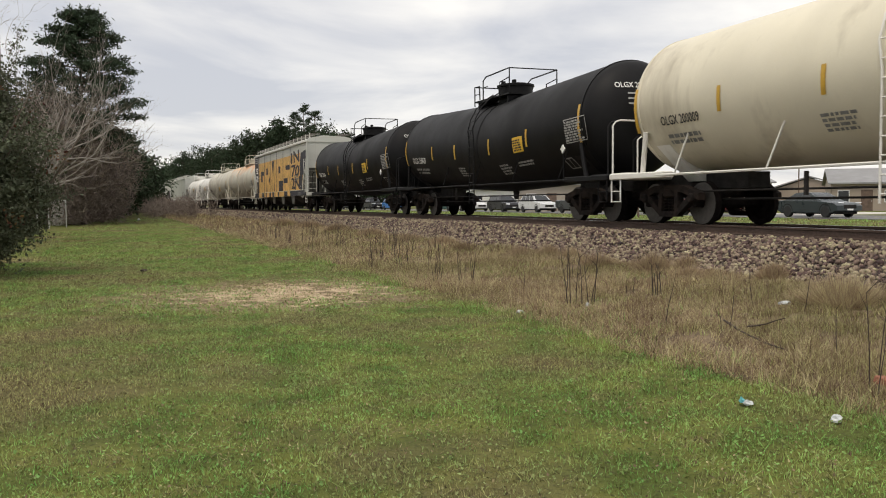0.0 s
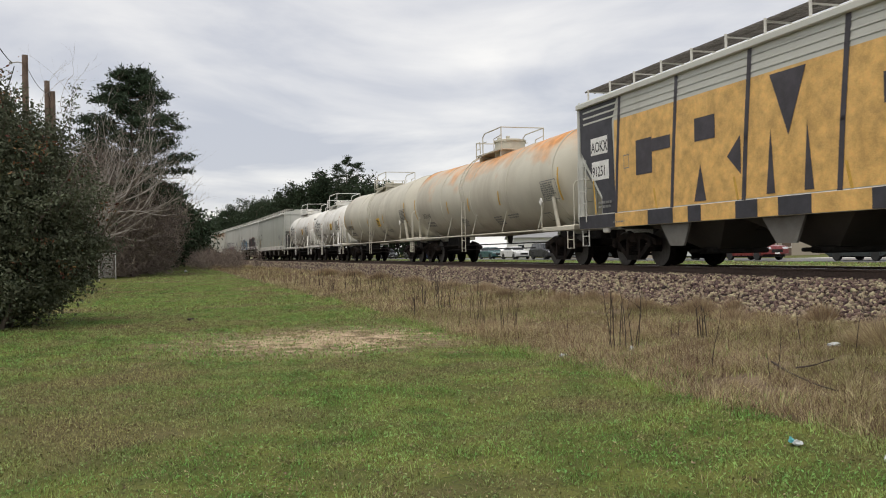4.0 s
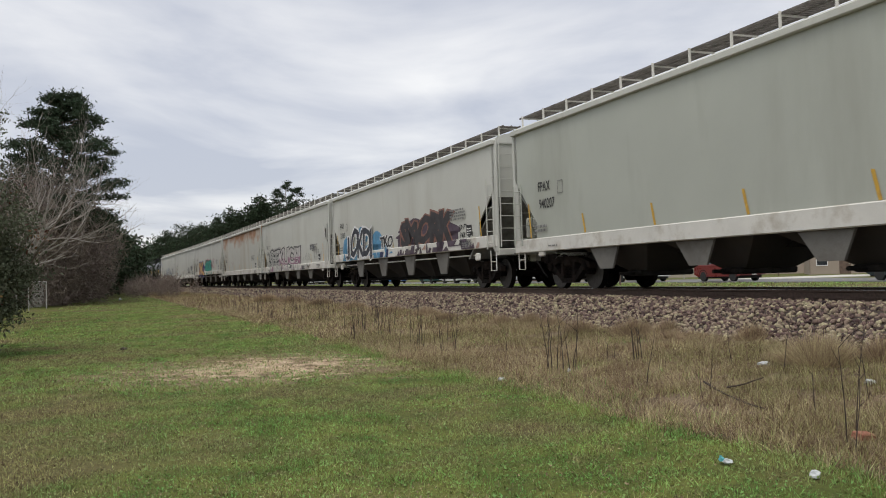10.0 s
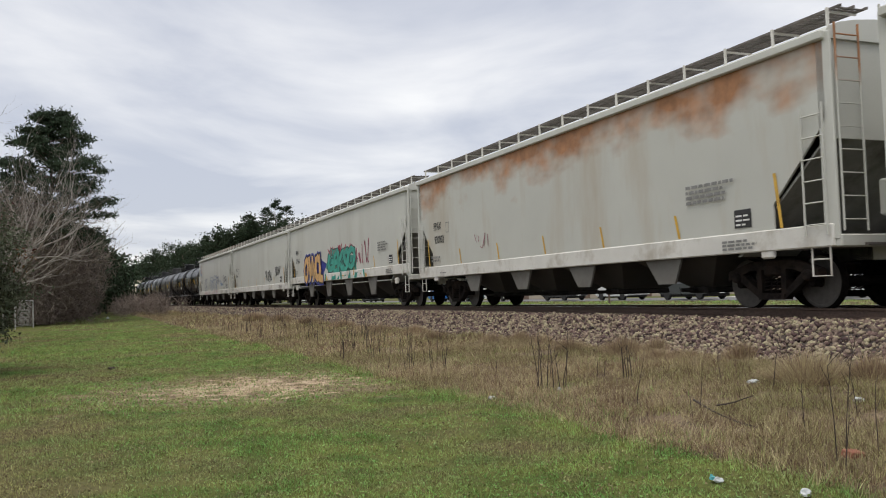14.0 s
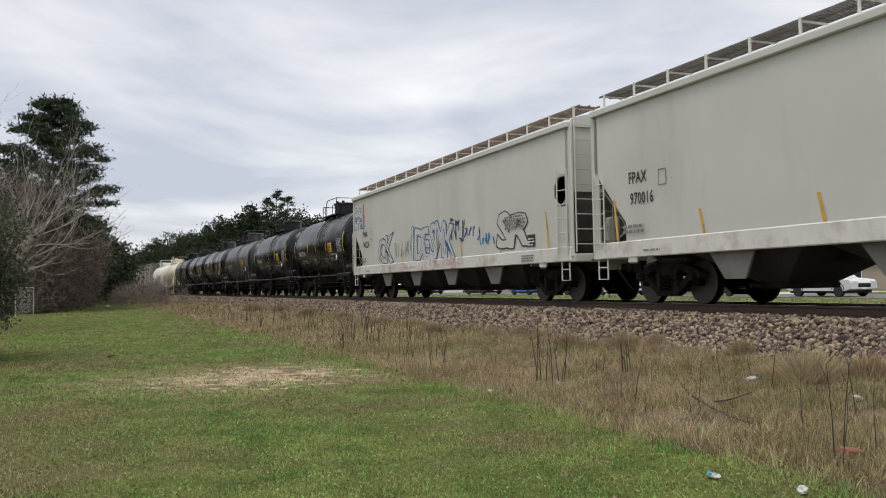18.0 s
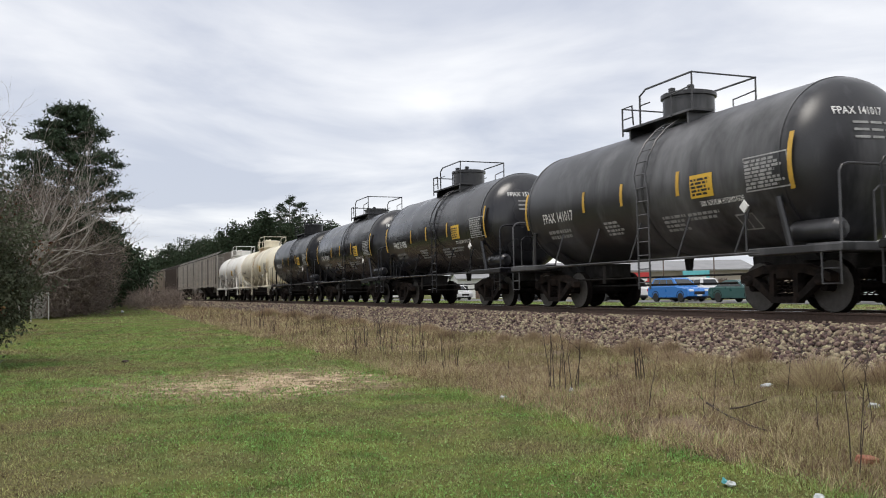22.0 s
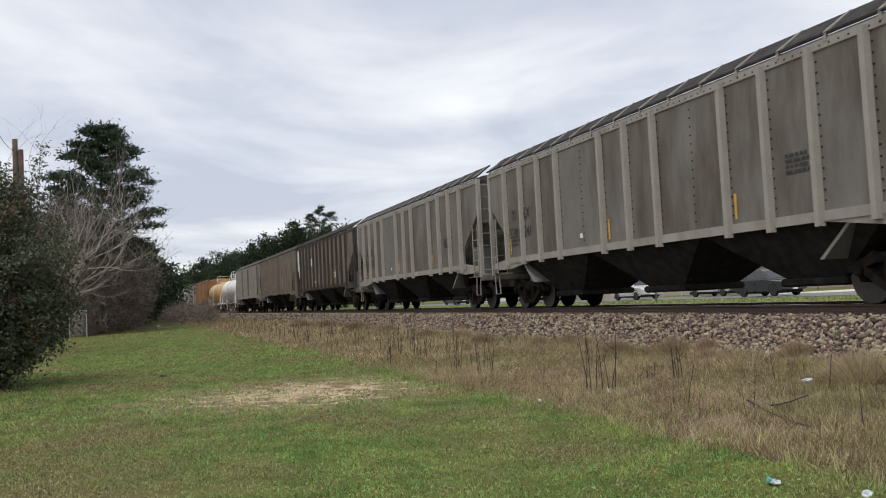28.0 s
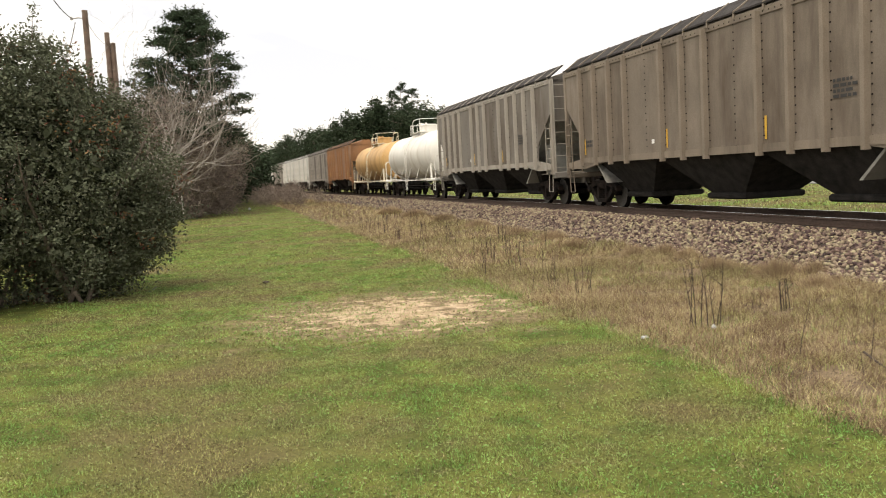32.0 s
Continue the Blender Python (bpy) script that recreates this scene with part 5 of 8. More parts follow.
# ---- the train, car by car, from its head; q: where the body's rear end lies on the line at 14 s ----
TRAIN = []


def couple(car, q, L):
    TRAIN.append((car, q - L / 2))
    return car


couple(tank_car("cream tank car with black lettering and yellow strips", 14.0, M_CREAM, R=1.54, zc=2.7, mz=-0.1, text_size=0.26, strips=(-1.02, -0.6, -0.21, 0.25, 0.7, 1.02), text="OLGX 200009", ink=M_INK, ink2=M_GREYINK, trim=M_WHITE, placard=0, panel=False, diamonds=False, seed=1), -183.0, 14.0)
couple(tank_car("jet black tank car with white lettering", 14.6, M_JET, R=1.52, zc=2.66, mz=-0.08, plat=(-1.4, 1.5), strips=(-1.0, -0.565, -0.24, 0.177, 0.555, 0.98), text="OLGX 258429", text_size=0.3, bands=(-0.05, 0.05), sag=0.26, seed=2, placard=0.425), -165.7, 14.6)
couple(tank_car("jet black tank car with white lettering", 14.6, M_JET, R=1.52, zc=2.66, mz=-0.08, plat=(-1.4, 1.5), strips=(-1.0, -0.565, -0.24, 0.177, 0.555, 0.98), text="OLGX 258366", text_size=0.3, bands=(-0.05, 0.05), sag=0.26, seed=3, placard=0.425), -148.3, 14.6)
car3 = couple(smooth_hopper("grey hopper car covered in large yellow and black graffiti", 20.6, None), -125.4, 20.6)
couple(tank_car("grey-cream tank car with orange rust running from the top", 15.0, M_TANKRUST, R=1.57, zc=2.72, ladder_x=-0.8, text="DCLX 1166", ink=M_INK, ink2=M_GREYINK, trim=M_GREYC, dome_mat=M_GREYC, placard=0, mz=-0.25, bands=(-0.5, 0.0, 0.5), sag=0.12, seed=4, text_size=0.26), -108.5, 15.0)
couple(tank_car("grey-cream tank car with a yellow panel and faded stencils", 14.6, M_GREYC, R=1.57, zc=2.72, text="DOWX 72820", ink=M_INK, ink2=M_GREYINK, trim=M_GREYC, placard=0.2, mz=-0.25, bands=(-0.4, 0.3), sag=0.12, dome=0.3, seed=5, text_size=0.3, strips=(-0.99, -0.707, -0.1, 0.4, 1.0), plat=(-1.6, 1.1)), -91.6, 14.6)
for q, num, sd in ((-79.0, "MDCX 1471", 6), (-66.2, "MDCX 1262", 7)):
    couple(tank_car("short white tank car with a dark emblem and orange strips", 9.4, M_WHITE, R=1.4, zc=2.58, text=num, ink=M_INK, ink2=M_GREYINK, trim=M_WHITE, dome=0.35, seed=sd, text_size=0.32, placard=0.41, mz=0.06, ladder_x=-0.39, plat=(-1.6, 2.0), strips=(-1.055, -0.28, 0.265, 0.62, 1.1), strip_mat=M_ORSTRIP), q, 9.4)
hop = {}
for i, q, L, num, lab in ((8, -44.6, 19.4, "940207", "clean pale grey hopper car"), (9, -23.7, 19.6, "215035", "pale grey hopper car with blue, black and rust-red graffiti"), (10, -3.8, 18.9, "950261", "pale grey hopper car with pink and white outlined graffiti"), (11, 16.1, 18.8, "930002", "pale grey hopper car with rust streaks below the roof"), (12, 37.5, 20.2, "219663", "pale grey hopper car with orange and green graffiti"), (13, 58.2, 20.0, "970016", "clean pale grey hopper car with two black tags"), (14, 78.4, 19.1, "940224", "pale grey hopper car with blue outlined graffiti")):
    hop[i] = couple(smooth_hopper(lab, L, ("FPAX", num), mat={8: M_HOPGN, 11: M_HOPRUST}.get(i), roof_mat=M_GRATER if i == 14 else None, zs=1.62 if i in (9, 12) else 1.38, hole=i in (8, 10, 14)), q, L)
for q, num, mt, sd in ((90.4, "FPAX 151149", M_BLACK, 11), (103.1, "FPAX 141095", M_BLACK, 12), (116.1, "FPAX 141017", M_BLACKD, 13), (129.2, "FPAX 151036", M_BLACKG, 14), (141.8, "FPAX 931050", M_BLACKG, 15), (154.6, "FPAX 151067", M_BLACK, 16)):
    couple(tank_car("black tank car with white lettering and a yellow panel", 9.7, mt, text=num, seed=sd, product="50% SODIUM HYDROXIDE", ladder_x=0.7, bands=(0.14,), reservoir=True, plat=(-0.35, 2.65) if num[5] == "9" else None, dome=0.7 if num[5] == "1" else 0.35), q, 9.7)
couple(tank_car("cream white tank car with rust at its middle band", 11.0, M_CREAM, R=1.48, zc=2.66, text="OLNX 718157", ink=M_INK, ink2=M_GREYINK, trim=M_CREAM, bands=(0.0, 0.08), seed=21, dome=0.6, text_size=0.26), 169.3, 11.0)
couple(tank_car("white tank car with black lettering", 10.2, M_WHITE, R=1.48, zc=2.66, text="OLNX 718424", ink=M_INK, ink2=M_GREYINK, trim=M_WHITE, seed=22, dome=0.5), 182.8, 10.2)
couple(ribbed_hopper("weathered grey ribbed hopper car", 17.8, M_HOPG, M_HOPR, ("TILX", "538241")), 201.8, 17.8)
couple(ribbed_hopper("weathered grey ribbed hopper car", 17.4, M_HOPG, M_HOPR, ("TILX", "538237")), 220.3, 17.4)
gatx = couple(ribbed_hopper("grimy brown ribbed hopper car with a white end panel", 17.1, M_HOPT, M_HOPB, ribs=13, skip=(), white_end=True), 238.5, 17.1)
couple(ribbed_hopper("dusty tan-brown ribbed hopper car", 17.3, M_HOPT, M_HOPT2, ribs=14), 257.0, 17.3)
couple(ribbed_hopper("dusty grey ribbed hopper car", 17.0, M_HOPG, M_HOPR, ribs=14), 275.4, 17.0)
couple(tank_car("dirty white tank car", 12.4, M_WHITE, R=1.45, zc=2.62, ink=M_INK, trim=M_WHITE, far=True), 290.5, 12.4)
couple(tank_car("orange tank car with a dark band", 12.6, M_ORANGE, R=1.45, zc=2.62, trim=M_CREAM, far=True), 305.8, 12.6)
q = 306.6
for k, (mt, rb, lab) in enumerate(((M_HOPO, M_HOPO, "orange-brown ribbed hopper car"), (M_HOPG, M_HOPR, "grey ribbed hopper car"), (M_HOP, M_HOPW, "pale grey ribbed hopper car"), (M_HOP, M_HOPW, "pale grey ribbed hopper car"), (M_HOPG, M_HOPR, "grey ribbed hopper car"), (M_HOP, M_HOPW, "pale grey ribbed hopper car"), (M_HOPT, M_HOPT, "brown ribbed hopper car"), (M_HOPG, M_HOPR, "grey ribbed hopper car"))):
    q += 17.6
    couple(ribbed_hopper(lab, 16.4, mt, rb, ribs=11, far=True), q, 16.4)


# ---- painted marks of single cars ----
YS, YSILL = -1.6, -1.635
DARK, NAVY, WHITEP = (0.02, 0.02, 0.025), (0.02, 0.03, 0.09), (0.7, 0.7, 0.7)


def sill_patches(car, x0, x1, cols, seed, top=1.37):
    """Colour that ran on over the side sill below a piece of graffiti: slanting, uneven dabs."""
    r = random.Random(seed)
    groups = {c: [] for c in cols}
    x = x0
    while x < x1:
        w = r.uniform(0.12, 0.6)
        a, b = r.uniform(-0.3, 0.3), r.uniform(-0.3, 0.3)
        lo, hi = top - r.choice((0.33, 0.33, 0.2)), top - r.choice((0.0, 0.0, 0.1, 0.16))
        groups[r.choice(cols)].append([(x, lo), (x + w, lo), (x + w + a, hi), (x + w * r.uniform(0.1, 0.7) + b, hi)])
        x += w * r.uniform(0.5, 1.5)
    for j, (c, polys) in enumerate(groups.items()):
        if polys:
            mark(car, "sill_paint", polys, paint(c), 0, YSILL, "spray paint on the sill", lift=0.006 + 0.002 * j)


def blot(x, z, w, h, seed, n=14):
    """An uneven cloud of paint, as a fan."""
    r = random.Random(seed)
    ring = [(x + w / 2 * (1 + r.uniform(-0.12, 0.12)) * math.cos(a), z + h / 2 * (1 + r.uniform(-0.2, 0.2)) * math.sin(a)) for a in [6.283 * i / n for i in range(n)]]
    return [[(x, z), a, b] for a, b in zip(ring, ring[1:] + ring[:1])]


# blue and rust-red pieces
c9 = hop[9]
BLUE, PLUM = (0.09, 0.27, 0.45), (0.075, 0.05, 0.075)
mark(c9, "graffiti_cloud", rect(-7.5, 1.63, 6.6, 0.25) + blot(-7.2, 1.9, 1.5, 1.1, 4) + blot(-4.6, 2.3, 2.0, 0.9, 5) + blot(-2.4, 2.0, 1.8, 0.9, 7), paint(BLUE), 0, YS, "blue paint cloud", lift=0.005)
letter_piece(c9, "JOKDI", -7.0, 1.4, 4.4, 1.12, 197, YSILL, (0.03, 0.035, 0.05), WHITEP, None, 0.05, 0.03)
letter_piece(c9, "TKO", -1.8, 1.68, 1.65, 0.42, 92, YS, DARK, WHITEP, None, 0.06, 0.03, 0.05)
mark(c9, "graffiti_cloud", blot(3.6, 2.0, 6.4, 1.0, 6, 26) + blot(2.6, 2.35, 1.6, 0.6, 8) + blot(4.9, 2.35, 1.5, 0.5, 9) + rect(0.5, 1.63, 6.3, 0.3), paint(PLUM), 0, YS, "dark plum paint cloud", lift=0.005)
letter_piece(c9, "SMORK", 1.0, 1.66, 5.2, 0.9, 93, YS, (0.03, 0.026, 0.03), (0.22, 0.1, 0.075), None, 0.05, 0.06)
tag_scrawl(c9, 6.95, 1.4, 1.0, 0.17, 94, YS - 0.03, DARK, 0.035, 6)
tag_scrawl(c9, 6.95, 1.67, 1.1, 0.17, 95, YS, DARK, 0.035, 6)
tag_scrawl(c9, 6.95, 1.93, 0.7, 0.16, 96, YS, DARK, 0.035, 5)
sill_patches(c9, -8.4, -0.4, (BLUE, BLUE, WHITEP, NAVY), 9, 1.61)
sill_patches(c9, 0.4, 8.4, (PLUM, (0.1, 0.08, 0.09), (0.4, 0.26, 0.21), PLUM), 10, 1.61)
# white and pink outlined pieces
c10 = hop[10]
GREYF, PINK = (0.42, 0.42, 0.4), (0.3, 0.16, 0.23)
letter_piece(c10, "SEE", -7.0, 1.42, 3.3, 1.0, 101, YS, GREYF, DARK, (0.3, 0.3, 0.29), 0.05, 0.05)
letter_piece(c10, "SEE", -6.95, 1.46, 3.3, 0.9, 101, YS - 0.006, (0.07, 0.07, 0.07), None, None, 0.0, -0.03)
letter_piece(c10, "KUOBI", -3.6, 1.4, 6.8, 0.95, 102, YS, (0.48, 0.46, 0.45), DARK, None, 0.05, 0.05)
letter_piece(c10, "KUOBI", -3.55, 1.42, 6.8, 0.42, 102, YS - 0.006, PINK, None, None, 0.0, 0.01)
tag_scrawl(c10, -3.5, 2.2, 0.5, 0.35, 107, YS, DARK, 0.025, 5)
tag_scrawl(c10, 3.35, 1.55, 2.0, 0.4, 104, YS, (0.13, 0.13, 0.13), 0.028, 6)
tag_scrawl(c10, 5.3, 2.12, 1.1, 0.28, 105, YS, (0.05, 0.05, 0.1), 0.05, 7)
tag_scrawl(c10, 6.0, 1.5, 1.9, 0.6, 106, YS, (0.2, 0.2, 0.2), 0.025, 7)
tag_scrawl(c10, 3.3, 1.08, 1.9, 0.2, 109, YS - 0.03, DARK, 0.03, 7)
tag_scrawl(c10, -8.2, 3.1, 0.6, 0.5, 108, YS, (0.25, 0.25, 0.25), 0.022, 5)
sill_patches(c10, -7.2, 3.4, (GREYF, PINK, (0.48, 0.47, 0.45), (0.48, 0.47, 0.45), (0.1, 0.1, 0.1), (0.42, 0.33, 0.36)), 11)
# rust streaked car: a small tag only
tag_scrawl(hop[11], -4.6, 1.8, 1.1, 0.4, 111, YS, (0.3, 0.12, 0.15), 0.03, 5)
# orange, blue and green
c12 = hop[12]
mark(c12, "graffiti_cloud", blot(-4.4, 2.0, 5.0, 1.0, 12, 20), paint((0.03, 0.04, 0.25)), 0, YS, "deep blue paint cloud", lift=0.005)
letter_piece(c12, "OWOL", -6.5, 1.32, 3.9, 1.22, 121, YSILL, (0.6, 0.36, 0.15), DARK, (0.03, 0.04, 0.25), 0.04, 0.06)
letter_piece(c12, "OWOL", -6.43, 1.42, 3.9, 1.05, 121, YSILL - 0.006, (0.68, 0.47, 0.27), None, None, 0.0, -0.045)
mark(c12, "graffiti_cloud", blot(0.8, 2.0, 5.2, 1.0, 17, 22) + rect(-1.6, 1.63, 4.9, 0.3), paint((0.03, 0.24, 0.2)), 0, YS, "green paint cloud", lift=0.005)
letter_piece(c12, "GEKSO", -1.6, 1.66, 4.8, 0.95, 122, YS, (0.04, 0.33, 0.26), (0.02, 0.08, 0.07), None, 0.045, 0.05)
tag_scrawl(c12, -1.6, 2.5, 4.6, 0.4, 123, YS, (0.4, 0.06, 0.1), 0.08, 8)
tag_scrawl(c12, 3.3, 1.9, 2.0, 0.9, 124, YS, (0.35, 0.06, 0.12), 0.08, 5)
sill_patches(c12, -2.2, 4.8, ((0.6, 0.35, 0.12), WHITEP, (0.03, 0.3, 0.24)), 13, 1.61)
# two black tags
letter_piece(hop[13], "NISTAL", 3.35, 1.65, 1.9, 0.62, 131, YS, DARK, None, None, 0, 0.0, 0.35, "graffiti_tag")
tag_scrawl(hop[13], 3.4, 1.55, 1.8, 0.7, 131, YS, DARK, 0.03, 4)
letter_piece(hop[13], "TSKW", 6.15, 1.9, 1.5, 0.5, 132, YS, DARK, None, None, 0, 0.0, 0.35, "graffiti_tag")
# blue outlines
c14 = hop[14]
BODY = M_HOP
letter_piece(c14, "CK", -5.9, 1.45, 1.7, 1.0, 141, YS, BODY, (0.04, 0.06, 0.14), None, 0.035, 0.03)
letter_piece(c14, "CK", -5.8, 1.5, 1.6, 0.9, 142, YS - 0.006, (0.06, 0.08, 0.17), None, None, 0.0, -0.035)
letter_piece(c14, "iDESMK", -1.9, 1.42, 4.0, 1.15, 142, YS, BODY, (0.05, 0.13, 0.32), None, 0.03, 0.03)
letter_piece(c14, "iDESMK", -1.8, 1.46, 3.9, 1.0, 142, YS - 0.006, (0.07, 0.16, 0.36), None, None, 0.0, -0.04)
tag_scrawl(c14, 1.4, 1.9, 1.7, 0.7, 143, YS, (0.04, 0.06, 0.16), 0.06, 7)
tag_scrawl(c14, 3.0, 2.0, 1.3, 0.3, 144, YS, (0.04, 0.08, 0.25), 0.05, 4)
tag_scrawl(c14, 4.0, 1.7, 1.2, 0.35, 145, YS, (0.1, 0.25, 0.5), 0.07, 5)
letter_piece(c14, "SR", 5.4, 1.5, 1.9, 0.95, 146, YS, BODY, (0.05, 0.05, 0.08), None, 0.03, 0.03)
tag_scrawl(c14, -3.8, 1.6, 1.9, 0.6, 147, YS, (0.2, 0.2, 0.2), 0.035, 6)
letter_piece(c14, "OKAY", -9.3, 3.72, 1.15, 0.3, 148, YS, (0.06, 0.15, 0.36), None, None, 0, -0.02, 0.25, "graffiti_tag")
for k in range(2):
    tag_scrawl(c14, -9.3, 3.0 + 0.34 * k, 1.5, 0.3, 149 + k, YS, (0.05, 0.14, 0.36), 0.04, 6)
mark(c14, "orange_streak", stroke([(-8.0, 3.2), (-8.05, 3.6), (-7.95, 4.0)], 0.16), paint((0.55, 0.25, 0.08)), 0, YS)
sill_patches(c14, -5.5, 2.5, ((0.6, 0.45, 0.46), (0.62, 0.55, 0.53)), 15)
# the yellow and black hopper
mark(car3, "graffiti_field", rect(-8.25, 1.4, 16.6, 2.36), paint((0.66, 0.4, 0.13)), 0, YS, "broad yellow-orange field", lift=0.006)
mark(car3, "graffiti_end", [[(-10.15, 3.15), (-8.95, 1.86), (-8.95, 1.4), (-8.2, 1.4), (-8.35, 3.76), (-8.05, 4.36), (-10.2, 4.36)]] + [[(8.3, 1.4), (8.9, 1.4), (8.9, 1.9), (10.1, 3.15), (10.1, 3.9), (8.6, 3.76), (8.2, 2.9)]], paint((0.035, 0.035, 0.045)), 0, YS, "black painted ends", lift=0.008)
g3 = []
CELL = 2.62
for i in range(6):
    x = -8.2 + CELL * i
    g3 += stroke([(x, 1.4), (x + 0.1, 2.6), (x + 0.28, 4.3)], 0.13)
x = -8.2 + 0.1
g3 += rect(x + 0.95, 2.25, 0.75, 0.85) + rect(x + 1.7, 2.75, 0.8, 0.3)
x += CELL
g3 += rect(x + 0.85, 2.75, 0.75, 0.5) + [[(x + 0.8, 1.45), (x + 1.25, 1.45), (x + 1.05, 2.25)]] + [[(x + 2.0, 2.3), (x + 2.45, 1.9), (x + 2.45, 2.7)]]
x += CELL
g3 += [[(x + 0.75, 3.7), (x + 1.75, 3.7), (x + 1.25, 2.5)]] + [[(x + 0.6, 1.45), (x + 0.85, 1.45), (x + 0.75, 2.7)], [(x + 1.65, 1.45), (x + 1.9, 1.45), (x + 1.75, 2.7)]]
x += CELL
g3 += rect(x + 0.9, 2.7, 0.75, 0.5) + rect(x + 0.95, 1.4, 1.5, 0.75)
x += CELL
g3 += rect(x + 1.0, 2.85, 1.5, 0.32) + rect(x + 0.2, 1.95, 1.5, 0.34)
mark(car3, "graffiti_stroke", g3, paint((0.045, 0.04, 0.05)), 0, YS, "dark bars and strokes of giant letters", lift=0.014)
for k, txt in enumerate(("2N", "70", "IN")):
    letter_piece(car3, txt, 5.5, 1.5 + 0.85 * k, 2.5, 0.72, 60 + k, YS, (0.045, 0.04, 0.05), None, None, 0, 0.03, 0.05, "graffiti_figure")
corr = Shape()
for zz in (3.86, 4.02, 4.18):
    corr.chamfer(-10.0, 10.0, -1.612, -1.6, zz, zz + 0.05, 0.005)
part("corrugation", corr, M_HOP, car3)
mark(car3, "sill_paint", rect(-8.2, 1.02, 13.2, 0.35), paint((0.66, 0.4, 0.13)), 0, YSILL, "yellow-orange paint on the sill", lift=0.006)
mark(car3, "sill_paint", rect(-10.25, 1.02, 2.05, 0.35) + rect(5.0, 1.02, 5.2, 0.35) + sum([rect(x, 1.02, w, 0.35) for x, w in ((-6.6, 1.1), (-4.9, 0.5), (-3.2, 0.7), (-1.9, 0.9), (0.4, 0.6), (2.9, 1.2))], []), paint((0.035, 0.035, 0.045)), 0, YSILL, "black paint on the sill", lift=0.009)
mark(car3, "number_board", rect(-9.55, 2.98, 0.95, 0.46) + rect(-9.5, 2.3, 0.95, 0.5), M_CHALK, 0, YS, "pale painted number board", lift=0.012)
words(car3, "AOKX", -9.52, 3.05, 0.4, M_INK, 0, YS, 0.8)
words(car3, "91251", -9.47, 2.4, 0.38, M_INK, 0, YS, 0.8)
# emblem and name bars of the two short white tanks
for car, mid in TRAIN[6:8]:
    R, zc = 1.4, 2.58
    em = []
    for k in range(5):
        em += [[(-3.95 + 0.05 * k, zc + 0.17 + 0.07 * k), (-3.5 + 0.05 * k, zc + 0.24 + 0.07 * k), (-3.5 + 0.05 * k, zc + 0.28 + 0.07 * k), (-3.95 + 0.05 * k, zc + 0.22 + 0.07 * k)]]
    em += [[(-3.85, zc + 0.02), (-3.6, zc - 0.03), (-3.5, zc + 0.1), (-3.6, zc + 0.15), (-3.9, zc + 0.14)]]
    mark(car, "emblem", em, M_INK, R, zc, "dark striped emblem")
    mark(car, "company_name", bars(-3.35, zc + 0.12, 1.9, 0.18, 1, 31, 0.9) + bars(-3.2, zc - 0.06, 1.6, 0.09, 1, 32, 0.9), M_GREYINK, R, zc, "company name as plain bars")
    mark(car, "grime_streak", stroke([(4.75, zc - 0.2), (4.7, zc - 0.75)], 0.2), M_TRUCK, R, zc)
# rust round the ladder and brown spill stains of the cream tank
cream = TRAIN[21][0]
mark(cream, "rust_streak", rect(0.1, 2.55, 0.1, 1.9, 0.0, 10) + rect(0.3, 2.2, 0.07, 2.3, 0.05, 10) + rect(0.08, 3.9, 0.4, 0.6, 0.0, 5), M_RUST, 1.48, 2.66, "orange rust streak below the platform")
mark(cream, "spill_stain", blot(4.6, 1.75, 0.7, 0.8, 31) + blot(5.0, 2.0, 0.4, 0.7, 32), paint((0.3, 0.22, 0.15)), 1.48, 2.66, "brown spill stain")
# white repainted patches of the brown hopper
yb = -1.518
mark(gatx, "repaint_patch", [[(-3.5, 3.0), (-3.0, 3.05), (-2.5, 3.2), (-2.5, 3.6), (-3.5, 3.5)]], M_WHITE, 0, yb, "white repainted patch")
mark(gatx, "repaint_patch", rect(-4.2, 1.6, 0.4, 0.35), M_WHITE, 0, yb, "white repainted patch")
mark(gatx, "repaint_patch", rect(3.75, 2.0, 0.2, 0.4), M_WHITE, 0, yb, "white repainted patch")
mark(gatx, "data_plate", stroke([(3.2, 2.0), (3.7, 2.0), (3.7, 2.3), (3.2, 2.3), (3.2, 2.0)], 0.04) + stroke([(3.45, 2.0), (3.45, 2.3)], 0.02), M_CHALK, 0, yb)
mark(gatx, "yellow_label", rect(3.2, 1.7, 0.3, 0.12) + rect(-7.2, 1.5, 0.55, 0.15), M_YEL, 0, yb, "small yellow label")
words(gatx, "GATX", 6.35, 3.75, 0.46, M_INK, 0, yb, 0.8)

# ---- grass, weeds and trees ----
def blades(s, d, height, width, mat, name, lean=0.5):
    """Grass blades as slim leaning triangles standing on the ground."""
    n = len(s)
    x, y = place(s, d)
    z = ground_z(s, d) - 0.01
    a = rng.uniform(0, 2 * np.pi, n)
    b = rng.uniform(0, 2 * np.pi, n)
    k = np.abs(rng.normal(0, lean, n)) * height
    base = np.stack([x, y, z], -1)
    side = np.stack([np.cos(a), np.sin(a), 0 * a], -1) * (width / 2)[:, None]
    off = np.stack([np.cos(b) * k, np.sin(b) * k, 0 * a], -1)
    up = np.stack([0 * a, 0 * a, height], -1)
    v = np.stack([base - side, base + side, base + up + off], 1).reshape(-1, 3)
    f = np.arange(n * 3).reshape(-1, 3)
    return fast_mesh(name, v, f, mat)


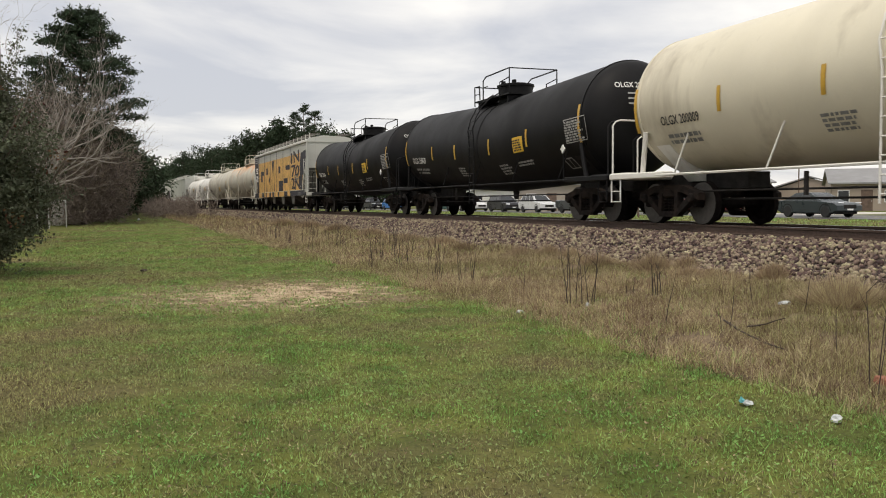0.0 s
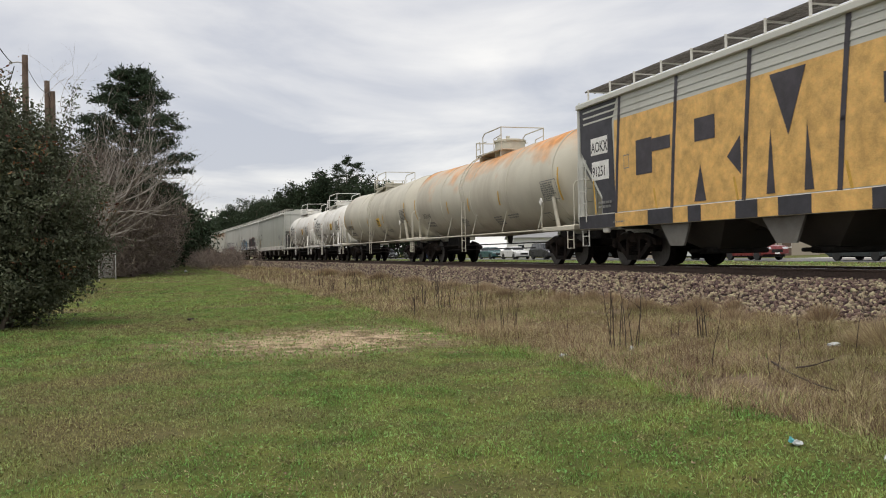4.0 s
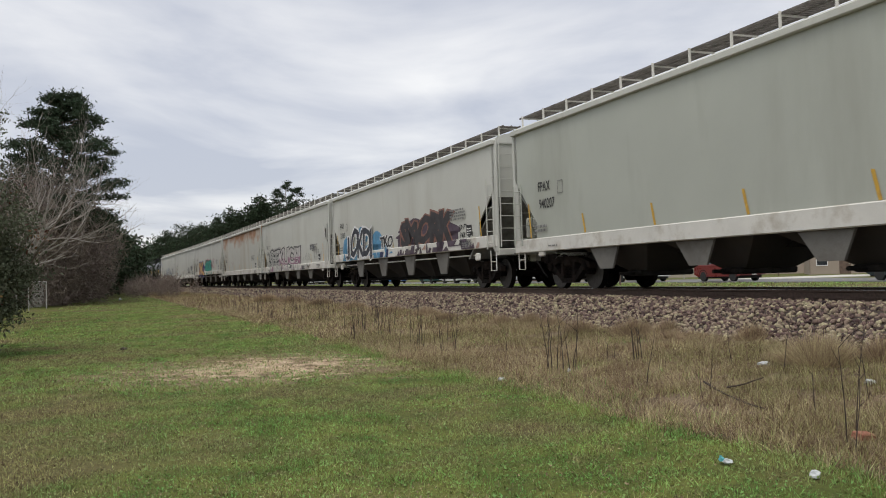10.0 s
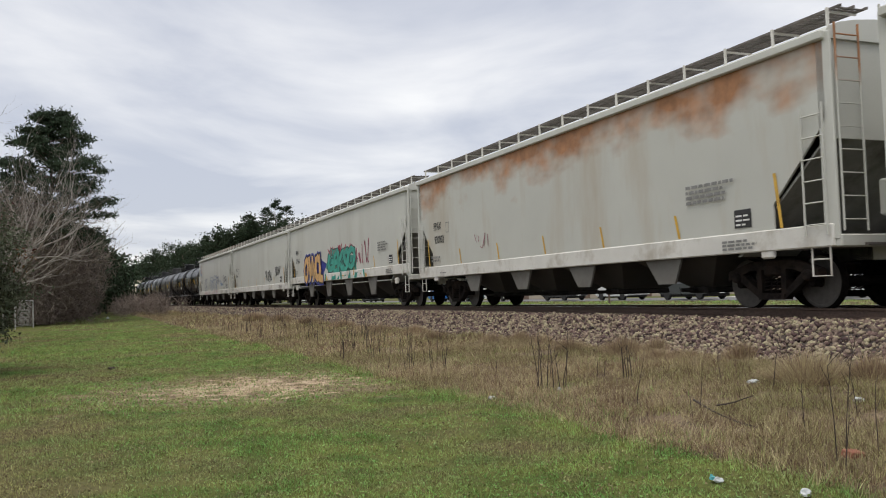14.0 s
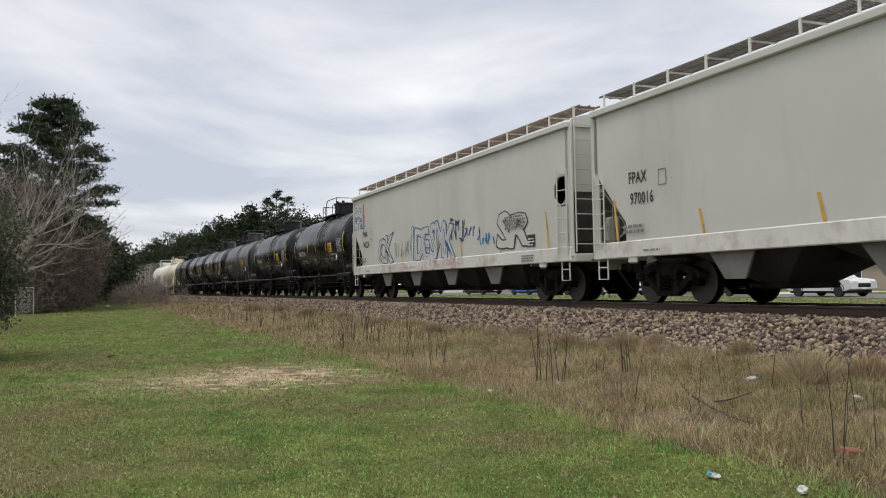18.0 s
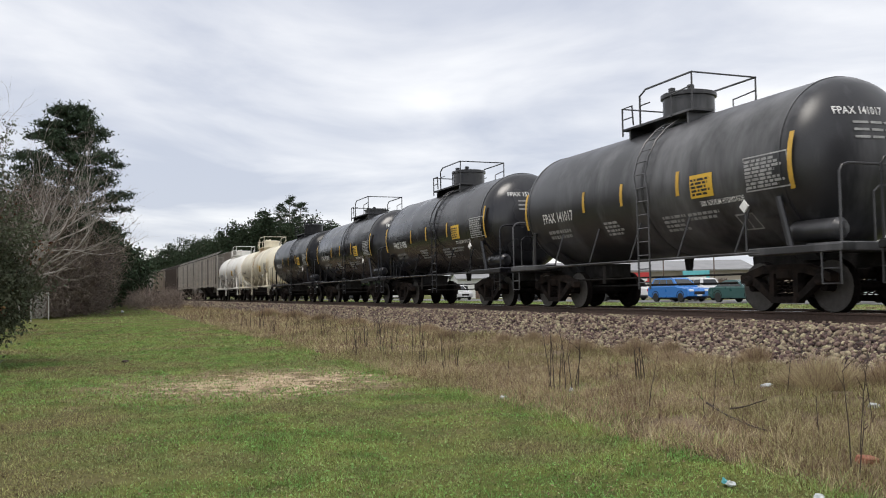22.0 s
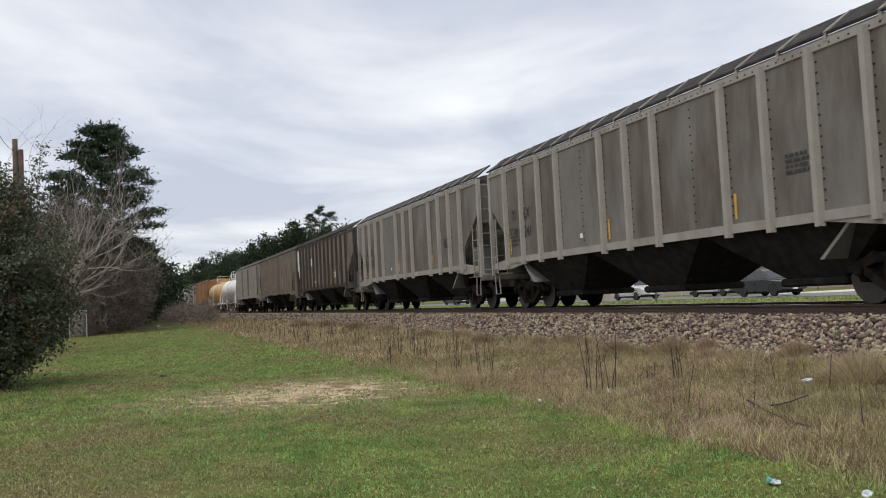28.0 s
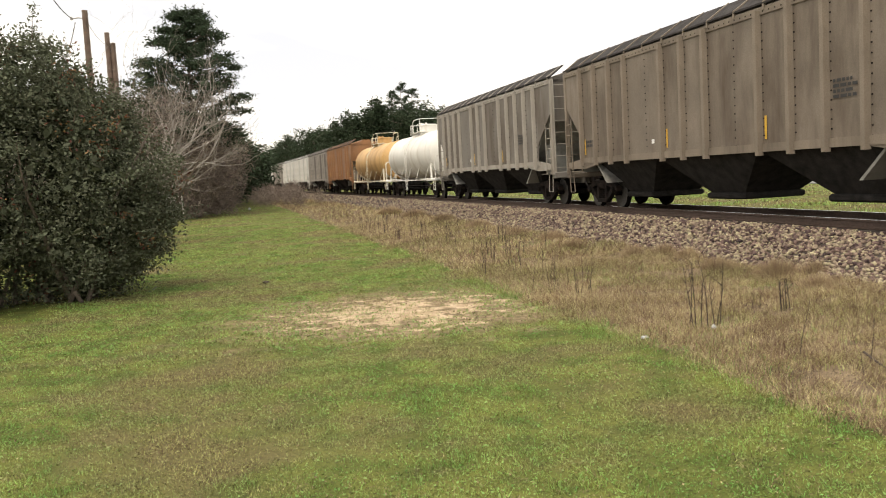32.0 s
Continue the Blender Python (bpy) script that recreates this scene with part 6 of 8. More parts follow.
def patchy(x, y, f, seed=0):
    """Smooth uneven values between 0 and 1 over the ground."""
    gx, gy = np.floor(x * f), np.floor(y * f)
    u, v = x * f - gx, y * f - gy
    u, v = u * u * (3 - 2 * u), v * v * (3 - 2 * v)

    def h(a, b):
        q = np.sin(a * 127.1 + b * 311.7 + seed * 74.7) * 43758.5453
        return q - np.floor(q)

    return (h(gx, gy) * (1 - u) + h(gx + 1, gy) * u) * (1 - v) + (h(gx, gy + 1) * (1 - u) + h(gx + 1, gy + 1) * u) * v


def inside(n, s0, s1, d0, d1):
    return rng.uniform(s0, s1, n), rng.uniform(d0, d1, n)


def leaf_mesh(name, pts, size, mat, flat=0.0, aspect=0.5):
    """Many single leaves (one quad each) turned every way round points."""
    n = len(pts)
    R = turns(n)
    u, w = R[:, :, 0] * size[:, None], R[:, :, 1] * (size * aspect)[:, None]
    v = np.stack([pts - u, pts + w, pts + u, pts - w], 1).reshape(-1, 3)
    f = (np.arange(n)[:, None] * 4 + np.arange(4)[None]).astype(np.int32)
    return fast_mesh(name, v, f, mat)


def limb(shape, p, d, length, r, r2, bend, rnd, seg=5, steps=5):
    """A bent, tapering branch; gives its points."""
    pts = [Vector(p)]
    d = Vector(d).normalized()
    for i in range(steps):
        d = (d + Vector((rnd.uniform(-bend, bend), rnd.uniform(-bend, bend), rnd.uniform(-bend, bend) + 0.03))).normalized()
        pts.append(pts[-1] + d * length / steps)
    shape.tube(pts, r, seg, r2)
    return pts, d


def blob_points(n, centre, radii, shell=0.55):
    """Points in the outer part of an uneven ellipsoid."""
    v = rng.normal(size=(n, 3))
    v /= np.linalg.norm(v, axis=1)[:, None]
    lump = 1 + 0.16 * np.sin(v[:, 0] * 7 + centre[0] * 3) * np.cos(v[:, 1] * 6 + centre[1]) + 0.12 * np.sin(v[:, 2] * 11 + centre[0])
    r = (shell + (1 - shell) * rng.uniform(0, 1, n) ** 0.5) * lump
    return np.array(centre) + v * r[:, None] * np.array(radii)


def clustered(n, centre, radii, clumps, spread, shell=0.6):
    """Points gathered in clumps on an ellipsoid, which leaves gaps between them."""
    c = blob_points(clumps, centre, radii, shell)
    return c[rng.integers(0, clumps, n)] + rng.normal(0, spread, (n, 3)) * np.array([1, 1, 0.75])


def leafy_tree(name, label, x, y, z, height, radius, base, mat, leaves=2600, size=0.35, seed=1, lean=0.0):
    r = random.Random(seed)
    t = thing(name, label, "tree", pose(x, y, z))
    s = Shape()
    top, _ = limb(s, (0, 0, -0.2), (lean, 0.02, 1), height * 0.8, height * 0.022, height * 0.006, 0.05, r, 7, 7)
    for i in range(9):
        p = top[2 + i % 6]
        a = r.uniform(0, 6.28)
        limb(s, p, (math.cos(a), math.sin(a), r.uniform(0.2, 0.8)), radius * r.uniform(0.6, 1.0), height * 0.007, height * 0.002, 0.2, r, 5, 4)
    part("trunk", s, M_BARK, t)
    h = (height - base) / 2
    pts = [clustered(leaves, (0, 0, base + h), (radius, radius, h), max(60, leaves // 38), size * 2.1)]
    for i in range(4):
        a = r.uniform(0, 6.28)
        q = radius * r.uniform(0.35, 0.6)
        pts.append(clustered(leaves // 5, (math.cos(a) * q, math.sin(a) * q, base + h * r.uniform(0.8, 1.75)), (radius * 0.5, radius * 0.5, h * 0.4), 22, size * 1.5))
    pts = np.concatenate(pts)
    part("crown", leaf_mesh("crown", pts, rng.uniform(size * 0.5, size, len(pts)), mat, aspect=0.55), None, t)
    return t


def pine(label, x, y, z, height, spread, base, seed=1, limbs=60, tufts_each=5, needles=16, name="pine_tree"):
    """A loblolly-like pine: straight trunk, limbs that carry flat shelves of needle tufts, rounded top, small gaps."""
    r = random.Random(seed)
    t = thing(name, label, "tree", pose(x, y, z))
    s = Shape()
    limb(s, (0, 0, -0.2), (0, 0, 1), height * 0.97, height * 0.015, 0.03, 0.012, r, 8, 10)
    tufts = []
    levels = max(5, limbs // 6)
    for i in range(limbs):
        u = min(0.99, (i // 6 + r.uniform(-0.45, 0.55)) / levels)
        zz = base + (height - base) * u * 0.97
        L = spread * min(1.0, (1.06 - u) * 1.9) ** 0.72 * r.choice((0.6, 0.8, 0.95, 1.0)) * r.uniform(0.88, 1.06)
        a = (i % 6) * 1.047 + (i // 6) * 0.5 + r.uniform(-0.35, 0.35)
        pts, d = limb(s, (0, 0, zz), (math.cos(a), math.sin(a), r.uniform(0.02, 0.36)), L, 0.045 + 0.05 * (1 - u), 0.015, 0.1, r, 5, 6)
        for k in range(tufts_each):
            j = r.choice((2, 3, 4, 4, 5, 5))
            p = pts[j].lerp(pts[j + 1], r.random())
            q = 0.07 * L
            tufts.append((p.x + r.gauss(0, q), p.y + r.gauss(0, q), p.z + r.gauss(0.1, 0.06)))
        tufts.append(tuple(pts[-1]))
    for _ in range(max(8, limbs // 6)):
        tufts.append((r.gauss(0, 0.1 * spread), r.gauss(0, 0.1 * spread), height - abs(r.gauss(0, 0.06 * height))))
    part("trunk", s, M_BARK, t)
    tufts = np.array(tufts)
    wide = np.repeat(rng.uniform(0.16, 0.36, len(tufts)), needles)[:, None]
    pts = np.repeat(tufts, needles, 0) + rng.normal(0, 1, (len(tufts) * needles, 3)) * np.array([1, 1, 0.5]) * wide
    part("needles", leaf_mesh("needles", pts, rng.uniform(0.09, 0.2, len(pts)), M_NEEDLE, aspect=0.28), None, t)
    return t


pine("tall dark green pine standing over the bare thicket", -27.0, 65.2, 0.3, 15.7, 4.7, 4.4, 5, 102, 9, 40)
pine("smaller dark pine behind the tall one", -31.5, 70.0, 0.3, 11.0, 3.6, 3.5, 6)
pine("smaller dark pine behind the bush", -24.5, 42.5, 0.3, 8.2, 2.2, 3.5, 8, 40, 5, 14)

# the treeline beyond the railway: (x, y, height, crown radius)
for i, (x, y, h, rad) in enumerate(((-76.8, 248.4, 13.5, 5.5), (-66.8, 230.5, 14.8, 5.5), (-56.0, 212.7, 16.1, 6.5), (-55.4, 223.2, 15.0, 5.5), (-45.2, 194.8, 15.0, 5.5), (-39.4, 185.9, 16.2, 5.5), (-35.6, 181.5, 17.1, 5.0), (-32.4, 177.0, 17.8, 4.5), (-22.4, 166.5, 16.5, 4.5), (-20.0, 163.8, 14.5, 5.0), (-17.1, 161.1, 12.1, 5.0), (-13.9, 159.4, 9.8, 5.0), (-9.7, 157.7, 8.1, 5.0), (-81.0, 288.8, 16.7, 7.0), (-88.1, 276.3, 12.8, 7.0), (-29.0, 176.0, 15.5, 4.5))):
    leafy_tree("evergreen_tree", "dark evergreen tree in the far treeline", x, y, 0.5, h * 0.97, rad * 1.08, 1.0, M_LEAFF, 6500, 0.3, 40 + i)
for i, (x, y, h, rad) in enumerate(((-29.5, 173.5, 19.3, 3.4), (-26.9, 169.9, 20.4, 3.4), (-24.6, 168.2, 18.9, 3.4), (-33.5, 179.5, 18.0, 3.4))):
    pine("dark pine in the far treeline beyond the train", x, y, 0.5, h, rad, 4, 70 + i, 70, 6, 18)
# woods on the near side, closing the lawn
for i, (s, d, h, rad) in enumerate(((88, 12.5, 8.4, 3.4), (96, 10.5, 7.6, 3.2), (104, 12, 8.6, 3.6), (84, 16, 9.0, 3.6), (114, 9.5, 8.2, 3.6), (128, 8.5, 8.8, 4.0), (78, 21, 9.5, 3.8), (95, 21, 11.0, 4.5), (145, 9, 10.5, 4.5), (165, 8, 11.5, 5.0), (76, 14.5, 7.6, 3.0), (80, 17, 8.4, 3.2), (190, 9, 13, 5.5), (215, 10, 14, 6), (50, 33, 9.5, 4), (112, 26, 12, 5), (245, 12, 15, 7), (280, 13, 16, 8), (330, 16, 17, 9), (40, 36, 9, 4), (30, 40, 9, 4), (20, 42, 8, 4), (10, 44, 8, 4))):
    x, y = place(np.array(float(s)), np.array(float(d)))
    hid = s <= 50
    leafy_tree("evergreen_tree", "dense dark tree at the end of the lawn", float(x), float(y), 0.3, h, rad, 0.4, M_LEAFF, 800 if hid else 2600, 0.4 if hid else 0.24, 80 + i)

for i, (px, py, h, rad) in enumerate(((-30.3, 74.4, 8.8, 2.8), (-31.2, 80.5, 8.4, 2.8), (-33.0, 89.4, 8.2, 2.9), (-36.6, 104.0, 7.6, 3.2), (-42.0, 123.2, 6.8, 3.6))):
    leafy_tree("evergreen_tree", "dense dark tree at the edge of the wood", px, py, 0.3, h, rad, 0.4, M_LEAFF, 2400, 0.26, 130 + i)

# ---- the big evergreen bush beside the lawn ----
bush = thing("evergreen_bush", "huge dense dark green bush with reddish leaf tips", "bush", pose(-11.6, 18.0, 0.06))
bb = Shape()
br = random.Random(3)
for i in range(26):
    a = br.uniform(0, 6.28)
    p0 = (br.uniform(-2.6, 1.6), br.uniform(-1.2, 1.4), 0)
    limb(bb, p0, (math.cos(a) * 0.5, math.sin(a) * 0.5, 1.0), br.uniform(2.2, 4.6), br.uniform(0.03, 0.07), 0.01, 0.16, br, 5, 6)
tagged(part("stem", bb, M_BARK, bush), kind="stuff")
BLOBS = (((-0.1, 0.2, 2.5), (3.0, 2.7, 2.9), 19000), ((1.15, 0.9, 1.75), (1.75, 1.7, 1.5), 9000), ((1.2, 0.5, 0.95), (1.35, 1.3, 0.95), 4500), ((1.75, 0.8, 1.9), (1.35, 1.2, 0.8), 3500), ((-2.3, -0.9, 2.3), (2.4, 2.0, 2.7), 13000), ((0.2, -0.2, 4.7), (1.45, 1.4, 1.3), 4600), ((-1.5, -0.8, 4.4), (1.5, 1.3, 1.1), 3800), ((1.3, 0.6, 3.7), (1.3, 1.3, 1.2), 3600), ((-1.5, -3.6, 3.2), (1.7, 1.5, 1.75), 9000), ((-3.3, -5.1, 2.95), (1.9, 1.6, 1.5), 10000), ((-5.0, -6.3, 2.8), (1.8, 1.6, 1.4), 6000), ((-1.0, -2.0, 1.4), (1.1, 0.9, 1.4), 4000), ((-2.2, -2.6, 4.5), (1.5, 1.3, 1.1), 3500))
bp = np.concatenate([np.concatenate([blob_points(n, c, [q * 0.9 for q in r], 0.55), clustered(int(n * 1.3), c, [q * 0.97 for q in r], n // 40, 0.16, 0.8)]) for c, r, n in BLOBS])
bp = bp[bp[:, 2] > 0.02]
inner = np.concatenate([blob_points(n // 5, c, [q * 0.8 for q in r], 0.3) for c, r, n in BLOBS])
inner = inner[inner[:, 2] > 0.1]
part("inner_foliage", leaf_mesh("leaves", inner, rng.uniform(0.07, 0.14, len(inner)), M_LEAFB, aspect=0.5), None, bush)
part("foliage", leaf_mesh("leaves", bp, rng.uniform(0.025, 0.055, len(bp)), M_LEAFB, aspect=0.5), None, bush)
rp = np.concatenate([clustered(900, (-0.4, -0.3, 3.2), (2.9, 2.5, 2.7), 60, 0.16, 0.9), clustered(500, (1.2, 0.4, 2.6), (1.9, 1.8, 1.9), 36, 0.14, 0.9)])
part("red_leaf_tip", leaf_mesh("tips", rp, rng.uniform(0.03, 0.055, len(rp)), M_LEAFR, aspect=0.45), None, bush, "reddish brown young leaves")
ot = Shape()
shoot_pts = []
for i in range(110):
    c, r, n = BLOBS[br.randrange(len(BLOBS))]
    a = br.uniform(0, 6.28)
    shoot, _ = limb(ot, (c[0] + r[0] * 0.8 * math.cos(a), c[1] + r[1] * 0.8 * math.sin(a), c[2] + r[2] * br.uniform(0.0, 0.9)), (math.cos(a) * 0.6, math.sin(a) * 0.6, 1), br.uniform(0.5, 1.0), 0.012, 0.004, 0.12, br, 4, 4)
    shoot_pts += [tuple(p) for p in shoot[1:]]
sp = np.repeat(np.array(shoot_pts), 26, 0)
sp = sp + rng.normal(0, 0.075, sp.shape)
part("shoot_leaf", leaf_mesh("leaves", sp, rng.uniform(0.022, 0.05, len(sp)), M_LEAFB, aspect=0.45), None, bush)
tagged(part("outer_shoot", ot, M_BARK, bush), kind="stuff")


# ---- the bare tree and the leafless thicket behind it ----
def bare_tree(label, x, y, z, stems, seed, reach=1.0, mat=None):
    r = random.Random(seed)
    t = thing("bare_tree", label, "tree", pose(x, y, z))
    s, tw = Shape(), Shape()

    def grow(p, d, L, rad, depth):
        sh = s if depth < 2 else tw
        pts, d2 = limb(sh, p, d, L, rad, rad * 0.6, 0.15 if depth == 0 else 0.3, r, 6 if depth < 2 else 4, 5)
        if depth >= 5:
            return
        for k in range(r.randint(2, 3) if depth else 4):
            q = pts[r.randint(2, 5)]
            dv = Vector((d2.x + r.uniform(-0.75, 0.75), d2.y + r.uniform(-0.75, 0.75), max(0.02, d2.z + r.uniform(-0.35, 0.6))))
            grow(q, dv, L * r.uniform(0.5, 0.78), rad * 0.52, depth + 1)

    for d, L, rad in stems:
        grow((r.uniform(-0.3, 0.3), r.uniform(-0.3, 0.3), -0.1), d, L, rad, 0)
    part("limb", s, mat or M_PALEBARK, t)
    tagged(part("twig", tw, mat or M_PALEBARK, t), kind="stuff")
    return t


bare_tree("pale leafless tree leaning out over the lawn", -18.6, 36.4, 0.15, (((0.6, 0.0, 1.0), 4.7, 0.065), ((0.95, 0.05, 0.85), 5.4, 0.06), ((0.3, 0.0, 1.2), 4.4, 0.065), ((-0.2, 0.1, 1.1), 4.2, 0.055), ((-0.7, 0.0, 0.9), 3.4, 0.05), ((1.0, -0.1, 1.05), 4.8, 0.055), ((0.75, -0.3, 1.1), 5.2, 0.06)), 12)


def thicket(name, label, n, area, zmax, seg, mat, width=0.02):
    """A tangle of thin leafless twigs; area: ranges along and across the line."""
    s0, s1, d0, d1 = area
    clump = max(6, n // 110)
    cs, cd = inside(clump, s0, s1, d0, d1)
    ch = rng.uniform(0.55, 1.0, clump)
    k = rng.integers(0, clump, n)
    x, y = place(cs[k], cd[k])
    a = rng.uniform(0, 2 * np.pi, n)
    rad = rng.uniform(0, 1, n) ** 0.7 * zmax * 0.34
    z0 = rng.uniform(0, 1, n) ** 0.8 * zmax * 0.8 * ch[k]
    p = np.stack([x + np.cos(a) * rad * (0.4 + z0 / zmax), y + np.sin(a) * rad * (0.4 + z0 / zmax), z0 + ground_z(cs[k], cd[k])], -1)
    b = rng.uniform(0, 2 * np.pi, n)
    dirs = np.stack([np.cos(b) * rng.uniform(0.2, 1.0, n), np.sin(b) * rng.uniform(0.2, 1.0, n), rng.uniform(-0.25, 1.0, n)], -1)
    L = rng.uniform(0.5, 1.0, n) * seg
    q = p + dirs * L[:, None]
    side = np.cross(dirs, rng.normal(size=(n, 3)))
    side = side / np.linalg.norm(side, axis=1)[:, None] * width
    v = np.stack([p - side, p + side, q + side * 0.3, q - side * 0.3], 1).reshape(-1, 3)
    f = (np.arange(n)[:, None] * 4 + np.arange(4)[None]).astype(np.int32)
    t = thing(name, label, "thicket", kind="stuff")
    tagged(part("twig", fast_mesh("twigs", v, f, mat), None, t), kind="stuff")
    return t


thicket("bare_thicket", "brown leafless thicket behind the chain-link fence", 80000, (54, 60, 15.2, 25), 12.5, 1.0, M_TWIG, 0.016)
thicket("bare_thicket", "brown leafless thicket under the tall pine", 44000, (58, 80, 12.6, 16.5), 9.0, 1.0, M_TWIG, 0.02)
thicket("bare_thicket", "brown leafless thicket behind the evergreen bush", 26000, (20, 34, 18.5, 25), 6.8, 1.1, M_TWIG, 0.012)
thicket("bare_thicket", "brown leafless brush along the wood's edge", 16000, (76, 100, 12.0, 18), 6.6, 1.2, M_TWIG, 0.025)
thicket("bare_brush", "low grey leafless brush beside the track", 5200, (62, 96, 4.6, 9.6), 2.4, 0.9, M_TWIG, 0.014)
thicket("bare_brush", "low grey leafless brush beside the track", 2600, (96, 130, 4.0, 9.0), 2.8, 1.0, M_TWIG, 0.02)
thicket("bare_thicket", "dark leafless brush round the foot of the bare tree", 9000, (24, 34, 19.2, 23), 4.2, 0.9, M_TWIG, 0.014)

# ---- beyond the railway: road, traffic, buildings ----
ROAD_D = -27.5
rd = []
for s in list(np.arange(-300, 60, 30.0)) + list(np.arange(60, 600, 60.0)):
    ring = []
    for d, z in ((ROAD_D + 4.2, 0.3), (ROAD_D + 4.2, 0.585), (ROAD_D - 4.2, 0.585), (ROAD_D - 4.2, 0.3)):
        x, y = place(np.array(s), np.array(d))
        ring.append((float(x), float(y), z))
    rd.append(ring)
tagged(part("road", Shape().loft(rd), M_ASPH, None, "pale grey two-lane road beyond the railway", smooth=0), category="road", kind="structure")
yl_mesh = Shape()
for i in range(90):
    m = beside(-120 + i * 6.0, ROAD_D, 0.592)
    yl_mesh.add([m @ Vector(p) for p in ((-1.5, -0.06, 0), (1.5, -0.06, 0), (1.5, 0.06, 0), (-1.5, 0.06, 0))], [(0, 1, 2, 3)])
tagged(part("road_marking", yl_mesh, M_YEL, None, "yellow dashed centre line", smooth=0), category="marking", kind="structure")
M_PAVE = material("pale_concrete", (0.5, 0.48, 0.44), 0.85, vary=0.1, scale=0.5, bump=0.1)
for s, w, name in ((38, 7, "driveway"), (14, 8, "driveway")):
    x, y = place(np.array(float(s)), np.array(-38.0))
    tagged(part(name, Shape().chamfer(-w / 2, w / 2, -6.3, 6.3, -0.2, 0.045, 0.01), M_PAVE, None, "pale concrete driveway joining the road", pose(float(x), float(y), 0.53, 0, 0, math.degrees(TRACK_A) - 90)), category="driveway", kind="structure")

CAR_PAINT = {}


def car_paint(rgb):
    if rgb not in CAR_PAINT:
        CAR_PAINT[rgb] = material("car_paint", rgb, 0.3, 0.0, 0.05, 2, 50, 0.0)
    return CAR_PAINT[rgb]


M_LAMP = material("headlamp_glass", (0.7, 0.72, 0.75), 0.15, 0.0, 0.05, 5, 50, 0.0)
M_TAIL = material("tail_lamp", (0.4, 0.02, 0.02), 0.25, 0.0, 0.05, 5, 50, 0.0)
M_RIMC = material("alloy_rim", (0.45, 0.45, 0.46), 0.35, 0.8, 0.1, 5, 50, 0.0)
PLAIN = {
    "suv": (4.7, 1.88, [(-2.35, 0.45), (-2.35, 0.95), (-2.25, 1.08), (0.95, 1.08), (1.15, 1.02), (2.2, 0.92), (2.35, 0.75), (2.35, 0.42), (1.9, 0.3), (-2.0, 0.3)], [(-2.2, 1.06), (-1.95, 1.62), (-1.6, 1.7), (0.0, 1.7), (0.3, 1.64), (1.1, 1.05)]),
    "sedan": (4.8, 1.82, [(-2.4, 0.45), (-2.4, 0.85), (-2.2, 0.98), (0.9, 0.95), (2.1, 0.82), (2.4, 0.66), (2.4, 0.4), (1.95, 0.26), (-2.05, 0.26)], [(-1.9, 0.96), (-1.0, 1.4), (-0.6, 1.44), (0.1, 1.42), (1.15, 0.92)]),
    "pickup": (5.6, 1.98, [(-2.8, 0.55), (-2.8, 1.12), (-0.85, 1.14), (1.0, 1.14), (2.6, 1.06), (2.8, 0.9), (2.8, 0.5), (2.3, 0.36), (-2.4, 0.36)], [(-0.85, 1.12), (-0.75, 1.76), (-0.5, 1.82), (0.4, 1.82), (0.65, 1.74), (1.2, 1.12)]),
}
TYRE = mesh_of(Shape().lathe([(-0.11, 0.2), (-0.11, 0.3), (-0.085, 0.335), (0.085, 0.335), (0.11, 0.3), (0.11, 0.2)], "y", seg=20), M_TYRE)
RIMM = mesh_of(Shape().lathe([(-0.1, 0.0), (-0.105, 0.06), (-0.08, 0.09), (-0.085, 0.21), (0.0, 0.215), (0.1, 0.21), (0.1, 0.0)], "y", seg=14), M_RIMC)


